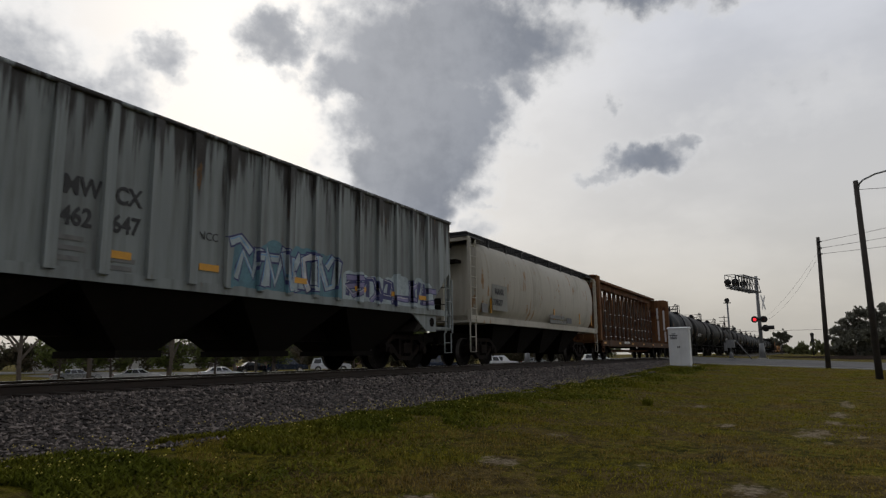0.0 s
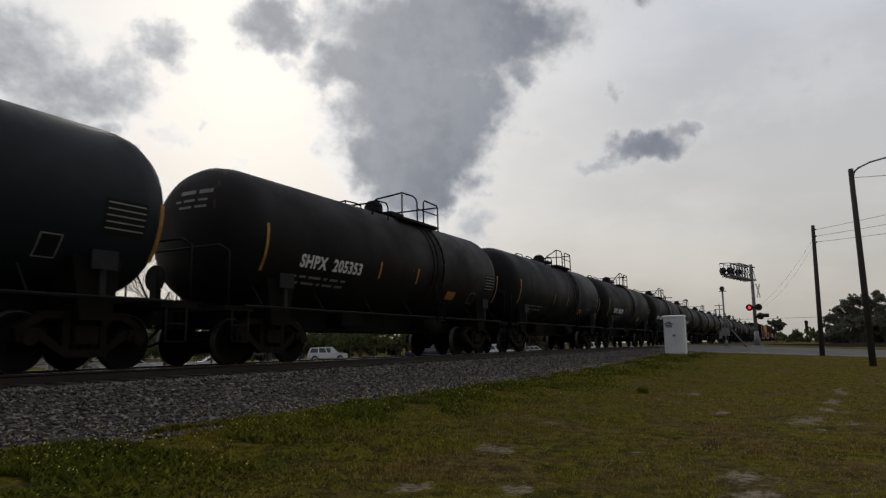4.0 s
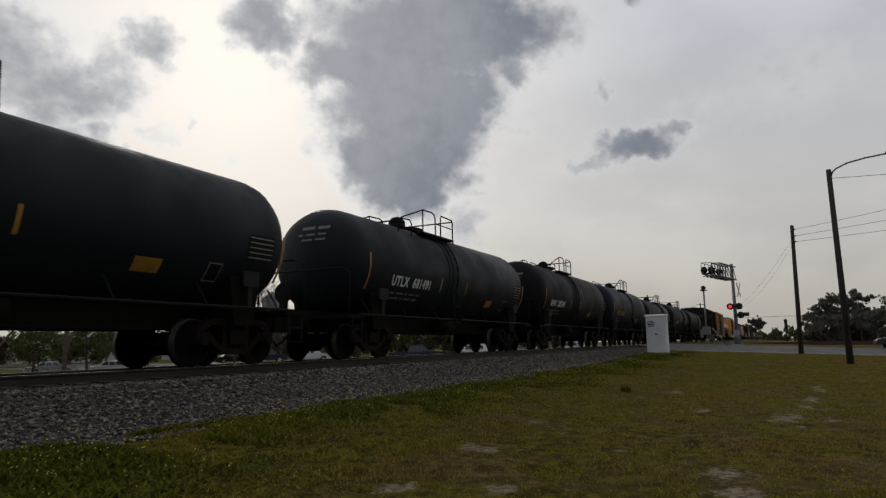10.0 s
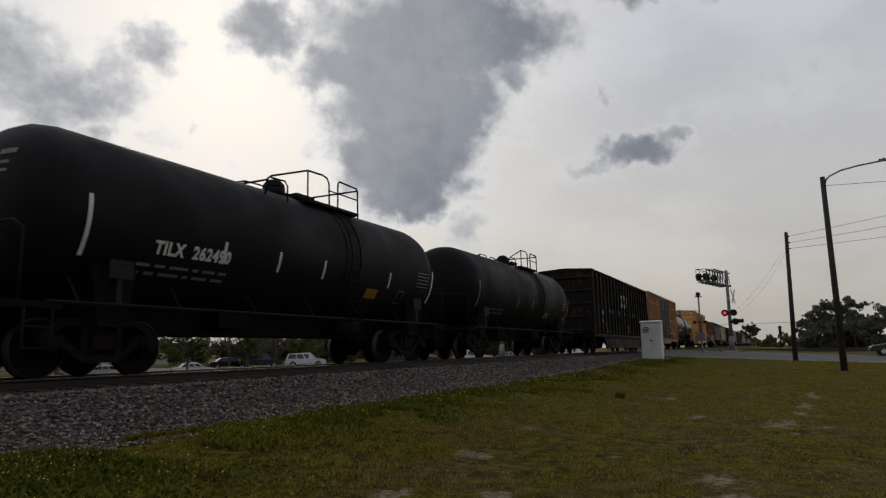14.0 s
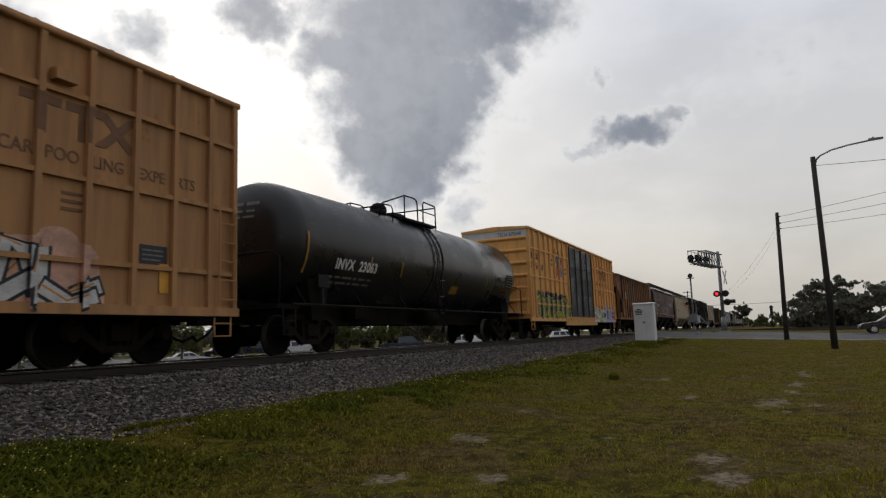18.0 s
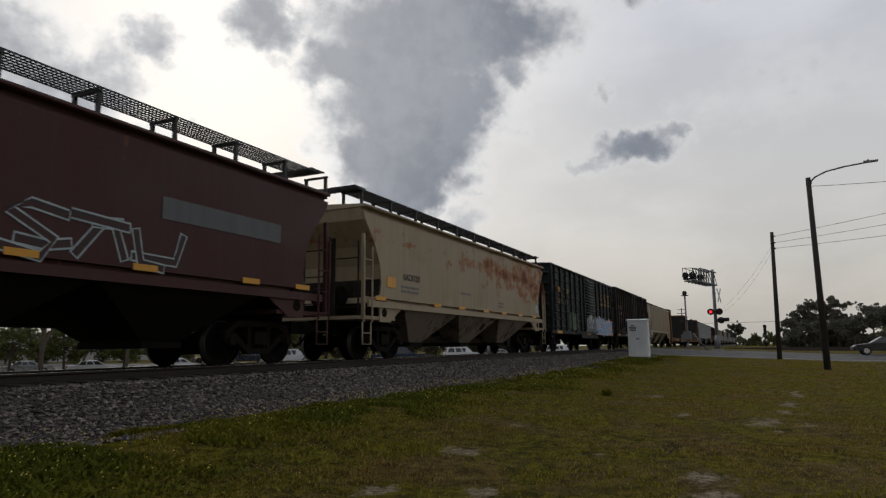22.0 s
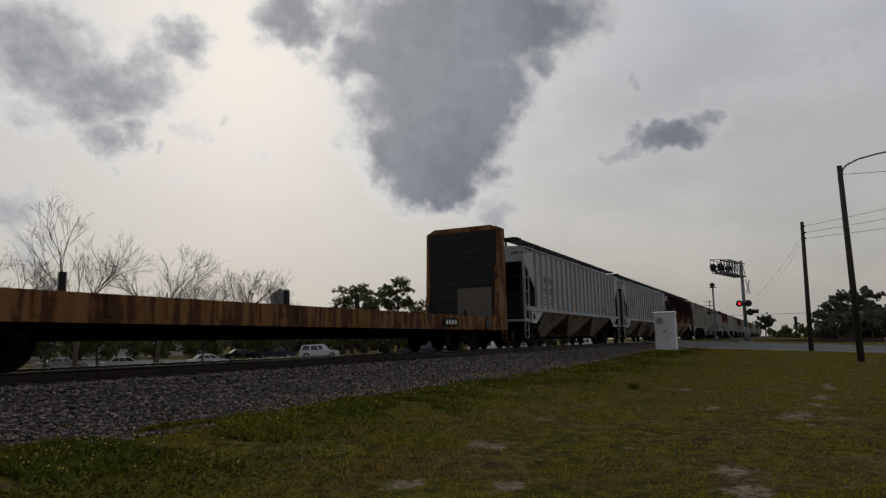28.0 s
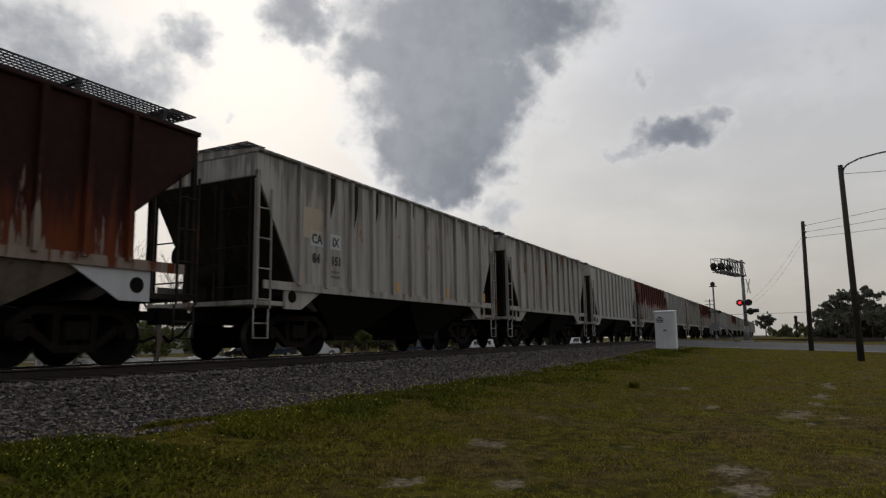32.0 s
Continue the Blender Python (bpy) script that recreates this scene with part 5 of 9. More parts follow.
        part("end_rail", bm, M["tank_metal"], car)
        q = sorted((x0 + 0.2 * sgn, x0 + 0.62 * sgn))
        step(car, M["tank_metal"], q[0], -1.48, 0.45, 1.05)
        coupler(car, x0 + 0.1 * sgn, -sgn)
    bm = bmesh.new()
    tube(bm, (0.24, 0.7, 1.75), (0.20, 0.7, 1.75), 0.28, 16)
    box(bm, 0.18, 0.30, 0.6, 0.8, 1.1, 1.8)
    part("brake_wheel", bm, M["tank_metal"], car)
    for x in (1.75, L - 1.75):
        bm = bmesh.new()
        box(bm, x - 0.05, x + 0.05, -1.42, -1.38, 1.1, 1.6)
        box(bm, x - 0.22, x + 0.22, -1.45, -1.42, 1.55, 1.85)
        part("placard_holder", bm, M["grimy_grey"], car, "small grey placard holder on a post")
    add_trucks(car, (1.75, L - 1.75))
    return car


def on_tank(car, x, z, w, h, mat, name, R=1.5, zc=2.66, lift=0.006):
    """A bent strip on the near side of a tank, centred at x, z."""
    bm = bmesh.new()
    n = 6
    a0, a1 = math.asin(max(-1, min(1, (z - h / 2 - zc) / R))), math.asin(max(-1, min(1, (z + h / 2 - zc) / R)))
    cols = []
    for i in range(n + 1):
        a = a0 + (a1 - a0) * i / n
        cols.append([bm.verts.new((x + d, -(R + lift) * math.cos(a), zc + (R + lift) * math.sin(a))) for d in (-w / 2, w / 2)])
    for p, q in zip(cols, cols[1:]):
        bm.faces.new((p[0], p[1], q[1], q[0]))
    return part(name, bm, mat, car)


def tank_words(car, words, mat, x, z, size, R=1.5, zc=2.66, wide=0.92):
    """Lettering bent onto the near side of a tank."""
    o = lettering(words.replace(" ", "  "), mat, car, 0, 0, 0, size, 0.92, bold=0.012, spacing=1.12)
    me = o.data
    o.matrix_basis = Matrix.Identity(4)
    for v in me.vertices:
        px, pz = x + v.co.x * wide, z + v.co.y
        a = math.asin(max(-1, min(1, (pz - zc) / R)))
        k = R + 0.006 + v.co.z
        v.co = (px, -k * math.cos(a), zc + k * math.sin(a))
    return o


HEAD = ((0.0, 0.02), (0.05, 0.42), (0.16, 0.70), (0.34, 0.88), (0.58, 0.97), (0.85, 1.0))


def head_print(car, mat, R, zc):
    """Rows of small print on the dished end of a tank."""
    for z, y0, widths in ((0.78, -0.62, (0.34, 0.42)), (0.62, -0.52, (0.22, 0.3, 0.16)), (0.48, -0.52, (0.3, 0.34))):
        y = y0
        for w in widths:
            bm, last = bmesh.new(), None
            for i in range(4):
                yy = y + w * i / 3
                e = []
                for zz in (z, z + 0.085 if z > 0.7 else z + 0.05):
                    k = math.hypot(yy, zz) / R
                    x = next(a + (b - a) * (k - ka) / (kb - ka) for (a, ka), (b, kb) in zip(HEAD, HEAD[1:]) if ka <= k <= kb)
                    e.append(bm.verts.new((0.30 + x - 0.012, yy, zc + zz)))
                if last:
                    bm.faces.new((last[0], last[1], e[1], e[0]))
                last = e
            part("small_print", bm, mat, car)
            y += w + 0.09


def tank_marks(car, words, mat, R=1.5, zc=2.66, x=2.25, strips=(1.1, 5.3, 7.2, 12.75), strip_mat=None, size=0.30, short=False, at3=(9.5, 11.0, 12.1), wide=0.92):
    dz = zc - 2.66
    sm = strip_mat or M["tank_strip"]
    for i, sx in enumerate(strips):
        on_tank(car, sx, (2.62 if short else 2.25 if i else 2.35) + dz, 0.075, 0.95 if i in (0, len(strips) - 1) and not short else 0.42, sm, "reflector", R, zc)
    if words:
        tank_words(car, words, mat, x, 2.06 + dz, size, R, zc, wide)
        head_print(car, M["grey_ink"], R, zc)
    for j, ws in enumerate(((0.28, 0.22, 0.42, 0.14, 0.3, 0.2), (0.12, 0.2, 0.44, 0.12, 0.36, 0.3))):
        at = x - 0.25
        for w in ws:
            on_tank(car, at + w / 2, 1.86 - 0.13 * j + dz, w, 0.05, M["grey_ink"], "small_print", R, zc)
            at += w + 0.1
    if at3:
        pa, pb, pc = at3
        on_tank(car, pa, 1.85 + dz, 0.56, 0.24, M["tank_strip"], "placard", R, zc)
        on_tank(car, pc, 2.40 + dz, 0.75, 0.55, M["tank_metal"], "data_panel", R, zc)
        for k in range(5):
            on_tank(car, pc, 2.21 + 0.1 * k + dz, 0.68, 0.022, M["dull_placard"], "small_print", R, zc, 0.010)
        on_tank(car, pb, 1.85 + dz, 0.34, 0.34, M["dull_placard"], "placard", R, zc)
        on_tank(car, pb, 1.85 + dz, 0.30, 0.30, M["black_tank"], "placard", R, zc, 0.010)


def boxcar(L, mat, label, zt=5.0, zb=0.95, W=1.55, posts=9, door=(0.42, 0.62), rows=(), door_mat=None, end_ribs=8, end_band=None, post_depth=0.09, sill=None, roof_mat=None, corrugated=0, door_kind="double", post_at=()):
    car = thing("boxcar", label, "freight car", "cars of the freight train")
    bm = bmesh.new()
    box(bm, 0.08, L - 0.08, -W, W, zb + 0.02, zt - 0.06)
    part("body", bm, mat, car)
    bm = bmesh.new()
    hull_x(bm, [(x, [(-W - 0.09, zt - 0.10), (W + 0.09, zt - 0.10), (W + 0.09, zt), (0, zt + 0.10), (-W - 0.09, zt)]) for x in (0.0, L)])
    roof = part("roof", bm, roof_mat or mat, car)
    bm = bmesh.new()
    hull_x(bm, [(d, [(-W - 0.06, zt - 0.02), (W + 0.06, zt - 0.02), (W + 0.06, zt + 0.03), (0, zt + 0.135), (-W - 0.06, zt + 0.03)]) for d in (0, 0.07)])
    me = mesh_of(bm, "roof_seam", roof_mat or mat)
    for i in range(int(L / 1.25)):
        shared("roof_seam", me, roof, 0.7 + i * 1.25, 0, 0)
    d0, d1 = L * door[0], L * door[1]
    # side posts, each a part, and rails between them
    bm = bmesh.new()
    box(bm, -0.05, 0.05, -post_depth, 0, zb + 0.03, zt - 0.11)
    me = mesh_of(bm, "side_post", mat)
    xs = []
    for a, b in ((0.12, d0 - 0.06), (d1 + 0.06, L - 0.12)):
        k = max(3, round(posts * (b - a) / (L * 0.42)))
        xs.append([a + (b - a) * i / (k - 1) for i in range(k)])
    if post_at:
        xs = [list(post_at)]
    for seg in xs:
        for x in seg:
            shared("side_post", me, car, x, -W, 0)
    RIBS[car.name] = ([x for seg in xs for x in seg], 0.05, post_depth, W)
    bm = bmesh.new()
    for seg in xs:
        for x in seg:
            box(bm, x - 0.05, x + 0.05, W, W + post_depth, zb + 0.03, zt - 0.11)
    part("far_side_posts", bm, mat, car)
    if rows:
        for a, b in ((0.12, d0 - 0.06), (d1 + 0.06, L - 0.12)):
            for z in rows:
                slab("side_rail", car, mat, a, b, -W - post_depth * 0.8, -W, z - 0.04, z + 0.04)
    if corrugated:
        for seg in xs:
            for p, q in zip(seg, seg[1:]):
                if p < (d0 + d1) / 2 < q or q - p < 0.6:
                    continue
                w = (q - p - 0.24) / 2
                bm = bmesh.new()
                hull_x(bm, [(x, [(0, -0.06), (-0.04, -0.02), (-0.04, 0.02), (0, 0.06)]) for x in (-w, w)])
                me = mesh_of(bm, "pressed_rib", mat)
                for j in range(corrugated):
                    shared("pressed_rib", me, car, (p + q) / 2, -W, zb + 0.25 + (zt - zb - 0.6) * j / (corrugated - 1))
    # sills, ends
    for s in (-1, 1):
        ya, yb = sorted((s * (W - 0.02), s * (W + 0.08)))
        slab("side_sill", car, mat, 0.0, L, ya, yb, zb - 0.10, zb + 0.06)
        if sill:
            bm = bmesh.new()
            prism(bm, [(2.9, zb - 0.1), (3.9, zb - sill), (L - 3.9, zb - sill), (L - 2.9, zb - 0.1)], min(s * (W - 0.12), s * (W - 0.03)), max(s * (W - 0.12), s * (W - 0.03)))
            part("side_skirt", bm, mat, car)
        else:
            ya, yb = sorted((s * (W - 0.02), s * (W + 0.06)))
            slab("door_sill", car, mat, d0 - 0.9, d1 + 0.9, ya, yb, zb - 0.30, zb - 0.102)
    slab("floor", car, M["under"], 0.1, L - 0.1, -W + 0.05, W - 0.05, zb - 0.12, zb + 0.01)
    slab("center_sill", car, M["under"], 0.2, L - 0.2, -0.3, 0.3, 0.70, zb - 0.12)
    for x0, sgn in ((0.08, 1), (L - 0.08, -1)):
        for j in range(end_ribs):
            z = zb + 0.25 + (zt - zb - 0.75) * j / max(1, end_ribs - 1)
            bm = bmesh.new()
            prism(bm, [(x0, z - 0.10), (x0 - 0.10 * sgn, z - 0.02), (x0 - 0.10 * sgn, z + 0.03), (x0, z + 0.10)], -W + 0.06, W - 0.06)
            part("end_rib", bm, mat, car)
        if end_band:
            q = sorted((x0, x0 - 0.03 * sgn))
            slab("end_panel", car, end_band, q[0], q[1], -W, W, zt - 0.55, zt - 0.1, "white upper end panel")
        q = sorted((x0 + 0.02 * sgn, x0 + 0.50 * sgn))
        ladder(car, mat, q[0], -W - post_depth - 0.05, zb + 0.1, zb + 1.9, rungs=5)
        ladder(car, mat, x0 - 0.14 * sgn, -W + 0.1, zb + 0.1, zb + 1.9, rungs=5, along="y")
        step(car, mat, q[0], -W - 0.02, 0.45, zb)
        coupler(car, x0 + 0.1 * sgn, -sgn)
        q = sorted((x0 - 0.35 * sgn, x0))
        slab("crossover_platform", car, M["dark_metal"], q[0], q[1], -0.9, 0.9, zb + 0.12, zb + 0.16)
    bm = bmesh.new()
    tube(bm, (-0.12, 0.6, 2.3), (-0.16, 0.6, 2.3), 0.28, 16)
    box(bm, -0.10, 0.08, 0.5, 0.7, 1.2, 2.4)
    part("brake_wheel", bm, M["under"], car)
    bm = bmesh.new()
    tube(bm, (L * 0.42, -0.5, 0.72), (L * 0.48, -0.5, 0.72), 0.2, 12)
    box(bm, L * 0.55, L * 0.6, -0.7, -0.3, 0.55, 0.85)
    tube(bm, (3.2, -0.4, 0.6), (L - 3.2, -0.4, 0.6), 0.025, 5)
    part("brake_gear", bm, M["under"], car)
    # doors
    if door_kind == "double":
        w = (d1 - d0) / 2
        for i in range(2):
            a, b = d0 + i * w + 0.03, d0 + (i + 1) * w - 0.03
            leaf = slab("door", car, door_mat, a, b, -W - 0.05, -W + 0.01, zb + 0.15, zt - 0.2)
            for z0, z1, split in ((0.08, 0.30, 2), (0.33, 0.56, 3), (0.59, 0.69, 2), (0.72, 0.97, 1)):
                for k in range(split):
                    h = zt - zb - 0.35
                    pa, pb = a + 0.12 + (b - a - 0.24) * k / split, a + 0.12 + (b - a - 0.24) * (k + 1) / split
                    slab("door_panel", leaf, M["door_panel"], pa + 0.02, pb - 0.02, -W - 0.075, -W - 0.048, zb + 0.15 + h * z0, zb + 0.15 + h * z1)
            bm = bmesh.new()
            for x in (a + 0.06, b - 0.06, (a + b) / 2):
                tube(bm, (x, -W - 0.11, zb + 0.2), (x, -W - 0.11, zt - 0.22), 0.03, 6)
            for f in (0.31, 0.57, 0.705):
                box(bm, a + 0.02, b - 0.02, -W - 0.10, -W - 0.05, zb + 0.15 + (zt - zb - 0.35) * f - 0.03, zb + 0.15 + (zt - zb - 0.35) * f + 0.03)
            part("lock_bar", bm, door_mat, leaf)
        slab("door_track", car, mat, d0 - 1.2, d1 + 1.2, -W - 0.14, -W - 0.04, zb + 0.06, zb + 0.13)
    elif door_kind == "ribbed":
        leaf = slab("door", car, door_mat or mat, d0, d1, -W - 0.10, -W + 0.01, zb + 0.12, zt - 0.16)
        bm = bmesh.new()
        for j in range(17):
            z = zb + 0.28 + (zt - zb - 0.6) * j / 16
            hull_x(bm, [(x, [(-W - 0.10, z - 0.07), (-W - 0.15, z - 0.02), (-W - 0.15, z + 0.02), (-W - 0.10, z + 0.07)]) for x in (d0 + 0.1, d1 - 0.1)])
        part("door_rib", bm, door_mat or mat, leaf)
        slab("door_track", car, mat, d0 - 2.6, d1 + 0.3, -W - 0.18, -W - 0.06, zb + 0.0, zb + 0.08)
    elif door_kind == "plug":
        leaf = slab("door", car, door_mat or mat, d0, d1, -W - 0.08, -W + 0.01, zb + 0.12, zt - 0.16)
        bm = bmesh.new()
        for x in (d0 + 0.1, (2 * d0 + d1) / 3, (d0 + 2 * d1) / 3, d1 - 0.1):
            tube(bm, (x, -W - 0.13, zb + 0.2), (x, -W - 0.13, zt - 0.2), 0.035, 6)
        for f in (0.12, 0.34, 0.55, 0.8):
            z = zb + (zt - zb) * f
            box(bm, d0 + 0.05, d1 - 0.05, -W - 0.12, -W - 0.08, z - 0.03, z + 0.03)
        tube(bm, (d0 + 0.7 * (d1 - d0), -W - 0.16, zb + 1.2), (d0 + 0.7 * (d1 - d0), -W - 0.12, zb + 1.2), 0.3, 14)
        part("lock_bar", bm, door_mat or mat, leaf)
        slab("door_track", car, mat, d0 - 2.6, d1 + 0.3, -W - 0.18, -W - 0.06, zb + 0.0, zb + 0.08)
    add_trucks(car, (2.2, L - 2.2))
    return car


def centerbeam(L, mat, label, zt=4.5, deck=1.05):
    car = thing("centerbeam_flatcar", label, "freight car", "cars of the freight train")
    bm = bmesh.new()
    box(bm, 0.1, L - 0.1, -1.5, 1.5, deck - 0.12, deck)
    prism(bm, [(0.4, deck - 0.12), (2.8, deck - 0.12), (3.4, deck - 0.45), (L - 3.4, deck - 0.45), (L - 2.8, deck - 0.12), (L - 0.4, deck - 0.12), (L - 0.4, deck - 0.25), (L - 3.0, deck - 0.6), (3.0, deck - 0.6), (0.4, deck - 0.25)][::-1], -0.3, 0.3)
    part("deck", bm, mat, car)
    for s in (-1, 1):
        slab("side_sill", car, M["beam_dark"], 0.1, L - 0.1, min(1.44 * s, 1.54 * s), max(1.44 * s, 1.54 * s), deck - 0.30, deck + 0.02)
    n = 16
    bm = bmesh.new()
    box(bm, 0.1, L - 0.1, -0.45, 0.45, zt + 0.10, zt + 0.24)
    box(bm, 0.1, L - 0.1, -0.2, 0.2, zt - 0.21, zt + 0.099)
    part("top_chord", bm, mat, car)
    for i in range(n):
        x = 2.25 + 1.17 * i
        bm = bmesh.new()
        v = [(x - 0.085, -0.24, deck), (x + 0.085, -0.24, deck), (x + 0.085, 0.24, deck), (x - 0.085, 0.24, deck), (x - 0.07, -0.10, zt - 0.2), (x + 0.07, -0.10, zt - 0.2), (x + 0.07, 0.10, zt - 0.2), (x - 0.07, 0.10, zt - 0.2)]
        v = [bm.verts.new(p) for p in v]
        for f in ((3, 2, 1, 0), (4, 5, 6, 7), (0, 1, 5, 4), (1, 2, 6, 5), (2, 3, 7, 6), (3, 0, 4, 7)):
            bm.faces.new([v[k] for k in f])
        post = part("beam_post", bm, M["beam_dark"], car)
        # splintered timber facing on the post
        rnd = random.Random(i + 50)
        top = zt - rnd.uniform(0.25, 0.8)
        bm = bmesh.new()
        prism(bm, [(x - 0.11, deck + 0.02), (x + 0.10 + rnd.uniform(0, 0.05), deck + 0.02), (x + 0.09, deck + 0.7), (x + 0.13 + rnd.uniform(0, 0.06), deck + 0.82), (x + 0.09, deck + 1.0), (x + 0.085, deck + 1.6), (x + 0.07 + rnd.uniform(0, 0.06), top - 0.3), (x + 0.05, top), (x - 0.02, top - rnd.uniform(0, 0.3)), (x - 0.06, top - 0.15), (x - 0.10 - rnd.uniform(0, 0.05), deck + 1.9), (x - 0.085, deck + 1.2)], -0.285, -0.245)
        part("timber_facing", bm, M["split_wood"], post)
        rnd = random.Random(i + 5)
        for z in (deck + 0.35 + rnd.uniform(-0.1, 0.1), deck + 0.95, deck + 1.75 + rnd.uniform(-0.15, 0.15)):
            k = 1 - (z - deck) / (zt - deck)
            slab("tie_strap", post, M["white_ink"], x - 0.12 - 0.03 * k, x + 0.12 + 0.03 * k, -0.30, -0.286, z, z + 0.05, "pale webbing strap")
    for i, (a, b, up) in enumerate(((0, 2, 1), (2, 4, 1), (4, 6, 1), (6, 8, 1), (7, 9, 0), (9, 11, 0), (11, 13, 0), (13, 15, 0))):
        xa, xb = 2.25 + 1.17 * a + (0.2 if up else 0.05), 2.25 + 1.17 * b - (0.05 if up else 0.2)
        za, zb2 = (deck, zt - 0.5) if up else (zt - 0.5, deck)
        bm = bmesh.new()
        prism(bm, [(xa - 0.08, za), (xa + 0.08, za), (xb + 0.08, zb2), (xb - 0.08, zb2)], -0.09, 0.09)
        part("diagonal_brace", bm, mat, car)
    rnd = random.Random(3)
    bm = bmesh.new()
    for i in range(n - 1):
        x = 2.25 + 1.17 * i
        for k in range(1):
            tube(bm, (x + 0.1, -0.2, deck + rnd.uniform(0.3, 2.4)), (x + 1.0, -1.4, deck + 0.02), 0.012, 4)
    part("lashing_cable", bm, M["dark_metal"], car)
    for x0, sgn in ((0.0, 1), (L, -1)):
        q = sorted((x0, x0 + 0.30 * sgn))
        thing_part_bulkhead(car, mat, q[0], q[1], deck, zt + 0.08, sgn)
        coupler(car, x0 + 0.1 * sgn, -sgn)
        q = sorted((x0 + 0.05 * sgn, x0 + 0.47 * sgn))
        step(car, mat, q[0], -1.5, 0.45, 0.95)
    for x0, sgn in ((L, -1),):
        q = sorted((x0 + 0.31 * sgn, x0 + 1.55 * sgn))
        slab("end_partition", car, mat, q[0], q[1], -0.16, 0.16, deck + 0.002, zt - 0.22)
        bars(car, M["brown_ink"], q[0] + 0.30, -0.168, deck + 2.2, [(0.2, 0.3), (0.5,), (0.15, 0.3), (0.5,), (0.3, 0.2), (0.45,), (), (0.3, 0.2), (0.5,), (0.25, 0.25), (0.4,), (), (0.55,), (0.3, 0.2), (0.4,)], 0.05, 0.11)
        inner = x0 + 0.302 * sgn
        for y, z0, z1 in ((-1.25, 0.2, 1.0), (-1.2, 1.1, 2.7), (-0.75, 0.3, 1.9), (-0.72, 2.0, 2.9)):
            q = sorted((inner + 0.002 * sgn, inner + 0.014 * sgn))
            slab("wear_strip", car, M["white_ink"], q[0], q[1], y, y + 0.14, deck + z0, deck + z1, "torn white wrapping strip")
        for x, z0, z1 in ((1.0, 0.3, 0.9), (0.95, 2.2, 2.7)):
            q = sorted((x0 + x * sgn, x0 + (x + 0.13) * sgn))
            slab("wear_strip", car, M["white_ink"], q[0], q[1], -0.175, -0.165, deck + z0, deck + z1, "torn white wrapping strip")
    reflectors(car, [0.6, 3.9, 7.2, 10.4, 13.6, 16.8, 19.9], -1.545, deck - 0.12, 0.42, 0.10)
    add_trucks(car, (2.2, L - 2.2))
    return car


def thing_part_bulkhead(car, mat, x0, x1, z0, z1, sgn, face=None):
    """An end wall with a frame of posts and shelves on its outer side. sgn is 1 where the outer side looks back along x."""
    inner = (x1 - 0.06, x1) if sgn > 0 else (x0, x0 + 0.06)
    bm = bmesh.new()
    a, b = inner
    pts = [(-1.5, z0), (1.5, z0), (1.5, z1 - 0.18), (1.2, z1), (-1.2, z1), (-1.5, z1 - 0.18)]
    va = [bm.verts.new((a, y, z)) for y, z in pts]
    vb = [bm.verts.new((b, y, z)) for y, z in pts]
    bm.faces.new(va), bm.faces.new(vb[::-1])
    for i in range(6):
        k = (i + 1) % 6
        bm.faces.new((va[k], va[i], vb[i], vb[k]))
    wall = part("bulkhead", bm, face or mat, car)
    for y in (-1.44, -0.45, 0.45, 1.44):
        w = 0.06 if abs(y) > 1 else 0.05
        slab("bulkhead_post", wall, mat, x0 if sgn > 0 else x0 + 0.062, x1 - 0.062 if sgn > 0 else x1, y - w, y + w, z0, z1 - 0.1)
    for j in range(6):
        z = z0 + (z1 - z0 - 0.1) * j / 5
        xa, xb = (x0 + 0.04, x1 - 0.062) if sgn > 0 else (x0 + 0.062, x1 - 0.04)
        slab("bulkhead_shelf", wall, mat, xa, xb, -1.38, 1.38, z, z + 0.05)
    return wall


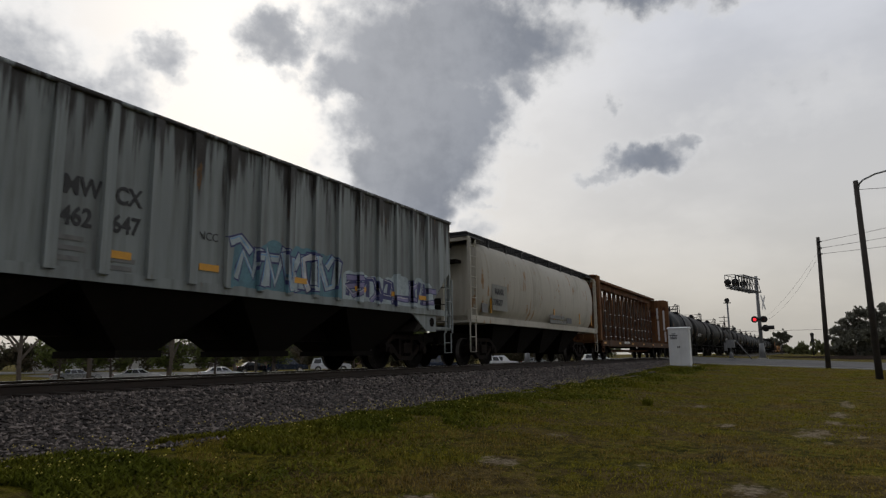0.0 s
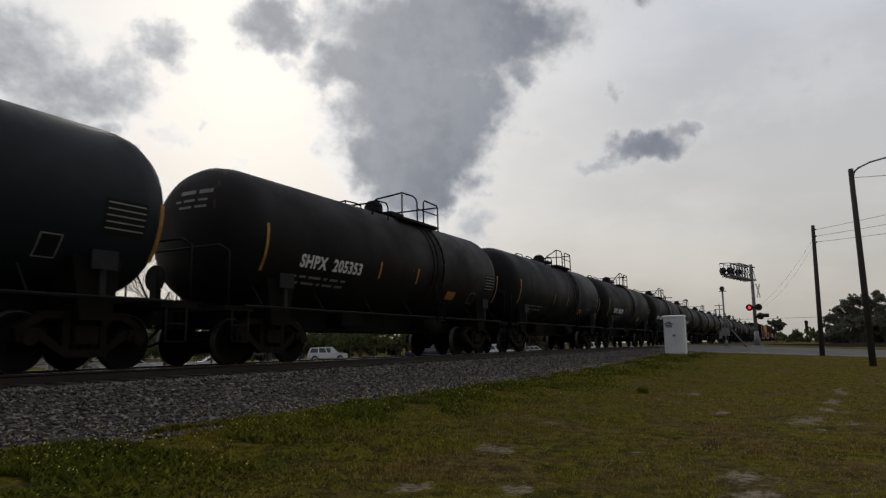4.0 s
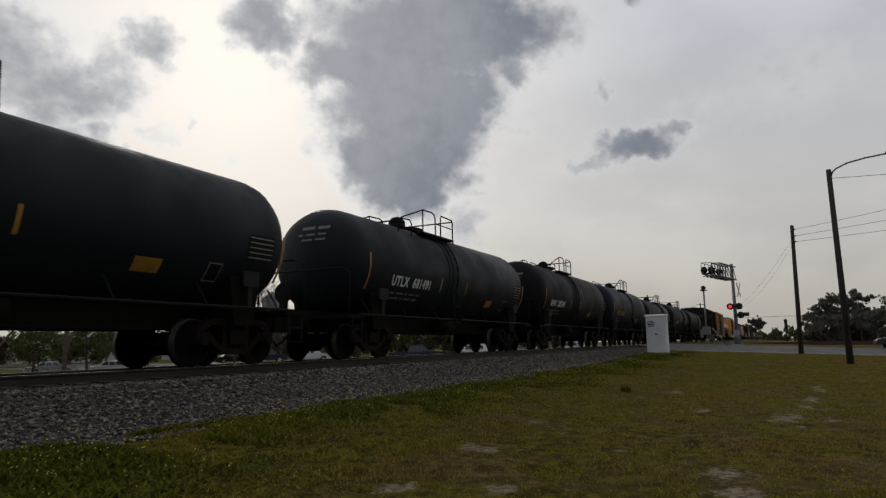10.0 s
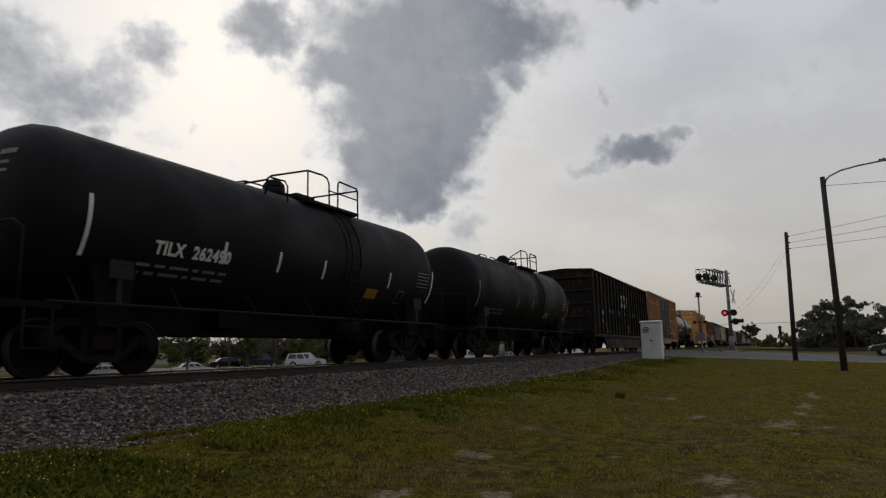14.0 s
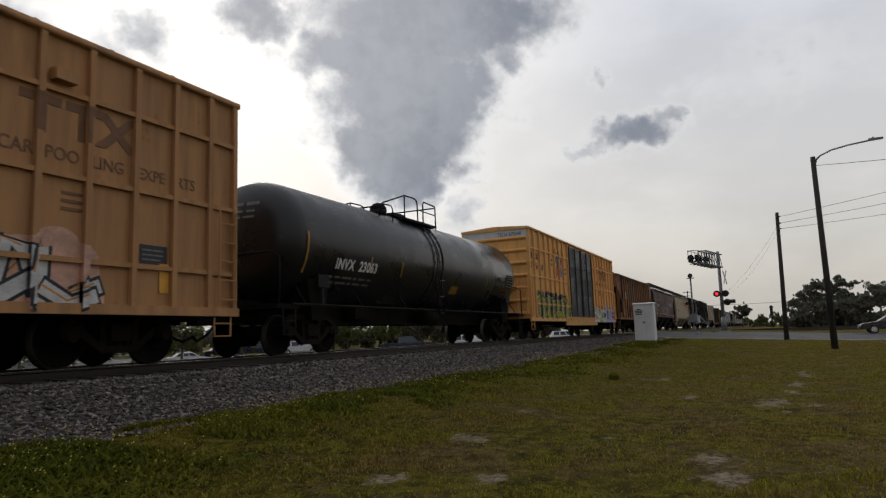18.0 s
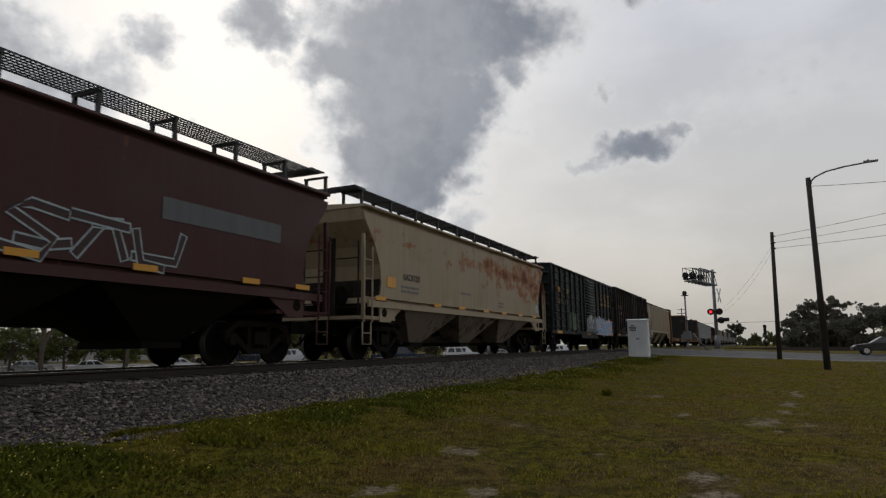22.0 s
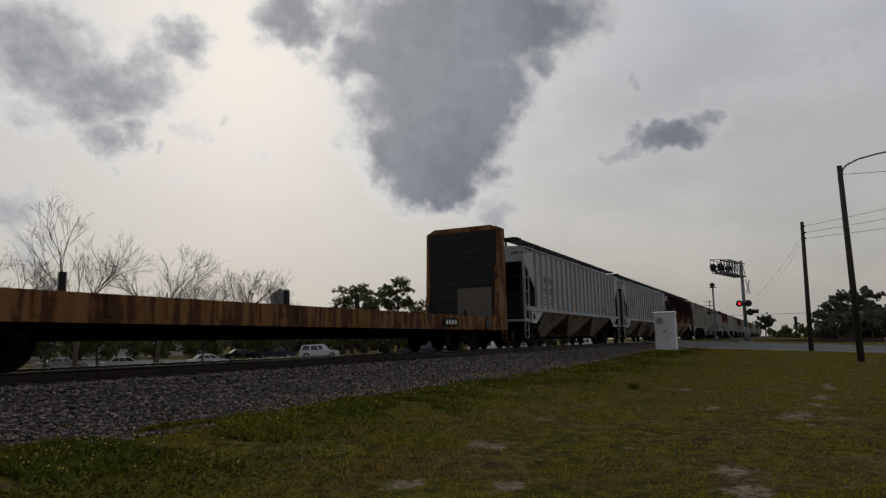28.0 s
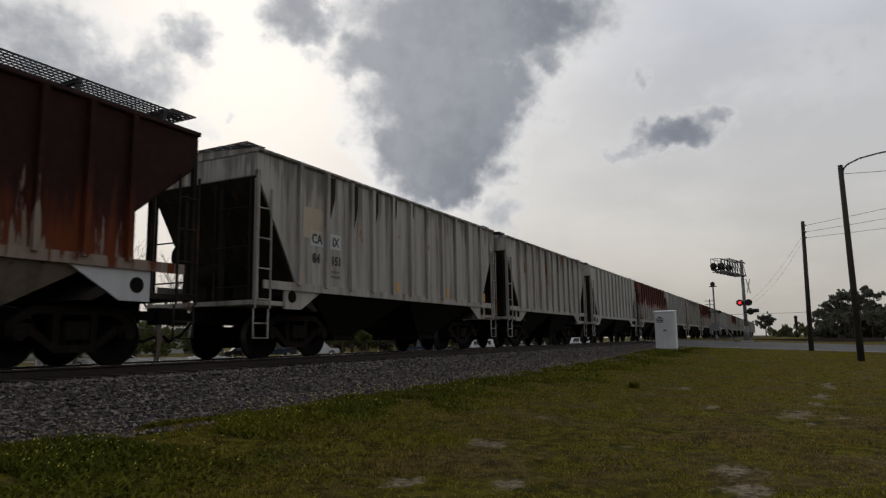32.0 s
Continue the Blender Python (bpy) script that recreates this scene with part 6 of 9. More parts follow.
def bulkhead_flat(L, mat, label, zt=4.65, deck=1.12):
    car = thing("bulkhead_flatcar", label, "freight car", "cars of the freight train")
    bm = bmesh.new()
    box(bm, 0.1, L - 0.1, -1.42, 1.42, deck - 0.10, deck)
    part("deck", bm, M["dark_wood"], car, "weathered dark plank deck")
    for s in (-1, 1):
        bm = bmesh.new()
        y0, y1 = sorted((1.43 * s, 1.52 * s))
        box(bm, 0.0, L, y0, y1, deck - 0.42, deck + 0.03)
        for i in range(18):
            x = 0.8 + (L - 1.6) * i / 17
            box(bm, x - 0.05, x + 0.05, min(1.52 * s, 1.56 * s), max(1.52 * s, 1.56 * s), deck - 0.32, deck + 0.02)
        part("side_sill", bm, mat, car)
    rnd = random.Random(round(L * 10))
    for x in (3.4, 8.3, 10.9, 14.6, 17.1):
        slab("stake", car, M["dark_wood"], x, x + 0.09, -1.50, -1.42, deck + 0.03, deck + rnd.uniform(0.2, 0.42))
    slab("center_sill", car, M["under"], 0.3, L - 0.3, -0.35, 0.35, 0.45, deck - 0.1)
    slab("floor_beam", car, M["under"], 2.6, L - 2.6, -1.2, 1.2, 0.62, deck - 0.1)
    for x0, sgn in ((0.0, 1), (L, -1)):
        q = sorted((x0, x0 + 0.62 * sgn))
        wall = thing_part_bulkhead(car, mat, q[0], q[1], deck, zt, sgn, None)
        inner = q[1] if sgn > 0 else q[0]
        a, b = sorted((inner + 0.004 * sgn, inner + 0.06 * sgn))
        for j in range(11):
            z = deck + 0.05 + j * 0.30
            slab("lining_board", car, M["dark_wood"], a, b, -1.42, 1.42, z, z + 0.285)
        for s in (-1, 1):
            y0, y1 = sorted((1.36 * s, 1.53 * s))
            bm = bmesh.new()
            prism(bm, sorted_poly([(x0 + 0.05 * sgn, deck - 0.4), (x0 + 0.95 * sgn, deck - 0.4), (x0 + 0.72 * sgn, deck + 1.0), (x0 + 0.62 * sgn, zt - 0.16), (x0 + 0.15 * sgn, zt - 0.16), (x0 + 0.05 * sgn, deck + 0.4)]), y0, y1)
            part("bulkhead_side", bm, mat, car)
        coupler(car, x0 + 0.1 * sgn, -sgn)
        ladder(car, mat, min(x0 + 0.04 * sgn, x0 + 0.04 * sgn), -1.25, deck, zt - 0.4, along="y", rungs=9)
        q = sorted((x0 + 0.05 * sgn, x0 + 0.47 * sgn))
        step(car, mat, q[0], -1.5, 0.4, 0.8)
    add_trucks(car, (2.2, L - 2.2))
    return car

# ---------------------------------------------------------------- ground, track, road
def road_edge_z(y):
    return max(-0.95, min(-0.30, -0.87 + 0.041 * (y + 3.7)))


def ground_z(x, y):
    z = -1.05 + 0.30 * smooth(1.5, 7.2, y)
    if y > 14:
        z = -0.75 - 0.70 * smooth(14, 26, y)
    if y > 30:
        z -= 0.55 * smooth(30, 50, y) * (1 - smooth(54, 64, x)) * (1 - smooth(75, 100, y))
    k = smooth(28, 52, x) * (1 - smooth(14, 30, y)) * (1 - smooth(25, 60, -y))
    z += (road_edge_z(min(y, 14)) - z) * k
    if x > 52 and -60 < y < 30:
        z += (0.32 * smooth(52, 66, x) * (1 - smooth(9, 30, y)) * smooth(-30, 0, y)) * (1 - smooth(80, 140, x))
    return z


def lumps(x, y):
    return 0.035 * noise.noise(Vector((x * 0.55, y * 0.55, 3.0))) + 0.015 * noise.noise(Vector((x * 2.1, y * 2.1, 9.0)))


def axis(spans):
    out = []
    for a, b, s in spans:
        n = max(1, round((b - a) / s))
        out += [a + (b - a) * i / n for i in range(n)]
    return out + [spans[-1][1]]


def make_ground():
    xs = axis([(-2600, -200, 400), (-200, -20, 30), (-20, 2, 2), (2, 30, 0.4), (30, 75, 1.0), (75, 150, 4), (150, 400, 40), (400, 3200, 400)])
    ys = axis([(-2600, -200, 400), (-200, -20, 30), (-20, -8, 2), (-8, 8, 0.4), (8, 30, 1.5), (30, 110, 4), (110, 130, 10), (130, 400, 45), (400, 3200, 400)])
    verts = [(x, y, ground_z(x, y) + (lumps(x, y) if 1 < x < 60 and -10 < y < 7.4 else 0)) for y in ys for x in xs]
    w = len(xs)
    faces = [(j * w + i, j * w + i + 1, (j + 1) * w + i + 1, (j + 1) * w + i) for j in range(len(ys) - 1) for i in range(w - 1)]
    me = bpy.data.meshes.new("ground")
    me.from_pydata(verts, [], faces)
    me.polygons.foreach_set("use_smooth", [True] * len(faces))
    me.materials.append(M["ground"])
    return tagged(new("ground", me), "patchy grass lot with bare sandy worn spots", "ground", kind="structure")


make_ground()


def strip(name, rings, mat, label, category):
    """A long body: the same ring of (y, z) at each x."""
    bm = bmesh.new()
    hull_x(bm, rings)
    for f in bm.faces:
        f.smooth = False
    return tagged(new(name, mesh_of(bm, name, mat)), label, category, kind="structure")


def bed_ring(x):
    zt, k = -0.20, smooth(34, 50, x)
    foot = -0.86 + 0.36 * k
    wob = 0.12 * noise.noise(Vector((x * 0.4, 0, 0)))
    return [(YC - 3.55 + wob + 0.5 * k, foot), (YC - 2.9 + 0.5 * wob + 0.4 * k, foot + 0.22), (YC - 1.85, zt), (YC + 1.85, zt), (YC + 3.6, -1.0), (YC + 3.6, -1.4), (YC - 3.55, -1.4)]


strip("ballast_bed", [(x, bed_ring(x)) for x in axis([(-300, -10, 30), (-10, 60, 0.5), (60, 900, 30)])], M["ballast"], "raised bed of grey crushed stone under the track", "ballast")


def make_rail(y):
    ring = [(y - 0.07, -0.17), (y + 0.07, -0.17), (y + 0.065, -0.155), (y + 0.012, -0.135), (y + 0.01, -0.045), (y + 0.037, -0.03), (y + 0.037, -0.002), (y - 0.037, -0.002), (y - 0.037, -0.03), (y - 0.01, -0.045), (y - 0.012, -0.135), (y - 0.065, -0.155)]
    bm = bmesh.new()
    hull_x(bm, [(-300, ring), (900, ring)])
    for f in bm.faces:
        f.smooth = False
    rail = tagged(new("rail", mesh_of(bm, "rail", M["rail"])), "rusty steel rail with a bright worn head", "rail", "rails of the track", "structure")
    slab("rail_head", rail, M["rail_top"], -300, 900, y - 0.03, y + 0.03, -0.0019, 0.0)


make_rail(YC - 0.75), make_rail(YC + 0.75)


def make_ties():
    bm = bmesh.new()
    box(bm, -0.115, 0.115, -1.3, 1.3, -0.10, 0.0)
    me = mesh_of(bm, "tie", M["tie"])
    track = tagged(new("track_ties"), "dark weathered wooden ties half buried in stone", "railway ties", kind="structure")
    rnd = random.Random(8)
    for i in range(150):
        shared("tie", me, track, -6 + i * 0.53, YC + rnd.uniform(-0.03, 0.03), -0.145, 0, 0, rnd.uniform(-1.2, 1.2))


def scatter_mesh(name, mat, verts, faces, label, category):
    me = bpy.data.meshes.new(name)
    me.from_pydata(verts, [], faces)
    me.materials.append(mat)
    return tagged(new(name, me), label, category, kind="stuff")


def make_stones():
    rnd = random.Random(4)
    verts, faces = [], []
    shape = [(1, 0, 0), (-1, 0, 0), (0, 1, 0), (0, -1, 0), (0, 0, 1), (0, 0, -1)]
    tri = [(0, 2, 4), (2, 1, 4), (1, 3, 4), (3, 0, 4), (2, 0, 5), (1, 2, 5), (3, 1, 5), (0, 3, 5)]
    for i in range(44000):
        x = 2.0 + 50 * rnd.random() ** 1.7
        ring = bed_ring(x)
        y = YC - 3.75 + 2.75 * rnd.random()
        if rnd.random() < 0.03:
            y -= rnd.random() * 0.7
        k = [(ring[j][0], ring[j][1]) for j in range(4)]
        z = ground_z(x, y)
        for (ya, za), (yb, zb) in zip(k, k[1:]):
            if ya <= y <= yb:
                z = za + (zb - za) * (y - ya) / max(0.01, yb - ya)
        r = rnd.uniform(0.018, 0.042)
        c, s = math.cos(rnd.random() * 6.3), math.sin(rnd.random() * 6.3)
        b = len(verts)
        sx, sy, sz = rnd.uniform(0.8, 1.4) * r, rnd.uniform(0.7, 1.1) * r, rnd.uniform(0.5, 0.9) * r
        for px, py, pz in shape:
            j = [rnd.uniform(-0.35, 0.35) for _ in range(3)]
            qx, qy, qz = (px + j[0]) * sx, (py + j[1]) * sy, (pz + j[2]) * sz
            verts.append((x + qx * c - qy * s, y + qx * s + qy * c, z + 0.3 * r + qz))
        faces += [(b + p, b + q, b + t) for p, q, t in tri]
    scatter_mesh("ballast_stones", M["stone"], verts, faces, "loose grey crushed stone on the track's shoulder", "gravel")


def make_grass():
    rnd = random.Random(6)
    bank, lawn, blossom = ([], []), ([], []), ([], [])

    def blade(store, x, y, z, h, w, lean):
        a = rnd.random() * 6.3
        dx, dy = math.cos(a) * w, math.sin(a) * w
        lx, ly = math.cos(a + 1.4) * lean, math.sin(a + 1.4) * lean
        v, f = store
        b = len(v)
        v += [(x - dx, y - dy, z), (x + dx, y + dy, z), (x + dx * 0.6 + lx * 0.4, y + dy * 0.6 + ly * 0.4, z + h * 0.6), (x - dx * 0.6 + lx * 0.4, y - dy * 0.6 + ly * 0.4, z + h * 0.6), (x + lx, y + ly, z + h)]
        f += [(b, b + 1, b + 2, b + 3), (b + 3, b + 2, b + 4)]

    for i in range(230000):
        x = 3.0 + 47 * rnd.random() ** 2.1
        y = -7 + 14.2 * rnd.random()
        if y > 0.45 * x * 2.6 or y < -0.12 * x - 0.6:
            continue
        n1 = noise.noise(Vector((x * 0.9, y * 0.9, 1.0)))
        if n1 < -0.15 and rnd.random() < 0.6:
            continue
        if any(((x - bx) / rx) ** 2 + ((y - by) / ry) ** 2 < 0.9 for bx, by, rx, ry in BARE):
            continue
        h = rnd.uniform(0.010, 0.036) * (1 + 1.6 * max(0, n1))
        blade(lawn, x, y, ground_z(x, y) + lumps(x, y) - 0.004, h, rnd.uniform(0.004, 0.010) * (1 + x * 0.03), rnd.uniform(0.0, 0.05))
    for i in range(110000):
        x = 2.5 + 42 * rnd.random() ** 1.6
        edge = YC - 3.35 + 0.3 * noise.noise(Vector((x * 0.7, 5, 0))) + 0.35 * smooth(20, 44, x)
        y = edge - abs(rnd.gauss(0, 1.0)) * (1.15 + 0.9 * noise.noise(Vector((x * 0.3, 1, 7))))
        if y < 1.0 or noise.noise(Vector((x * 0.8, y * 0.8, 11.0))) < -0.22:
            continue
        k = smooth(3.2, 6.6, y)
        z = ground_z(x, y) + lumps(x, y)
        clump = 0.6 + 0.8 * max(0, noise.noise(Vector((x * 1.7, y * 1.7, 4.0))))
        blade(bank, x, y, z, rnd.uniform(0.02, 0.115) * (0.35 + 0.75 * k) * clump, rnd.uniform(0.008, 0.020) * (1 + x * 0.02), rnd.uniform(0.02, 0.13))
        if rnd.random() < 0.016 * k + 0.002:
            v, f = blossom
            h = rnd.uniform(0.10, 0.22) * (0.4 + 0.7 * k)
            b = len(v)
            r = rnd.uniform(0.008, 0.014)
            v += [(x - r, y, z + h), (x, y - r, z + h + r * 0.6), (x + r, y, z + h), (x, y + r, z + h + r * 0.6), (x, y, z + h + r * 1.4)]
            f += [(b, b + 1, b + 4), (b + 1, b + 2, b + 4), (b + 2, b + 3, b + 4), (b + 3, b, b + 4)]
    # a taller weed clump and others like it
    for wx, wy, r, hh in ((17.4, 3.55, 0.12, 0.2), (41.5, 5.4, 0.35, 0.35), (38.0, 6.0, 0.5, 0.3), (29, 5.6, 0.4, 0.25), (24, 5.2, 0.4, 0.22), (46.5, 5.2, 0.7, 0.25)):
        for i in range(160):
            a, q = rnd.random() * 6.3, r * rnd.random() ** 0.5
            x, y = wx + q * math.cos(a), wy + q * math.sin(a)
            blade(bank, x, y, ground_z(x, y), hh * rnd.uniform(0.4, 1.0), 0.02, rnd.uniform(0, 0.12))
    scatter_mesh("short_grass", M["grass"], *lawn, "thin short yellow-green grass on the lot", "grass")
    scatter_mesh("bank_weeds", M["weeds"], *bank, "longer green weeds along the foot of the stone bed", "weeds")
    scatter_mesh("small_flowers", M["flower"], *blossom, "tiny yellow flowers among the weeds", "flowers")


def make_road():
    xs, ys = axis([(52, 66, 1.0)]), axis([(-120, -20, 10), (-20, 30, 0.5), (30, 140, 10)])
    bm = bmesh.new()
    grid = []
    for y in ys:
        row = []
        for x in xs:
            z = ground_z(x, y) + 0.02
            z += (0.004 - z) * smooth(YC - 3.6, YC - 1.0, y) * (1 - smooth(YC + 1.0, YC + 4.0, y))
            row.append(bm.verts.new((x, y, z)))
        grid.append(row)
    for a, b in zip(grid, grid[1:]):
        for i in range(len(xs) - 1):
            ya, yb = a[i].co.y, b[i].co.y
            if ya < YC + 0.84 and yb > YC - 0.84:
                continue
            bm.faces.new((a[i], a[i + 1], b[i + 1], b[i]))
    geo = bmesh.ops.extrude_face_region(bm, geom=bm.faces[:])
    for v in geo["geom"]:
        if isinstance(v, bmesh.types.BMVert):
            v.co.z -= 0.12
    tagged(new("road", mesh_of(bm, "road", M["road"])), "worn grey asphalt road over the crossing", "road", kind="structure")
    slab_ob = slab("crossing_panel", None, M["concrete"], 52, 66, YC - 0.66, YC + 0.66, -0.15, -0.012)
    tagged(slab_ob, "concrete panels between the rails at the crossing", "crossing", kind="structure")
    bm = bmesh.new()
    yy = axis([(-60, 6.5, 2.0)])
    for a, b in zip(yy, yy[1:]):
        za, zb = ground_z(51.7, a), ground_z(51.7, b)
        v = [bm.verts.new(p) for p in ((51.5, a, za - 0.1), (52.0, a, za - 0.1), (52.0, a, za + 0.05), (51.5, a, za + 0.05), (51.5, b, zb - 0.1), (52.0, b, zb - 0.1), (52.0, b, zb + 0.05), (51.5, b, zb + 0.05))]
        for f in ((3, 2, 6, 7), (0, 3, 7, 4), (1, 5, 6, 2), (0, 1, 2, 3), (4, 7, 6, 5)):
            bm.faces.new([v[k] for k in f])
    tagged(new("kerb", mesh_of(bm, "kerb", M["concrete"])), "low pale concrete edge along the road", "kerb", kind="structure")


make_road()


# ---------------------------------------------------------------- crossing equipment
def relay_cabinet():
    x, y = 45.0, 6.9
    z = ground_z(x, y)
    cab = thing("relay_cabinet", "white steel crossing relay cabinet with two doors on a slab", "cabinet")
    cab.location = (x, y, z)
    slab("base", cab, M["concrete"], -0.75, 0.85, -0.95, 1.0, -0.3, 0.06)
    bm = bmesh.new()
    box(bm, -0.45, 0.45, -0.62, 0.62, 0.06, 2.38)
    bmesh.ops.bevel(bm, geom=bm.edges[:], offset=0.02, segments=1, affect="EDGES")
    body = part("body", bm, M["white_box"], cab)
    bm = bmesh.new()
    prism(bm, [(-0.50, 2.38), (0.50, 2.38), (0.50, 2.43), (0, 2.50), (-0.50, 2.43)], -0.68, 0.68)
    part("roof", bm, M["white_box"], cab)
    for s, name in ((-1, "door"),):
        door = slab("door", cab, M["white_box"], -0.40, 0.40, -0.645, -0.62, 0.16, 2.28)
        bm = bmesh.new()
        tube(bm, (0.28, -0.70, 1.2), (0.28, -0.64, 1.2), 0.03, 8)
        box(bm, 0.26, 0.30, -0.71, -0.69, 1.05, 1.3)
        part("handle", bm, M["dark_metal"], door)
    for i in (0, 1):
        d = slab("door", cab, M["white_box"], -0.47, -0.452, -0.56 + 0.57 * i, -0.02 + 0.57 * i, 0.16, 2.28)
        slab("latch", d, M["dark_metal"], -0.50, -0.47, -0.08 + 0.10 * i, -0.02 + 0.10 * i, 1.15, 1.27)
    bm = bmesh.new()
    for j, ws in enumerate(((0.26,), (0.5,), (0.44,), (0.42,))):
        for w in ws:
            box(bm, -0.476, -0.471, 0.30 - w / 2 - 0.02, 0.30 + w / 2 - 0.02, 2.02 - j * 0.10, 2.08 - j * 0.10)
    part("notice", bm, M["black_ink"], cab, "black stencilled notice too small to read")


def pole(bm, base, top, r0, r1, seg=12):
    tube(bm, base, top, r0, seg, r1)


def utility_poles():
    x, y = 51.2, -1.42
    z = ground_z(x, y)
    p = thing("utility_pole", "tall weathered wooden pole carrying cables", "utility pole")
    bm = bmesh.new()
    pole(bm, (x, y, z - 0.3), (x + 0.1, y - 0.18, 8.03), 0.17, 0.115)
    part("pole", bm, M["pole_wood"], p)
    for zz in (7.7, 7.25, 6.85):
        bm = bmesh.new()
        tube(bm, (x - 0.1, y - 0.36, zz), (x - 0.1, y - 0.1, zz), 0.05, 8)
        part("insulator", bm, M["dark_metal"], p)
    lamp = thing("street_lamp", "tall wooden street lamp pole with a curved steel arm", "street lamp")
    lx, ly = 37.0, -3.05
    lz = ground_z(lx, ly)
    bm = bmesh.new()
    pole(bm, (lx, ly, lz - 0.3), (lx + 0.05, ly + 0.06, 8.5), 0.16, 0.115)
    part("pole", bm, M["pole_wood"], lamp)
    bm = bmesh.new()
    pipe(bm, [(lx, ly + 0.0, 8.25), (lx, ly - 0.25, 8.50), (lx, ly - 0.75, 8.72), (lx, ly - 1.5, 8.86), (lx, ly - 2.4, 8.95)], 0.04, 8)
    pipe(bm, [(lx, ly, 7.95), (lx, ly - 0.12, 8.42)], 0.02)
    arm = part("arm", bm, M["galv"], lamp)
    bm = bmesh.new()
    hull_x(bm, [(lx - 0.09, [(ly - 2.35, 8.93), (ly - 2.95, 8.95), (ly - 2.95, 9.03), (ly - 2.35, 9.04)]), (lx + 0.09, [(ly - 2.35, 8.93), (ly - 2.95, 8.95), (ly - 2.95, 9.03), (ly - 2.35, 9.04)])])
    tube(bm, (lx, ly - 2.55, 9.03), (lx, ly - 2.55, 9.10), 0.04, 8)
    part("lamp_head", bm, M["galv"], lamp)

    def cable(name, a, b, sag, n=14, r=0.012):
        bm = bmesh.new()
        pts = []
        for i in range(n + 1):
            k = i / n
            q = Vector(a).lerp(Vector(b), k)
            q.z -= sag * 4 * k * (1 - k)
            pts.append(q)
        pipe(bm, pts, r, 5)
        tagged(new(name, mesh_of(bm, name, M["wire"])), "thin black overhead cable", "cable", "overhead cables")

    top = Vector((51.1, -1.75, 0))
    for zz, far in ((7.7, (20, -30, 9.2)), (7.25, (22, -30, 8.0)), (6.85, (24, -34, 6.9))):
        cable("overhead_cable", (51.1, -1.75, zz), far, 0.5)
    cable("overhead_cable", (51.1, -1.7, 7.3), (66.0, 2.9, 3.2), 0.45, r=0.006)
    cable("overhead_cable", (51.1, -1.7, 7.0), (66.0, 3.1, 2.9), 0.8, r=0.005)
    cable("overhead_cable", (37.0, -3.0, 8.05), (30, -20, 7.2), 0.4)
    cable("overhead_cable", (150, 22, 4.8), (150, -60, 7.6), 1.2, r=0.03)
    # the small poles beyond the track
    for px, py, h in ((150, 38.5, 11.8), (205, 32.0, 12.4), (125, 20.5, 9.6), (190, 17.5, 11.0)):
        q = thing("utility_pole", "distant wooden utility pole with a cross arm", "utility pole")
        bm = bmesh.new()
        pole(bm, (px, py, -2.0), (px, py, h - 1), 0.16, 0.11, 8)
        part("pole", bm, M["pole_wood"], q)
        for k in (0, 1):
            slab("cross_arm", q, M["pole_wood"], px - 0.06, px + 0.06, py - 1.2, py + 1.2, h - 1.5 - 1.0 * k, h - 1.36 - 1.0 * k)


def flasher(parent, x, y, z, lit):
    """A round black target with a hooded red lens that looks along -x."""
    bm = bmesh.new()
    tube(bm, (x, y, z), (x + 0.03, y, z), 0.30, 24)
    tube(bm, (x + 0.03, y, z), (x + 0.22, y, z), 0.16, 16, 0.12)
    target = part("target", bm, M["signal_black"], parent, "round black signal backplate")
    bm = bmesh.new()
    tube(bm, (x - 0.025, y, z), (x - 0.002, y, z), 0.14, 20)
    part("lens", bm, M["red_on"] if lit else M["red_off"], target, "glowing red lens" if lit else "unlit dark red lens")
    bm = bmesh.new()
    n = 10
    for i in range(n):
        a, b = math.pi * (0.0 + i / n), math.pi * (0.0 + (i + 1) / n)
        v = [bm.verts.new(q) for q in ((x - 0.25, y + 0.17 * math.cos(a), z + 0.17 * math.sin(a)), (x - 0.25, y + 0.17 * math.cos(b), z + 0.17 * math.sin(b)), (x, y + 0.17 * math.cos(b), z + 0.17 * math.sin(b)), (x, y + 0.17 * math.cos(a), z + 0.17 * math.sin(a)))]
        bm.faces.new(v)
    part("hood", bm, M["signal_black"], target)


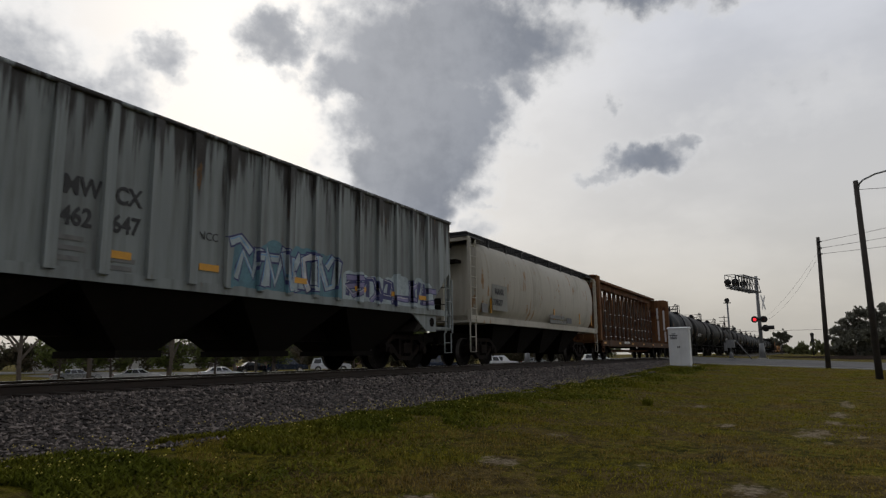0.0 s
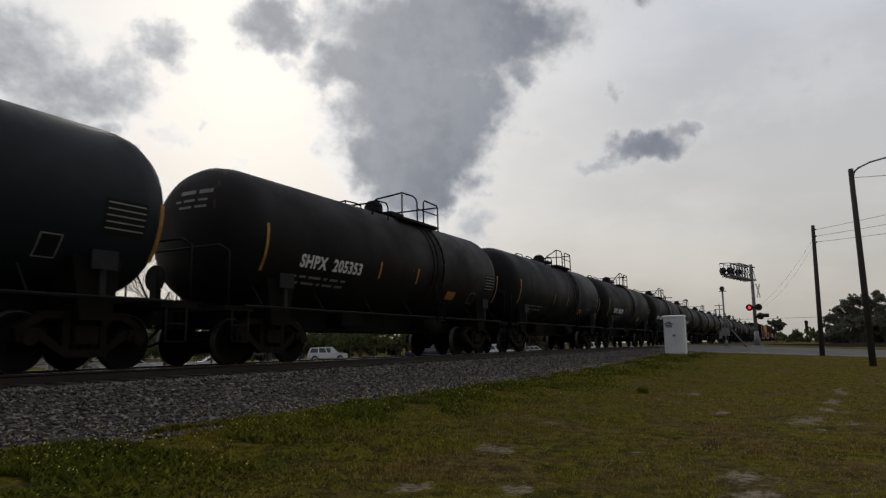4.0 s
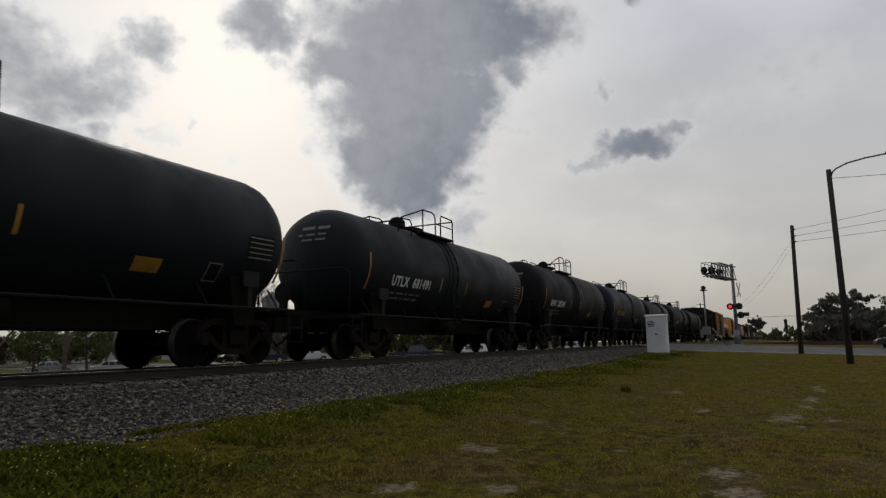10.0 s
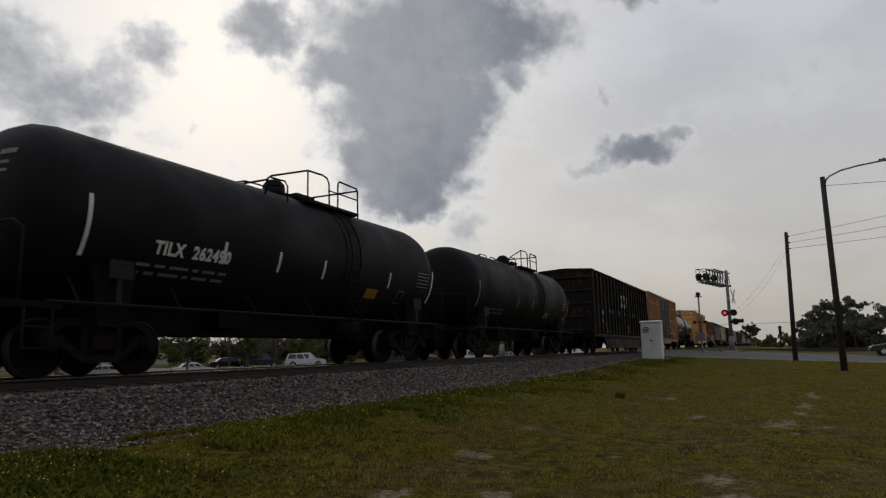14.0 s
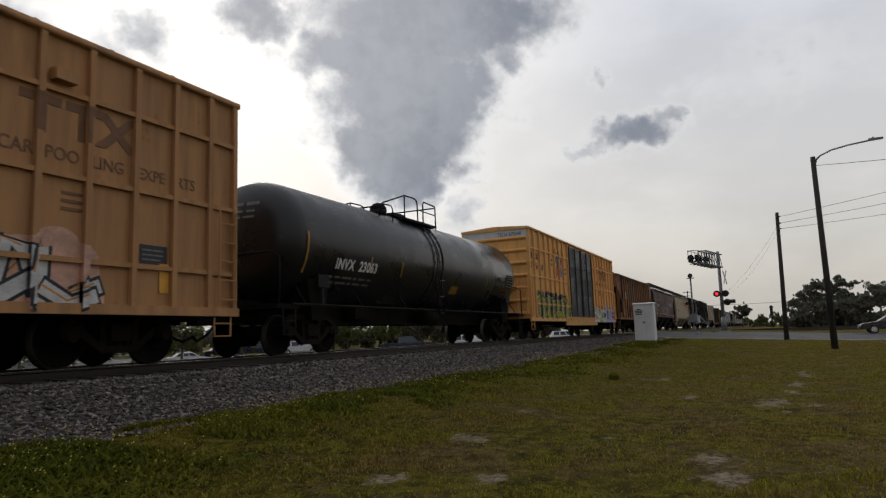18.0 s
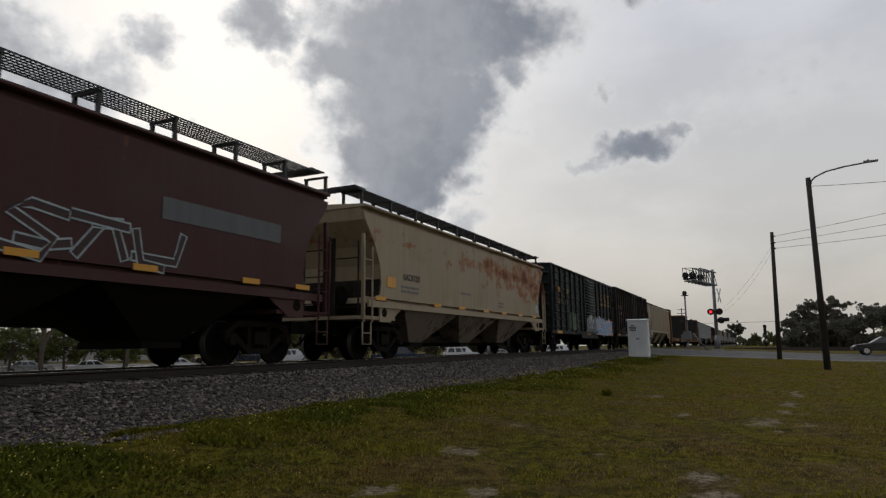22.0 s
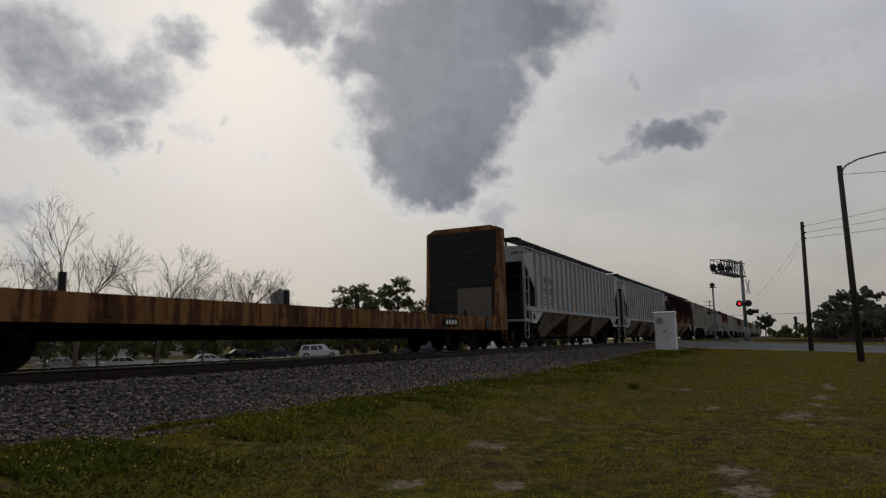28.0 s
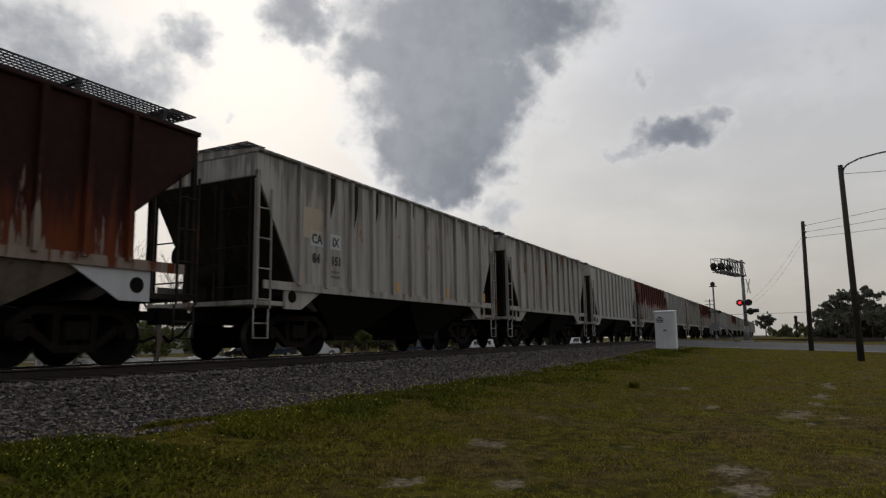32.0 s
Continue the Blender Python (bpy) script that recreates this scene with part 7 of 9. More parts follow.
def crossing_signal(x, y, ax, ay, z0=5.7, z1=6.85, far=False):
    """A cantilever signal; ax, ay is how far its arm reaches."""
    z = ground_z(x, y)
    s = thing("crossing_signal", "steel cantilever crossing signal with flashing red lamps" if not far else "second steel cantilever crossing signal beyond the track", "crossing signal", "crossing signals")
    slab("footing", s, M["concrete"], x - 0.45, x + 0.45, y - 0.45, y + 0.45, z - 0.3, z + 0.12)
    bm = bmesh.new()
    tube(bm, (x, y, z), (x, y, z1 + 0.3), 0.17, 14, 0.13)
    tube(bm, (x, y, z + 0.1), (x, y, z + 1.4), 0.30, 14, 0.18)
    part("mast", bm, M["galv"], s)

    def at(k, zz, off=0.0):
        return (x + ax * k + off * 0.25, y + ay * k - off * 0.85, zz)
    for zz in (z1, z0):
        for off in (-0.35, 0.35):
            bm = bmesh.new()
            tube(bm, at(0, zz, off), at(1 if zz == z0 else 0.66, zz, off), 0.06, 6)
            part("truss_chord", bm, M["galv"], s)
    bm = bmesh.new()
    for i in range(6):
        k0, k1 = i / 9, (i + 1) / 9
        for off in (-0.35, 0.35):
            tube(bm, at(k0, z0, off), at(k1, z1, off), 0.03, 5)
            tube(bm, at(k1, z0, off), at(k1, z1, off), 0.035, 5)
        tube(bm, at(k1, z0, -0.35), at(k1, z0, 0.35), 0.03, 5)
        tube(bm, at(k1, z1, -0.35), at(k1, z1, 0.35), 0.03, 5)
    part("truss_web", bm, M["galv"], s)
    bm = bmesh.new()
    for off in (-0.45, 0.45):
        pipe(bm, [at(0.64, z0 + 0.95, off), at(1.02, z0 + 0.95, off), at(1.02, z0, off)], 0.03, 5)
        for k in (0.76, 0.89):
            tube(bm, at(k, z0, off), at(k, z0 + 0.95, off), 0.025, 5)
    pipe(bm, [at(1.02, z0 + 0.95, -0.45), at(1.02, z0 + 0.95, 0.45)], 0.03, 5)
    part("hand_rail", bm, M["galv"], s)
    for i in range(7):
        p = at(0.10 + i / 7.4, z0 - 0.07)
        slab("walkway_bracket", s, M["galv"], p[0] - 0.06, p[0] + 0.06, p[1] - 0.55, p[1] + 0.55, p[2] - 0.07, p[2])
    for k in (0.60, 0.90):
        p = at(k, z0 + 0.42, -0.2)
        bar = slab("lamp_bracket", s, M["signal_black"], p[0] - 0.05, p[0] + 0.3, p[1] - 0.45, p[1] + 0.45, p[2] - 0.35, p[2] - 0.25)
        for dy in (-0.28, 0.28):
            bm = bmesh.new()
            tube(bm, (p[0] + 0.03, p[1] + dy, p[2]), (p[0], p[1] + dy, p[2]), 0.28, 16)
            part("target", bm, M["signal_black"], bar, "round black signal backplate")
            bm = bmesh.new()
            tube(bm, (p[0], p[1] + dy, p[2]), (p[0] - 0.4, p[1] + dy, p[2]), 0.18, 12, 0.16)
            part("hood", bm, M["signal_black"], bar)
            bm = bmesh.new()
            tube(bm, (p[0] + 0.2, p[1] + dy, p[2] - 0.1), (p[0] + 0.6, p[1] + dy, p[2] - 0.1), 0.16, 12)
            part("rear_lamp", bm, M["signal_black"], bar)
    if far:
        return
    for t in (-1, 1):
        bm = bmesh.new()
        a = radians(56) * t
        q = []
        for u, w in [(-0.75, -0.11), (0.75, -0.11), (0.75, 0.11), (-0.75, 0.11)]:
            k = u * math.cos(a) - w * math.sin(a)
            q.append((x + 0.88 * k, y - 0.42 - 0.30 * k - 0.012 * t, 4.75 + u * math.sin(a) + w * math.cos(a)))
        f = [bm.verts.new(p) for p in q]
        g = [bm.verts.new((p[0] - 0.01, p[1] - 0.02, p[2])) for p in q]
        bm.faces.new(f), bm.faces.new(g[::-1])
        for i in range(4):
            k = (i + 1) % 4
            bm.faces.new((f[k], f[i], g[i], g[k]))
        part("crossbuck_board", bm, M["white_sign"], s, "white crossbuck sign board")
    slab("lamp_bar", s, M["signal_black"], x - 0.25, x - 0.18, y - 0.6, y + 0.6, 3.2, 3.28)
    flasher(s, x - 0.35, y + 0.37, 3.24, True)
    flasher(s, x - 0.35, y - 0.37, 3.24, False)
    bm = bmesh.new()
    tube(bm, (x - 0.2, y - 0.45, 2.45), (x + 0.2, y - 0.45, 2.45), 0.30, 16)
    tube(bm, (x - 0.5, y - 0.45, 2.40), (x - 0.2, y - 0.45, 2.45), 0.19, 12)
    tube(bm, (x - 0.1, y - 1.15, 2.50), (x - 0.1, y - 0.45, 2.50), 0.18, 12)
    box(bm, x - 0.15, x + 0.15, y - 0.6, y + 0.1, 2.30, 2.40)
    part("side_lamp", bm, M["signal_black"], s)


def gate_mast():
    x, y = 63.0, 5.45
    z = ground_z(x, y)
    s = thing("crossing_gate", "grey crossing gate mast with a bell and counterweights", "crossing gate")
    slab("footing", s, M["concrete"], x - 0.35, x + 0.35, y - 0.35, y + 0.35, z - 0.3, z + 0.1)
    bm = bmesh.new()
    tube(bm, (x, y, z), (x, y, 4.75), 0.075, 12)
    tube(bm, (x, y, z + 0.05), (x, y, z + 0.6), 0.2, 12, 0.1)
    part("mast", bm, M["galv"], s)
    bm = bmesh.new()
    tube(bm, (x - 0.14, y, 4.85), (x + 0.10, y, 4.85), 0.21, 16, 0.15)
    box(bm, x - 0.05, x + 0.05, y - 0.3, y + 0.3, 4.60, 4.68)
    part("bell", bm, M["dark_metal"], s, "dark round crossing bell")
    bm = bmesh.new()
    box(bm, x - 0.2, x + 0.2, y - 0.32, y + 0.32, 0.75, 1.45)
    box(bm, x - 0.3, x + 0.1, y + 0.3, y + 0.5, 0.5, 1.2)
    part("gate_machine", bm, M["galv"], s)
    bm = bmesh.new()
    pipe(bm, [(x - 0.1, y - 0.5, 1.3), (x - 0.1, y - 1.6, -0.25)], 0.05, 6)
    part("counterweight_arm", bm, M["galv"], s)
    bm = bmesh.new()
    box(bm, x - 0.35, x - 0.2, y - 0.55, y + 0.6, 2.35, 2.42)
    for dy in (-0.42, 0.42):
        tube(bm, (x - 0.35, y + dy, 2.38), (x - 0.2, y + dy, 2.38), 0.14, 12)
    part("gate_lamp", bm, M["dark_metal"], s)
    # a far signal on the line beyond
    fx, fy = 190.0, -2.45
    q = thing("block_signal", "distant dark railway block signal on a slim mast", "railway signal")
    bm = bmesh.new()
    tube(bm, (fx, fy, -0.6), (fx, fy, 4.9), 0.10, 8)
    part("mast", bm, M["dark_metal"], q)
    bm = bmesh.new()
    box(bm, fx - 0.2, fx + 0.2, fy - 0.35, fy + 0.35, 2.6, 4.4)
    tube(bm, (fx - 0.1, fy, 4.6), (fx + 0.1, fy, 4.6), 0.45, 12)
    part("head", bm, M["signal_black"], q)


# ---------------------------------------------------------------- plants
def clump_leaves(verts, faces, rnd, c, r, n, size):
    for i in range(n):
        d = Vector((rnd.gauss(0, 1), rnd.gauss(0, 1), rnd.gauss(0, 0.75)))
        d = d.normalized() * r * rnd.random() ** 0.45
        p = c + d
        a, b = rnd.random() * 6.3, rnd.random() * 3.1
        u = Vector((math.cos(a) * math.cos(b), math.sin(a) * math.cos(b), math.sin(b))) * size * rnd.uniform(0.6, 1.3)
        v = u.orthogonal().normalized() * u.length * rnd.uniform(0.35, 0.7)
        k = len(verts)
        verts += [tuple(p - u), tuple(p + v), tuple(p + u), tuple(p - v)]
        faces.append((k, k + 1, k + 2, k + 3))


def leafy_tree(x, y, h, spread, seed, mat, label, trunk=0.35, density=1.0, leaf=0.32, open_crown=0.35, pine=False):
    rnd = random.Random(seed)
    z = ground_z(x, y)
    t = thing("tree", label, "tree")
    t.location = (x, y, z)
    bm = bmesh.new()
    base = h * (0.45 if pine else 0.28)
    lean = Vector((rnd.uniform(-0.05, 0.05), rnd.uniform(-0.05, 0.05), 1)) * h
    tube(bm, (0, 0, -0.3), lean * 0.5, h * 0.022 + 0.05, 8, h * 0.014 + 0.03)
    tube(bm, lean * 0.5, lean * 0.94, h * 0.014 + 0.03, 7, 0.03)
    tips = []
    n = 11 if pine else 13
    for i in range(n):
        k = base / h + (0.95 - base / h) * (i + rnd.random()) / n
        p = lean * k
        a = i * 2.4 + rnd.random()
        reach = spread * (0.55 + 0.45 * math.sin(math.pi * min(1, 0.15 + (k * h - base) / (h - base) * 0.8))) * rnd.uniform(0.6, 1.05)
        q = p + Vector((math.cos(a) * reach, math.sin(a) * reach, reach * rnd.uniform(0.1, 0.5)))
        tube(bm, p, q, 0.05 + 0.006 * h * (1 - k), 5, 0.02)
        tips += [q, p.lerp(q, 0.62)]
    tips.append(lean * 0.97)
    part("trunk", bm, M["bark"], t)
    verts, faces = [], []
    for q in tips:
        r = spread * (rnd.uniform(0.13, 0.25) if pine else rnd.uniform(0.16, 0.36))
        clump_leaves(verts, faces, rnd, Vector(q), r, int(62 * density), leaf * rnd.uniform(0.7, 1.1))
        for i in range(2):
            d = Vector((rnd.gauss(0, 1), rnd.gauss(0, 1), rnd.gauss(0, 0.6))).normalized() * spread * rnd.uniform(0.2, 0.45)
            clump_leaves(verts, faces, rnd, Vector(q) + d, r * 0.5, int(20 * density), leaf * 0.7)
    me = bpy.data.meshes.new("crown")
    me.from_pydata(verts, [], faces)
    me.materials.append(mat)
    part("crown", me, mat, t)
    return t


def bare_tree(x, y, h, seed):
    rnd = random.Random(seed)
    t = thing("tree", "leafless tree with fine grey branches", "tree", "bare trees beyond the track")
    t.location = (x, y, ground_z(x, y))
    bm = bmesh.new()

    def grow(p, d, length, r, depth):
        q = p + d * length
        mid = p.lerp(q, 0.5) + d.orthogonal().normalized() * length * rnd.uniform(-0.07, 0.07)
        tube(bm, p, mid, r, 6 if depth < 2 else 3, r * 0.84, caps=False)
        tube(bm, mid, q, r * 0.84, 6 if depth < 2 else 3, r * 0.66, caps=False)
        if depth >= 6:
            return
        for i in range(4 if depth == 0 else 3):
            a, tilt = rnd.random() * 6.3, rnd.uniform(0.26, 0.74)
            s = d.orthogonal().normalized()
            w = d.cross(s)
            e = (d * math.cos(tilt) + (s * math.cos(a) + w * math.sin(a)) * math.sin(tilt) + Vector((0, 0, 0.10))).normalized()
            grow(p.lerp(q, rnd.uniform(0.40, 1.0)), e, length * rnd.uniform(0.60, 0.84), max(0.008, r * 0.52), depth + 1)

    grow(Vector((0, 0, -0.2)), Vector((rnd.uniform(-0.06, 0.06), rnd.uniform(-0.06, 0.06), 1)).normalized(), h * 0.34, h * 0.0145, 0)
    part("trunk", bm, M["bark"], t)


def far_woods(name, label, spots, mat, seed, leaf=0.9, per=260):
    rnd = random.Random(seed)
    verts, faces = [], []
    for x, y, h, w in spots:
        z = -1.45
        for k in range(5):
            c = Vector((x + rnd.uniform(-0.5, 0.5) * w, y + rnd.uniform(-0.5, 0.5) * w, z + h * rnd.uniform(0.35, 0.85)))
            clump_leaves(verts, faces, rnd, c, h * rnd.uniform(0.18, 0.34), per // 5, leaf)
        clump_leaves(verts, faces, rnd, Vector((x, y, z + h * 0.3)), h * 0.34, per // 4, leaf)
    scatter_mesh(name, mat, verts, faces, label, "woods")


# ---------------------------------------------------------------- parked vehicles
def vehicle(name, label, x, y, z, turn, mat, kind="suv", scale=1.0):
    v = thing(name, label, "car" if kind != "pickup" else "pickup truck")
    v.matrix_basis = pose(x, y, z, 0, 0, turn)
    if kind == "suv":
        L, H, W, cab, bonnet = 4.9, 1.78, 0.92, [(0.10, 0.98), (0.42, 1.70), (3.05, 1.78), (3.75, 1.08)], 1.05
        low = [(0.0, 0.42), (0.0, 0.95), (0.12, 1.02), (3.75, 1.08), (4.75, 0.98), (4.9, 0.85), (4.9, 0.42)]
    elif kind == "pickup":
        L, H, W, cab, bonnet = 5.8, 1.85, 0.98, [(2.0, 1.08), (2.12, 1.78), (3.55, 1.85), (4.25, 1.18)], 1.1
        low = [(0.0, 0.55), (0.0, 1.10), (4.25, 1.18), (5.62, 1.10), (5.8, 0.98), (5.8, 0.48)]
    else:
        L, H, W, cab, bonnet = 4.7, 1.45, 0.88, [(0.75, 0.92), (1.35, 1.38), (2.65, 1.44), (3.45, 0.95)], 0.9
        low = [(0.0, 0.35), (0.0, 0.82), (0.15, 0.92), (3.45, 0.95), (4.5, 0.80), (4.7, 0.66), (4.7, 0.35)]
    bm = bmesh.new()
    prism(bm, low[::-1], -W, W)
    bmesh.ops.bevel(bm, geom=[e for e in bm.edges if abs(e.verts[0].co.y - e.verts[1].co.y) < 0.01], offset=0.07, segments=2, affect="EDGES")
    part("body", bm, mat, v)
    bm = bmesh.new()
    a = [bm.verts.new((px, -W * (0.98 if i in (0, 3) else 0.80), pz)) for i, (px, pz) in enumerate(cab)]
    b = [bm.verts.new((px, W * (0.98 if i in (0, 3) else 0.80), pz)) for i, (px, pz) in enumerate(cab)]
    bm.faces.new(a[::-1]), bm.faces.new(b)
    for i in range(4):
        k = (i + 1) % 4
        bm.faces.new((a[i], a[k], b[k], b[i]))
    part("cabin", bm, mat, v)
    (x0, z0), (x1, z1), (x2, z2), (x3, z3) = cab
    for s in (-1, 1):
        for f0, f1 in ((0.06, 0.33), (0.37, 0.62), (0.66, 0.95)):
            bm = bmesh.new()
            q = []
            for f, up in ((f0, 0.12), (f1, 0.12), (f1, 0.86), (f0, 0.86)):
                lo = x0 + (x3 - x0) * f
                hi = x1 + (x2 - x1) * f
                yy = W * (0.98 - 0.18 * up) + 0.012
                q.append(bm.verts.new((lo + (hi - lo) * up, s * yy, z0 + 0.02 + (z1 - z0) * up)))
            bm.faces.new(q)
            part("side_window", bm, M["glass_dark"], v)
    for (pa, pb) in (((x0, z0), (x1, z1)), ((x3, z3), (x2, z2))):
        bm = bmesh.new()
        o = 0.012 if pa[0] > 2 else -0.012
        q = [(pa[0] + (pb[0] - pa[0]) * 0.12 + o, -W * 0.86, pa[1] + (pb[1] - pa[1]) * 0.12 + 0.01), (pa[0] + (pb[0] - pa[0]) * 0.12 + o, W * 0.86, pa[1] + (pb[1] - pa[1]) * 0.12 + 0.01), (pa[0] + (pb[0] - pa[0]) * 0.88 + o, W * 0.74, pa[1] + (pb[1] - pa[1]) * 0.88 + 0.01), (pa[0] + (pb[0] - pa[0]) * 0.88 + o, -W * 0.74, pa[1] + (pb[1] - pa[1]) * 0.88 + 0.01)]
        bm.faces.new([bm.verts.new(p) for p in q])
        part("windscreen", bm, M["glass_dark"], v)
    r = 0.34 if kind == "sedan" else 0.39
    for wx in (0.19 * L, 0.81 * L):
        for s in (-1, 1):
            bm = bmesh.new()
            tube(bm, (wx, s * (W - 0.20), r), (wx, s * (W + 0.02), r), r, 18)
            w = part("tyre", bm, M["tyre"], v)
            bm = bmesh.new()
            tube(bm, (wx, s * (W + 0.015), r), (wx, s * (W + 0.03), r), r * 0.62, 14)
            part("rim", bm, M["chrome"], w)
    for s in (-1, 1):
        slab("headlight", v, M["lamp_clear"], L - 0.16, L + 0.012, s * W * 0.72 - 0.16, s * W * 0.72 + 0.16, bonnet - 0.36, bonnet - 0.2)
        slab("tail_light", v, M["car_red"], -0.012, 0.06, s * W * 0.82 - 0.1, s * W * 0.82 + 0.1, 0.7, 0.95)
    slab("bumper", v, M["dark_metal"] if kind == "sedan" else M["chrome"], L - 0.02, L + 0.06, -W * 0.95, W * 0.95, 0.42, 0.58)
    return v


def low_building(x, y, w, d, h, wall, label, turn=0.0, windows=5):
    b = thing("building", label, "building")
    b.matrix_basis = pose(x, y, -1.46, 0, 0, turn)
    slab("wall", b, wall, 0, w, 0, d, 0, h)
    bm = bmesh.new()
    prism(bm, [(-0.5, h), (w + 0.5, h), (w * 0.5 + 2.0, h + 1.7), (w * 0.5 - 2.0, h + 1.7)], -0.5, d + 0.5)
    part("roof", bm, M["roof"], b)
    for i in range(windows):
        wx = w * (i + 0.5) / windows
        win = slab("window", b, M["white_sign"], wx - 0.6, wx + 0.6, -0.05, 0.0, 0.9, 2.2)
        slab("pane", win, M["glass_dark"], wx - 0.52, wx + 0.52, -0.07, -0.04, 0.98, 2.12)

relay_cabinet()
utility_poles()
crossing_signal(66.0, 3.15, -7.0, 1.55)
crossing_signal(54.5, 21.0, 9.0, -2.8, 5.7, 6.75, True)
gate_mast()

# beyond the track: parked cars, low buildings, trees
vehicle("suv", "white parked four-wheel-drive car in the lot beyond the track", 84 * math.cos(radians(39.4)), 84 * math.sin(radians(39.4)), ground_z(66.4, 51.4), -52, M["car_white"], "suv")
vehicle("pickup_truck", "dark parked pickup truck beyond the track", 70 * math.cos(radians(31.2)), 70 * math.sin(radians(31.2)), ground_z(61.3, 33.8), -60, M["car_blue"], "pickup")
LOT = ((54.4, 76, "car_white", "sedan"), (48.2, 80, "car_white", "sedan"), (45.4, 86, "car_black", "sedan"), (43.0, 84, "car_blue", "suv"), (58.5, 82, "car_silver", "sedan"), (25.0, 90, "car_white", "suv"), (21.6, 96, "car_silver", "sedan"), (16.5, 104, "car_white", "suv"))
for i, (ax, d, mt, kd) in enumerate(LOT):
    vehicle("car", {"car_white": "white", "car_silver": "silver", "car_blue": "dark blue", "car_black": "black"}[mt] + " parked car in the lot beyond the track", d * math.cos(radians(ax)), d * math.sin(radians(ax)), ground_z(d * math.cos(radians(ax - 1.5)), d * math.sin(radians(ax - 1.5))), ax - 88 + (i % 3) * 5, M[mt], kd)
vehicle("car", "black saloon car waiting at the crossing", 63.0, -11.75, ground_z(63, -9.5) + 0.03, 90, M["car_black"], "sedan")
siding = tagged(new("siding_track"), "low rusty siding track beyond the road", "track", kind="structure")
slab("siding_bed", siding, M["siding_rail"], 104, 107.5, -60, 4.0, -1.2, -0.52)
for x in (104.9, 106.4):
    slab("rail", siding, M["siding_rail"], x, x + 0.14, -60, 4.0, -0.52, -0.28)
low_building(70, 108, 34, 12, 3.4, M["siding"], "low pale commercial building beyond the lot", 0, 8)
low_building(118, 100, 26, 12, 3.2, M["brick"], "low tan brick building beyond the lot", 0, 6)
low_building(30, 118, 30, 12, 3.0, M["brick"], "low brown building beyond the lot", 0, 7)
low_building(160, 60, 24, 14, 4.0, M["siding"], "pale low building near the crossing", 0, 5)
silo = thing("silo", "small grey storage silo behind bare trees", "silo")
bm = bmesh.new()
tube(bm, (113, 98.2, -1.5), (113, 98.2, 11.0), 2.1, 16)
tube(bm, (113, 98.2, 11.0), (113, 98.2, 12.6), 2.1, 16, 0.4)
part("tank", bm, M["galv"], silo)
for i, (ax, d, h) in enumerate(((60.4, 62, 13.4), (56.0, 66, 15.2), (50.4, 68, 13.8), (47.2, 84, 12.5), (45.5, 82, 13.2), (43.8, 84, 13.4), (42.4, 80, 13.0), (63.5, 70, 13.0), (40.2, 95, 10.5), (53.2, 90, 11.0))):
    bare_tree(d * math.cos(radians(ax)), d * math.sin(radians(ax)), h, 40 + i)
for i, (ax, d, h, sp) in enumerate(((35.0, 120, 11.5, 4.5), (31.0, 125, 13.5, 3.4), (32.6, 130, 11.5, 3.6), (26.5, 135, 11.0, 4.2), (23.9, 140, 11.5, 4.6), (29.0, 140, 10, 4.0), (21.5, 140, 11, 4.0))):
    leafy_tree(d * math.cos(radians(ax)), d * math.sin(radians(ax)), h, sp, 70 + i, M["far_green"], "green tree in early leaf beyond the track", density=1.2, leaf=0.42)
for i, (ax, d, h, sp) in enumerate(((50.5, 70, 4.6, 2.3), (47.0, 74, 4.4, 2.1), (38.0, 88, 4.5, 2.2), (35.8, 84, 4.3, 2.0), (33.8, 86, 4.6, 2.2), (42.5, 80, 4.2, 2.1), (54.5, 72, 4.4, 2.2), (58.0, 75, 4.8, 2.4), (30.5, 80, 4.2, 2.0))):
    leafy_tree(d * math.cos(radians(ax)), d * math.sin(radians(ax)), h, sp, 170 + i, M["spring"], "small rounded tree with fresh yellow-green leaves", density=0.8, leaf=0.22)
# pine grove beyond the road
for i, (ax, d, h, sp) in enumerate(((-2.5, 168, 6.4, 2.6), (-3.1, 172, 8.9, 2.8), (-3.7, 170, 10.2, 3.1), (-4.2, 175, 10.4, 2.8), (-4.7, 182, 7.0, 3.0), (-5.2, 168, 10.9, 3.0), (-5.7, 170, 10.4, 2.8), (-6.3, 172, 6.0, 3.0), (-7.0, 168, 6.6, 3.2), (-7.8, 160, 8.0, 3.6), (-8.7, 165, 8.5, 4.0), (-9.8, 160, 8.5, 4.2), (-3.4, 160, 5.0, 3.0), (-4.5, 158, 5.2, 3.0), (-5.6, 158, 5.2, 3.0), (-6.6, 156, 5.5, 3.2))):
    leafy_tree(d * math.cos(radians(ax)), d * math.sin(radians(ax)), h, sp, 220 + i, M["pine"], "tall dark pine in a grove beyond the road", density=1.5, leaf=0.26, pine=True)
leafy_tree(262, 6.3, 7.2, 3.2, 300, M["pine"], "lone dark tree in the distance beside the track", density=1.2, leaf=0.45, pine=True)
far_woods("winter_woods", "grey-brown belt of leafless woods behind the lot", [(d * math.cos(radians(a)), d * math.sin(radians(a)), 5.5 + 2.0 * math.sin(a * 2.7), 8) for d in (150, 165) for a in range(16, 76, 2)], M["winter"], 14, 0.6, 420)
far_woods("lot_thicket", "brownish green thicket of bushes along the lot", [(d * math.cos(radians(a)), d * math.sin(radians(a)), 4.2 + 1.2 * math.sin(a * 3.3 + d), 6) for d in (112, 122) for a in range(20, 78, 2)], M["thicket"], 16, 0.35, 520)
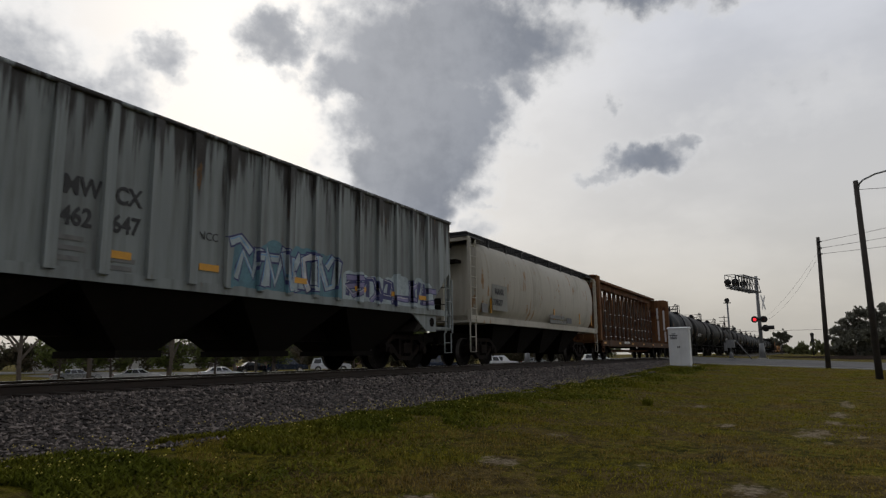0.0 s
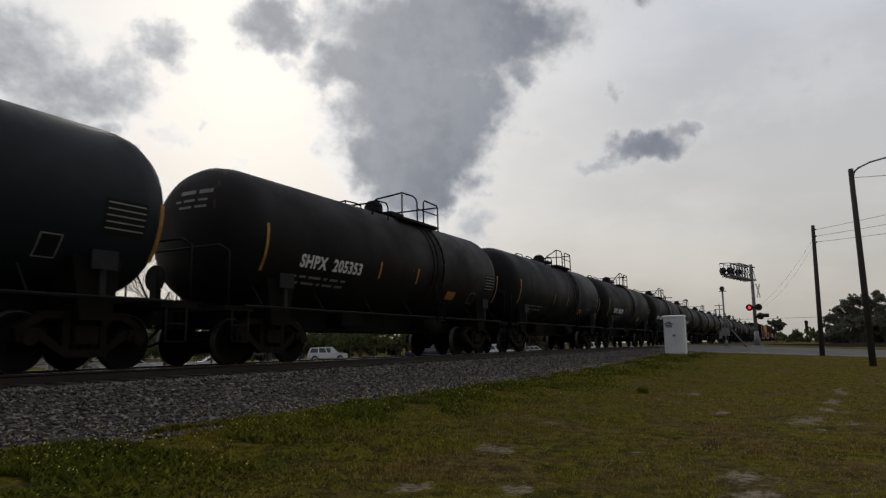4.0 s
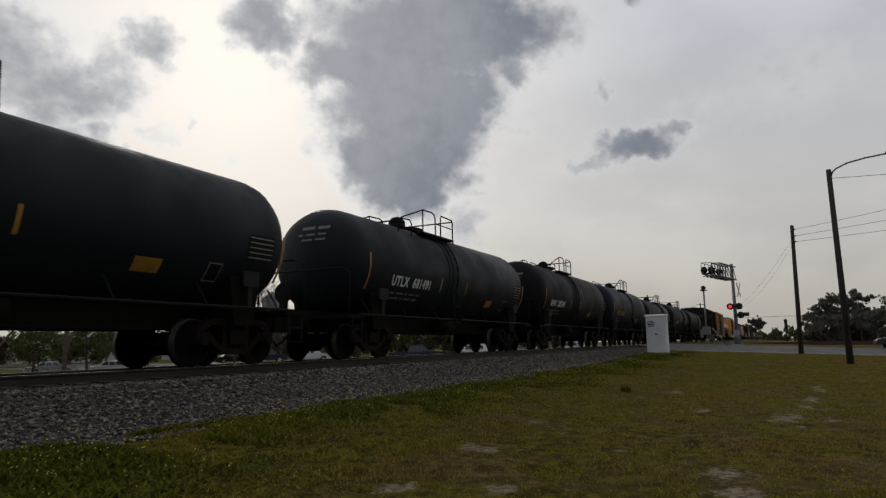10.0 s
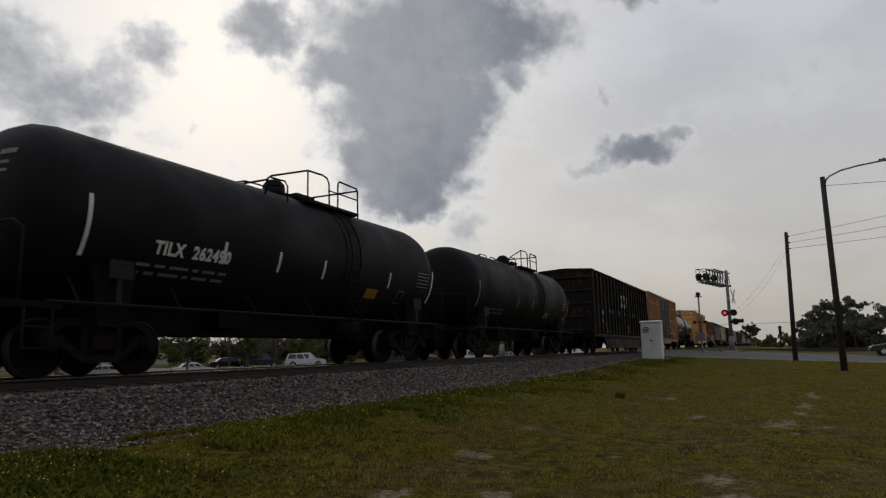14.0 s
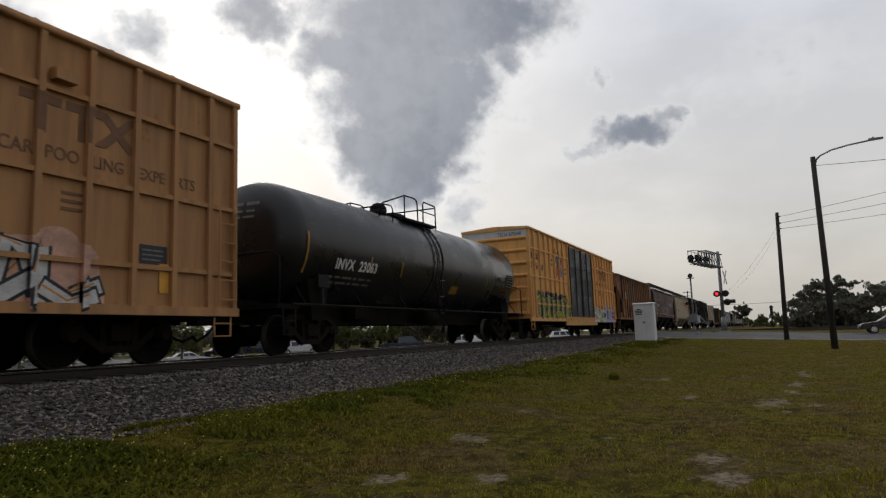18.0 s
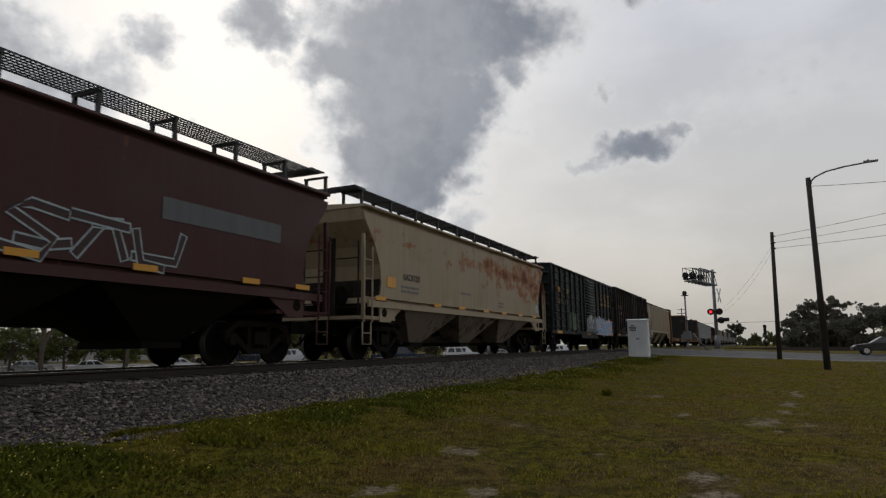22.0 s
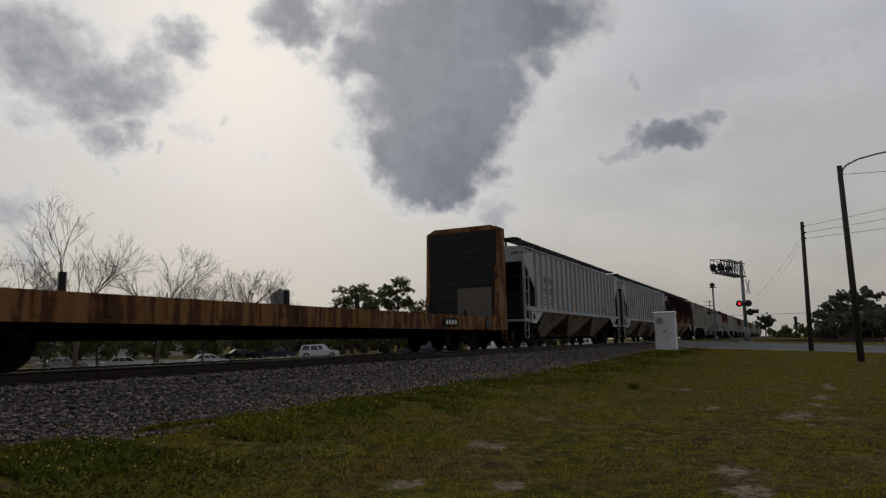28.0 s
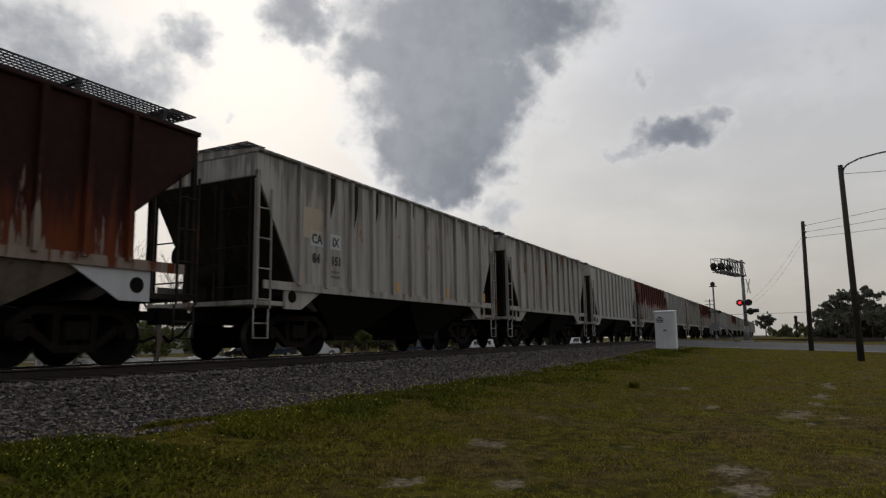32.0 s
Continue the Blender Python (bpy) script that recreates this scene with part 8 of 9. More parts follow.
far_woods("grove_thicket", "dark thicket of trees under the pine grove", [(d * math.cos(radians(a)), d * math.sin(radians(a)), 3.4 + 1.0 * math.sin(a * 5.1), 6) for d in (165, 185) for a in [-2.5 - 0.7 * i for i in range(15)]], M["pine"], 15, 0.5, 520)
far_woods("far_treeline", "hazy line of trees along the horizon", [(300 + 30 * math.sin(i * 1.3), -60 + i * 5.2, 5.5 + 2.2 * math.sin(i * 2.1), 7) for i in range(13)] + [(360 * math.cos(radians(a)), 360 * math.sin(radians(a)), 10 + 3 * math.sin(a * 1.7), 9) for a in range(8, 80, 2)] + [(420 * math.cos(radians(a)), 420 * math.sin(radians(a)), 9 + 3 * math.sin(a * 2.3), 12) for a in range(-45, -8, 2)], M["far_green"], 12)


def small_bird():
    b = thing("bird", "small dark bird that flies up from behind the train", "bird")
    bm = bmesh.new()
    hull_x(bm, [(x, [(r * math.sin(0.785 * i), r * 0.9 * math.cos(0.785 * i)) for i in range(8)]) for x, r in ((-0.11, 0.012), (-0.05, 0.035), (0.02, 0.042), (0.07, 0.030), (0.10, 0.026), (0.13, 0.006))])
    part("body", bm, M["signal_black"], b)
    for s in (-1, 1):
        bm = bmesh.new()
        prism(bm, [(-0.045, 0), (0.045, 0), (0.02, 0.17), (-0.035, 0.21)], -0.004, 0.004)
        wing = part("wing", bm, M["signal_black"], b)
        wing.matrix_basis = pose(0.01, 0.03 * s, 0.01, -55 * s, 0, 0)
    slab("tail", b, M["signal_black"], -0.19, -0.10, -0.022, 0.022, -0.004, 0.004)
    return b


bird = small_bird()

# ---------------------------------------------------------------- the train, from its head: (car, place of its front end when the clip starts)
TRAIN = []


def join(car, p):
    TRAIN.append((car, p))
    car.location = (p, YC, 0)
    return car


G = SPRAY
K = COL
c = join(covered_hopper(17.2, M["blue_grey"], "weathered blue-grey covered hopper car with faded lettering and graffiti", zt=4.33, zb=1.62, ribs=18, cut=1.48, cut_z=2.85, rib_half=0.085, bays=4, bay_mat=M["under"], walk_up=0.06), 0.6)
for w, x, z in (("MW", 5.00, 2.74), ("CX", 5.84, 2.74), ("462", 4.99, 2.28), ("647", 5.81, 2.28)):
    lettering(w, M["black_ink"], c, x, -1.538, z, 0.28, 0.84, bold=0.010)
bars(c, M["grey_ink"], 4.92, -1.538, 2.05, ((0.45,), (0.5,), (0.4,)), 0.07, 0.15)
bars(c, M["grey_ink"], 5.75, -1.538, 1.82, ((0.5,), (0.45,)), 0.07, 0.13)
lettering("NCC", M["black_ink"], c, 7.48, -1.538, 2.42, 0.15)
reflectors(c, [5.95, 7.75, 10.2, 12.4, 14.0, 15.4], -1.545, 1.93, 0.45, 0.12)
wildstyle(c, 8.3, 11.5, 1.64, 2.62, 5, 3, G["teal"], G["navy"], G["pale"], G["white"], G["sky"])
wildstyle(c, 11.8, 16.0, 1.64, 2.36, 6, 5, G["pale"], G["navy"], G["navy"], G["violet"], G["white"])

c = join(round_hopper(15.1, M["nahx_cream"], "stained cream-grey covered hopper car with smooth bellied sides"), 19.0)
slab("paint_patch", c, M["nahx_patch"], 1.66, 2.96, -1.592, -1.584, 1.85, 2.75, "darker repainted number patch")
lettering("NAHX", M["black_ink"], c, 1.88, -1.60, 2.42, 0.20, 0.95, bold=0.012)
lettering("770377", M["black_ink"], c, 1.72, -1.60, 2.04, 0.20, 0.95, bold=0.012)
slab("paint_patch", c, M["patch_grey"], 0.95, 1.4, -1.53, -1.51, 1.75, 2.05)
slab("paint_patch", c, M["patch_grey"], 9.9, 10.6, -1.56, -1.545, 1.7, 1.95)
for x in (1.6, 8.2, 11.9, 13.9):
    slab("reflector", c, M["reflector"], x, x + 0.12, -1.545, -1.53, 1.75, 2.25)
bars(c, M["grey_ink"], 7.6, -1.57, 1.85, ((1.4, 0.4), (1.6, 0.5)), 0.14, 0.2)

c = join(centerbeam(21.05, M["beam_brown"], "empty rusty brown centerbeam lumber flatcar"), 34.85)
bars(c, M["white_ink"], 5.0, -1.55, 0.93, ((0.3, 0.3, 0.5),), 0.12)

tanks = {}
LOOK = {"black": ("black_tank", "grimy black tank car with yellow reflector strips", 5.1, 1.5, 2.66), "black_far": ("black_tank", "grimy black tank car with yellow reflector strips", 6.0, 1.5, 2.66), "plain": ("black_tank", "plain grimy black tank car", 7.2, 1.5, 2.66), "blue": ("blue_tank", "dark blue-black tank car with yellow reflector strips", 5.9, 1.5, 2.66), "low_blue": ("blue_tank", "dark blue-black tank car with yellow reflector strips", 4.95, 1.45, 2.60), "brown": ("brown_tank", "dirty brown-black tank car with white lettering", 7.2, 1.5, 2.66), "low_brown": ("brown_tank", "dirty brown-black tank car with white lettering", 5.85, 1.45, 2.60), "low_plain": ("black_tank", "plain grimy black tank car", 7.2, 1.42, 2.56), "shiny": ("shiny_tank", "glossy black tank car with yellow strips", 6.75, 1.5, 2.66)}


def tank(kind, p, words, ink, x=2.2, size=0.27, strips=(1.1, 5.3, 7.2, 12.75), strip_mat=None, short=False):
    if kind not in tanks:
        tanks[kind] = car = tank_car(M[LOOK[kind][0]], LOOK[kind][1], L=16.2 if kind == "shiny" else 13.55, m=LOOK[kind][2], R=LOOK[kind][3], zc=LOOK[kind][4])
        bare[kind] = [o for o in car.children]
    else:
        car = thing("tank_car", LOOK[kind][1], "freight car", "cars of the freight train")
        for o in bare[kind]:
            copy_thing(o, o.matrix_basis.copy()).parent = car
    tank_marks(car, words, M[ink], LOOK[kind][3], LOOK[kind][4], x=x, strips=strips, strip_mat=strip_mat, size=size, short=short, at3=(7.6, 9.95, 11.95) if short else (9.5, 12.6, 14.6) if kind == "shiny" else (9.5, 11.0, 12.1), wide=1.08 if short else 0.92)
    return join(car, p - 1.1)


bare = {}
tank("blue", 57.8, "UTLX 650214", "yellow_ink", 2.12, 0.26)
tank("brown", 72.0, "SHPX 205353", "white_ink", 2.2)
tank("plain", 86.0, "", "white_ink")
tank("black_far", 99.9, "SHPX 205319", "white_ink", 2.3, 0.26)
c = tank("black", 114.6, "SHPX 205298", "white_ink", 1.25, 0.234, (2.2, 4.8, 7.7, 10.2, 12.75), None, True)
tank_words(c, "S", M["grey_ink"], 4.2, 1.75, 0.30), tank_words(c, "o", M["grey_ink"], 4.4, 1.62, 0.26), tank_words(c, "B", M["grey_ink"], 4.55, 1.52, 0.24)
tank("low_brown", 128.4, "NATX 72910", "white_ink", 2.2)
tank("low_blue", 143.0, "UTLX 66238", "yellow_ink", 2.2)
tank("low_blue", 157.4, "UTLX 681487", "yellow_ink", 2.2)
tank("low_blue", 172.5, "UTLX 681491", "white_ink", 2.3)
tank("black", 187.25, "SHPX 205349", "white_ink", 1.95, 0.27)
tank("blue", 201.6, "UTLX 650342", "yellow_ink", strips=(1.1, 5.4, 6.8, 8.3, 12.7))
c = tank("low_plain", 215.8, "NATX 72320", "white_ink", 2.25, 0.28)
tank_words(c, "G", M["grey_ink"], 1.5, 1.55, 0.42)
tank("plain", 230.6, "TILX 262490", "white_ink", 2.4, 0.22, (1.1, 4.0, 5.6, 7.2, 8.7, 10.2, 12.7), M["white_ink"])
tank("plain", 246.0, "", "white_ink")

c = join(boxcar(19.1, M["fed_brown"], "tall dark brown ribbed boxcar with white company lettering", zt=4.95, zb=1.08, posts=10, door=(0.5, 0.5), rows=(), end_ribs=5, post_depth=0.12, sill=0.82, door_kind="none", post_at=[0.12 + 0.993 * i for i in range(20)]), 262.6)
lettering("FPBX", M["white_ink"], c, 2.36, -1.565, 2.32, 0.28, 0.75)
lettering("591", M["white_ink"], c, 2.46, -1.565, 1.82, 0.28, 0.75)
for a, b, k in ((4.57, 6.6, 7), (7.12, 8.65, 5), (9.12, 10.7, 5), (11.15, 13.1, 7), (13.7, 14.3, 2)):
    for i in range(k):
        x = a + (b - a) * i / k
        if min(abs(x + 0.07 - 0.12 - 0.993 * j) for j in range(20)) > 0.13:
            slab("lettering", c, M["white_ink"], x, x + 0.045, -1.565, -1.55, 2.56, 2.75, "white company lettering drawn as plain bars")
            slab("lettering", c, M["white_ink"], x + 0.045, x + 0.12, -1.565, -1.55, 2.705 if i % 2 else 2.56, 2.75 if i % 2 else 2.60)
for xa, xb, za, zb, zc, zd in ((8.22, 9.0, 3.13, 3.05, 3.93, 3.85), (9.11, 9.99, 3.04, 3.04, 3.95, 3.95), (10.10, 10.78, 3.06, 3.16, 3.82, 3.92)):
    bm = bmesh.new()
    prism(bm, [(xa, za), (xb, zb), (xb, zc), (xa, zd)], -1.565, -1.552)
    part("emblem", bm, M["white_ink"], c, "white six-sided company emblem")
for x in (8.36, 8.66, 9.16, 9.44, 9.72, 10.16, 10.46):
    slab("emblem_letter", c, M["fed_brown"], x, x + 0.2, -1.572, -1.56, 3.32, 3.66)
reflectors(c, [0.56, 3.62, 7.4, 10.9, 14.3, 17.4], -1.565, 1.55, 0.6, 0.12, True)
bars(c, M["grey_ink"], 3.4, -1.565, 1.3, ((0.4, 0.2),), 0.06)
bars(c, M["grey_ink"], 7.0, -1.565, 1.55, ((0.4, 0.3), (0.3, 0.35)), 0.07)


def yellow_boxcar(p, mat, nums, label, first, slogan, emblem):
    c = join(boxcar(18.65, mat, label, zt=5.08, zb=0.92, door=(0.3625, 0.6495), post_at=(0.12, 0.84, 1.69, 2.51, 3.32, 4.12, 4.92, 5.75, 6.69, 12.18, 13.03, 13.84, 14.60, 15.40, 16.25, 17.07, 17.89, 18.53), rows=(1.62, 2.88, 4.15), door_mat=M["door_black"], end_ribs=7, end_band=M["end_white"]), p)
    y = -1.556
    at, z1, xe, ze = ((1.08, 1.90, 2.70), 2.46, 2.75, 3.68) if first else ((0.32, 1.12, 1.95), 3.68, 5.0, 3.66)
    for w, x in zip(("TB", "OX"), at):
        lettering(w, M["brown_ink"], c, x, y, z1, 0.27, 0.85, bold=0.014)
    for w, x in zip(nums, at):
        lettering(w, M["brown_ink"], c, x, y, z1 - 0.46, 0.27, 0.85, bold=0.014)
    for a, mt in ((42, SPRAY["red"]), (-42, SPRAY["blue"])):
        for k in (-0.12, 0.12):
            bm = bmesh.new()
            pts = []
            for u, w in ((-0.72, -0.085), (0.72, -0.085), (0.72, 0.085), (-0.72, 0.085)):
                w += k
                pts.append((xe + u * math.cos(radians(a)) - w * math.sin(radians(a)), ze + u * math.sin(radians(a)) + w * math.cos(radians(a))))
            bm.faces.new([bm.verts.new((px, -1.560 - (0.003 if a < 0 else 0), pz)) for px, pz in pts])
            part("emblem_ribbon", bm, mt, c, "ribbon of a crossed red and blue emblem")
    if first:
        for w, x, z in (("next", 1.0, 3.80), ("load", 1.0, 3.56), ("any", 3.55, 3.50), ("road", 3.55, 3.26)):
            lettering(w, M["brown_ink"], c, x, y, z, 0.17, 0.85)
    else:
        bars(c, M["brown_ink"], 3.4, y, 3.8, ((0.5,), (0.5,)), 0.10, 0.22), bars(c, M["brown_ink"], 6.0, y, 3.5, ((0.4,), (0.4,)), 0.10, 0.22)
    reflectors(c, [0.95, 16.9], -1.565, 1.45, 0.5, 0.2, True)
    slab("door_stop", c, mat, 4.0, 4.35, -1.72, -1.55, 4.28, 4.46)
    slab("door_stop", c, mat, 14.75, 15.1, -1.72, -1.55, 4.28, 4.46)
    bars(c, M["faded_ink"], 15.0, y, 2.6, ((0.4,), (0.35,), (0.4,)), 0.05, 0.12)
    nx, nz = (16.4, 1.68) if first else (13.92, 2.50)
    slab("notice", c, M["black_ink"], nx, nx + 0.56, y - 0.004, y + 0.004, nz, nz + 0.32)
    bars(c, M["grey_ink"], nx + 0.05, y - 0.005, nz + 0.22, ((0.2, 0.2), (0.22, 0.18), (0.15, 0.2)), 0.025, 0.08)
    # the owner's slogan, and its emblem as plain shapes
    for w, x, wd in (("RAI", 13.24, 1), ("LCAR", 13.92, 1), ("POO", 14.72, 1), ("LING", 15.48, 1), ("EXPE", 16.32, 1), ("RTS", 17.14, 1)):
        lettering(w, slogan, c, x, y, 3.10, 0.20, 0.92, bold=0.002)
    for xa, xb in ((14.32, 14.95), (15.03, 15.62)):
        slab("emblem_letter", c, emblem, xa, xb, y - 0.004, y + 0.004, 3.90, 4.04)
        slab("emblem_letter", c, emblem, (xa + xb) / 2 - 0.09, (xa + xb) / 2 + 0.09, y - 0.0039, y + 0.0039, 3.46, 3.90)
    for k in (-1, 1):
        bm = bmesh.new()
        prism(bm, [(15.92 - 0.30 * k - 0.1, 3.46), (15.92 - 0.30 * k + 0.1, 3.46), (15.92 + 0.30 * k + 0.1, 4.04), (15.92 + 0.30 * k - 0.1, 4.04)], y - 0.004 - 0.001 * k, y + 0.004)
        part("emblem_letter", bm, emblem, c)
    at, half, deep, side = RIBS[c.name]
    for rx in at:
        for xa, xb in ((14.32, 14.95), (15.03, 15.62)):
            a, b = max(xa, rx - half), min(xb, rx + half)
            if b - a > 0.02:
                slab("emblem_letter", c, emblem, a, b, -side - deep - 0.004, -side - deep + 0.002, 3.90, 4.04)
            a, b = max((xa + xb) / 2 - 0.09, rx - half), min((xa + xb) / 2 + 0.09, rx + half)
            if b - a > 0.02:
                slab("emblem_letter", c, emblem, a, b, -side - deep - 0.004, -side - deep + 0.002, 3.46, 3.90)
    # notices stencilled on the doors
    for x, lines in ((7.80, ("CLOSE THIS DOOR", "BEFORE CLOSING", "MAIN DOOR", "", "CIERRE ESTA PUERTA", "ANTES DE CERRAR", "LA PUERTA PRINCIPAL")), (10.10, ("CLOSE AND LOCK", "THIS DOOR BEFORE", "MOVING CAR", "", "CIERRE Y PONGA", "SEGURO EN AMBAS", "PUERTAS ANTES DE", "MOVER EL CARRO"))):
        for j, w in enumerate(lines):
            if w:
                lettering(w, M["grey_ink"], c, x + 0.02 * (18 - len(w)), -1.632, 4.55 - 0.105 * j, 0.075, 0.86, bold=0.003)
    lettering("TBOX " + "".join(nums), M["black_ink"], c, 0.045, -0.15, 4.70, 0.17, 0.8, turn=-90)
    return c


c = yellow_boxcar(282.85, M["yellow_box_old"], ("64", "02", "98"), "faded yellow boxcar with black double doors and pink graffiti", True, M["faded_ink"], M["faded_ink"])
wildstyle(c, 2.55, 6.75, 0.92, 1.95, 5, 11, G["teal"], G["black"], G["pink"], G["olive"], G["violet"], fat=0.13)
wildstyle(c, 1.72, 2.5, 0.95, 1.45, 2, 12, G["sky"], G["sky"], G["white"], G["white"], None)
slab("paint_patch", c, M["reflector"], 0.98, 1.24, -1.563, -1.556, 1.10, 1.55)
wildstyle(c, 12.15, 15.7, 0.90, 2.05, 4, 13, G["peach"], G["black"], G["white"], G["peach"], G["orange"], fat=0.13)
tank("shiny", 303.9, "INVX 23063", "white_ink", 2.3, 0.25, (1.1, 3.9, 5.6, 12.2, 15.0))
c = yellow_boxcar(319.75, M["yellow_box"], ("67", "56", "48"), "bright yellow boxcar with black double doors and green graffiti", False, M["brown_ink"], M["maroon_ink"])
graffiti(c, (K["black"], K["navy"], K["black"]), 1.1, 6.4, 1.55, 2.30, 24, 1.552, spikes=9)
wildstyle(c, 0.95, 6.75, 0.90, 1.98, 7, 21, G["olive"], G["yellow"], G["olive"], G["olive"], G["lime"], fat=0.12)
graffiti(c, (K["peach"], K["orange"], K["pink"]), 12.14, 15.27, 0.98, 1.95, 22, spikes=7, scale=0.7)
graffiti(c, (K["mint"], K["lime"], K["mint"]), 12.16, 15.26, 0.95, 1.78, 25, 1.552, spikes=5, scale=0.55)
graffiti(c, (K["sky"], K["sky"], K["lilac"]), 15.29, 18.42, 1.0, 1.88, 23, spikes=4, scale=0.5)
for xa, xb, k in ((12.2, 13.6, "mint"), (13.6, 14.7, "lime"), (14.7, 15.3, "mint"), (15.3, 18.3, "lilac")):
    slab("graffiti", c, G[k], xa, xb, -1.637, -1.6305, 0.80, 0.97)
spray_words(c, "USADO", 12.14, 15.27, 0.90, 1.68, ((G["navy"], 0.085, 0.0095), (G["mint"], 0.045, 0.0115)))
spray_words(c, "FLAKE", 15.40, 18.27, 0.93, 1.62, ((G["navy"], 0.085, 0.0075), (G["lilac"], 0.05, 0.0100)))

c = join(covered_hopper(16.5, M["rusty_orange"], "rusty orange ribbed covered hopper car with white graffiti", zt=4.30, zb=1.18, ribs=15, cut=1.75, cut_z=3.4, low_z=2.2, rib_half=0.07, bays=2, bay_mat=M["under"], walk_up=0.08), 340.0)
slab("paint_patch", c, M["placard"], 2.75, 4.05, -1.54, -1.53, 2.62, 3.15, "pale repainted number patch")
for w, x, z in (("KL", 2.85, 2.92), ("RX", 3.48, 2.92), ("475", 2.78, 2.68), ("294", 3.48, 2.68)):
    lettering(w, M["black_ink"], c, x, -1.545, z, 0.18, 0.8)
slab("paint_patch", c, M["patch_grey"], 6.15, 7.3, -1.54, -1.53, 1.7, 4.1, "grey primed panel")
spray_words(c, "DTACH", 9.85, 14.35, 1.30, 2.12, ((G["black"], 0.105, 0.0055), (G["white"], 0.062, 0.0085)))
reflectors(c, [2.5, 5.9, 8.8, 14.9], -1.545, 1.55, 0.4, 0.1, True)

c = join(covered_hopper(16.3, M["maroon"], "maroon smooth-sided covered hopper car with white lettering", zt=4.02, zb=1.55, ribs=0, cut=1.9, bays=3, bay_mat=M["under"], round_end=True, smooth_side=True, walk_up=0.58), 357.8)
slab("paint_patch", c, M["fed_brown"], 2.58, 4.10, -1.545, -1.528, 2.92, 3.28)
lettering("AOKX", M["white_ink"], c, 2.72, -1.55, 3.0, 0.24, 0.95)
lettering("484746", M["white_ink"], c, 2.66, -1.55, 2.45, 0.25, 1.0)
bars(c, M["grey_ink"], 2.66, -1.545, 2.15, ((0.35, 0.45), (0.3, 0.4)), 0.07, 0.15)
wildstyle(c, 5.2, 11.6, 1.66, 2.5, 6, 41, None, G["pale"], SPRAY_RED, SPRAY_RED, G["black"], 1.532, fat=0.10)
reflectors(c, [2.0, 4.2, 6.6, 8.8, 10.9, 13.5, 15.2], -1.55, 1.70, 0.5, 0.11)
slab("paint_patch", c, M["patch_grey"], 11.2, 14.4, -1.54, -1.528, 2.6, 3.0)

c = join(covered_hopper(16.8, M["tan_rust"], "tan smooth-sided covered hopper car with large rust stains", zt=4.10, zb=1.55, ribs=0, cut=1.9, bays=3, bay_mat=M["bay"], round_end=True, smooth_side=True, walk_up=0.50), 375.5)
lettering("GACX7231", M["black_ink"], c, 2.3, -1.545, 2.28, 0.2, 0.8)
bars(c, M["grey_ink"], 2.2, -1.54, 2.05, ((0.3, 0.3, 0.4), (0.4, 0.6)), 0.06, 0.13)
bars(c, M["grey_ink"], 6.5, -1.54, 2.15, ((0.5, 0.4),), 0.06)
bars(c, M["grey_ink"], 10.3, -1.54, 2.0, ((0.6,), (0.5,)), 0.06)
slab("paint_patch", c, M["reflector"], 1.35, 1.85, -1.55, -1.528, 2.0, 2.3, "amber sticker")
slab("paint_patch", c, M["placard"], 15.2, 15.6, -1.55, -1.528, 1.85, 2.2)
reflectors(c, [1.0, 4.6, 6.6, 8.9, 10.9, 13.0, 15.0], -1.55, 1.66, 0.55, 0.11)

c = join(boxcar(15.85, M["dark_green"], "dark green boxcar with pressed panels and bright graffiti", zt=4.50, zb=1.05, posts=7, door=(0.46, 0.62), rows=(), end_ribs=6, corrugated=8, door_kind="ribbed", post_depth=0.10, post_at=(0.12, 0.8, 1.9, 3.0, 4.1, 5.2, 6.35, 7.22, 9.9, 10.62, 11.75, 12.87, 13.98, 15.07, 15.73)), 393.2)
for w, x in (("CS", 1.35), ("XT", 2.95)):
    slab("emblem_letter", c, M["yellow_ink"], x, x + 0.24, -1.61, -1.60, 3.12, 3.40), slab("emblem_letter", c, M["yellow_ink"], x + 0.32, x + 0.56, -1.61, -1.60, 3.12, 3.40)
for w, x in (("138", 1.2), ("486", 2.75)):
    lettering(w, M["yellow_ink"], c, x, -1.61, 2.55, 0.27)
for k, x in enumerate((12.1, 13.2, 14.32)):
    emblem_shapes(c, x, 3.18, 0.55, M["yellow_ink"], -1.60, k)
graffiti(c, (K["green"], (0.02, 0.05, 0.03), K["green"]), 3.6, 5.5, 1.15, 2.3, 51, 1.593, spikes=3)
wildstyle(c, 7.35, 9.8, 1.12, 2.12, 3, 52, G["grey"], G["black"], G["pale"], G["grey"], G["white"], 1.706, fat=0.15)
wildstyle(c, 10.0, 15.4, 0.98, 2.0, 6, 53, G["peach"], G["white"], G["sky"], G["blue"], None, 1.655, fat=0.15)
reflectors(c, [1.4, 8.1, 13.6], -1.64, 1.02, 0.9, 0.14)

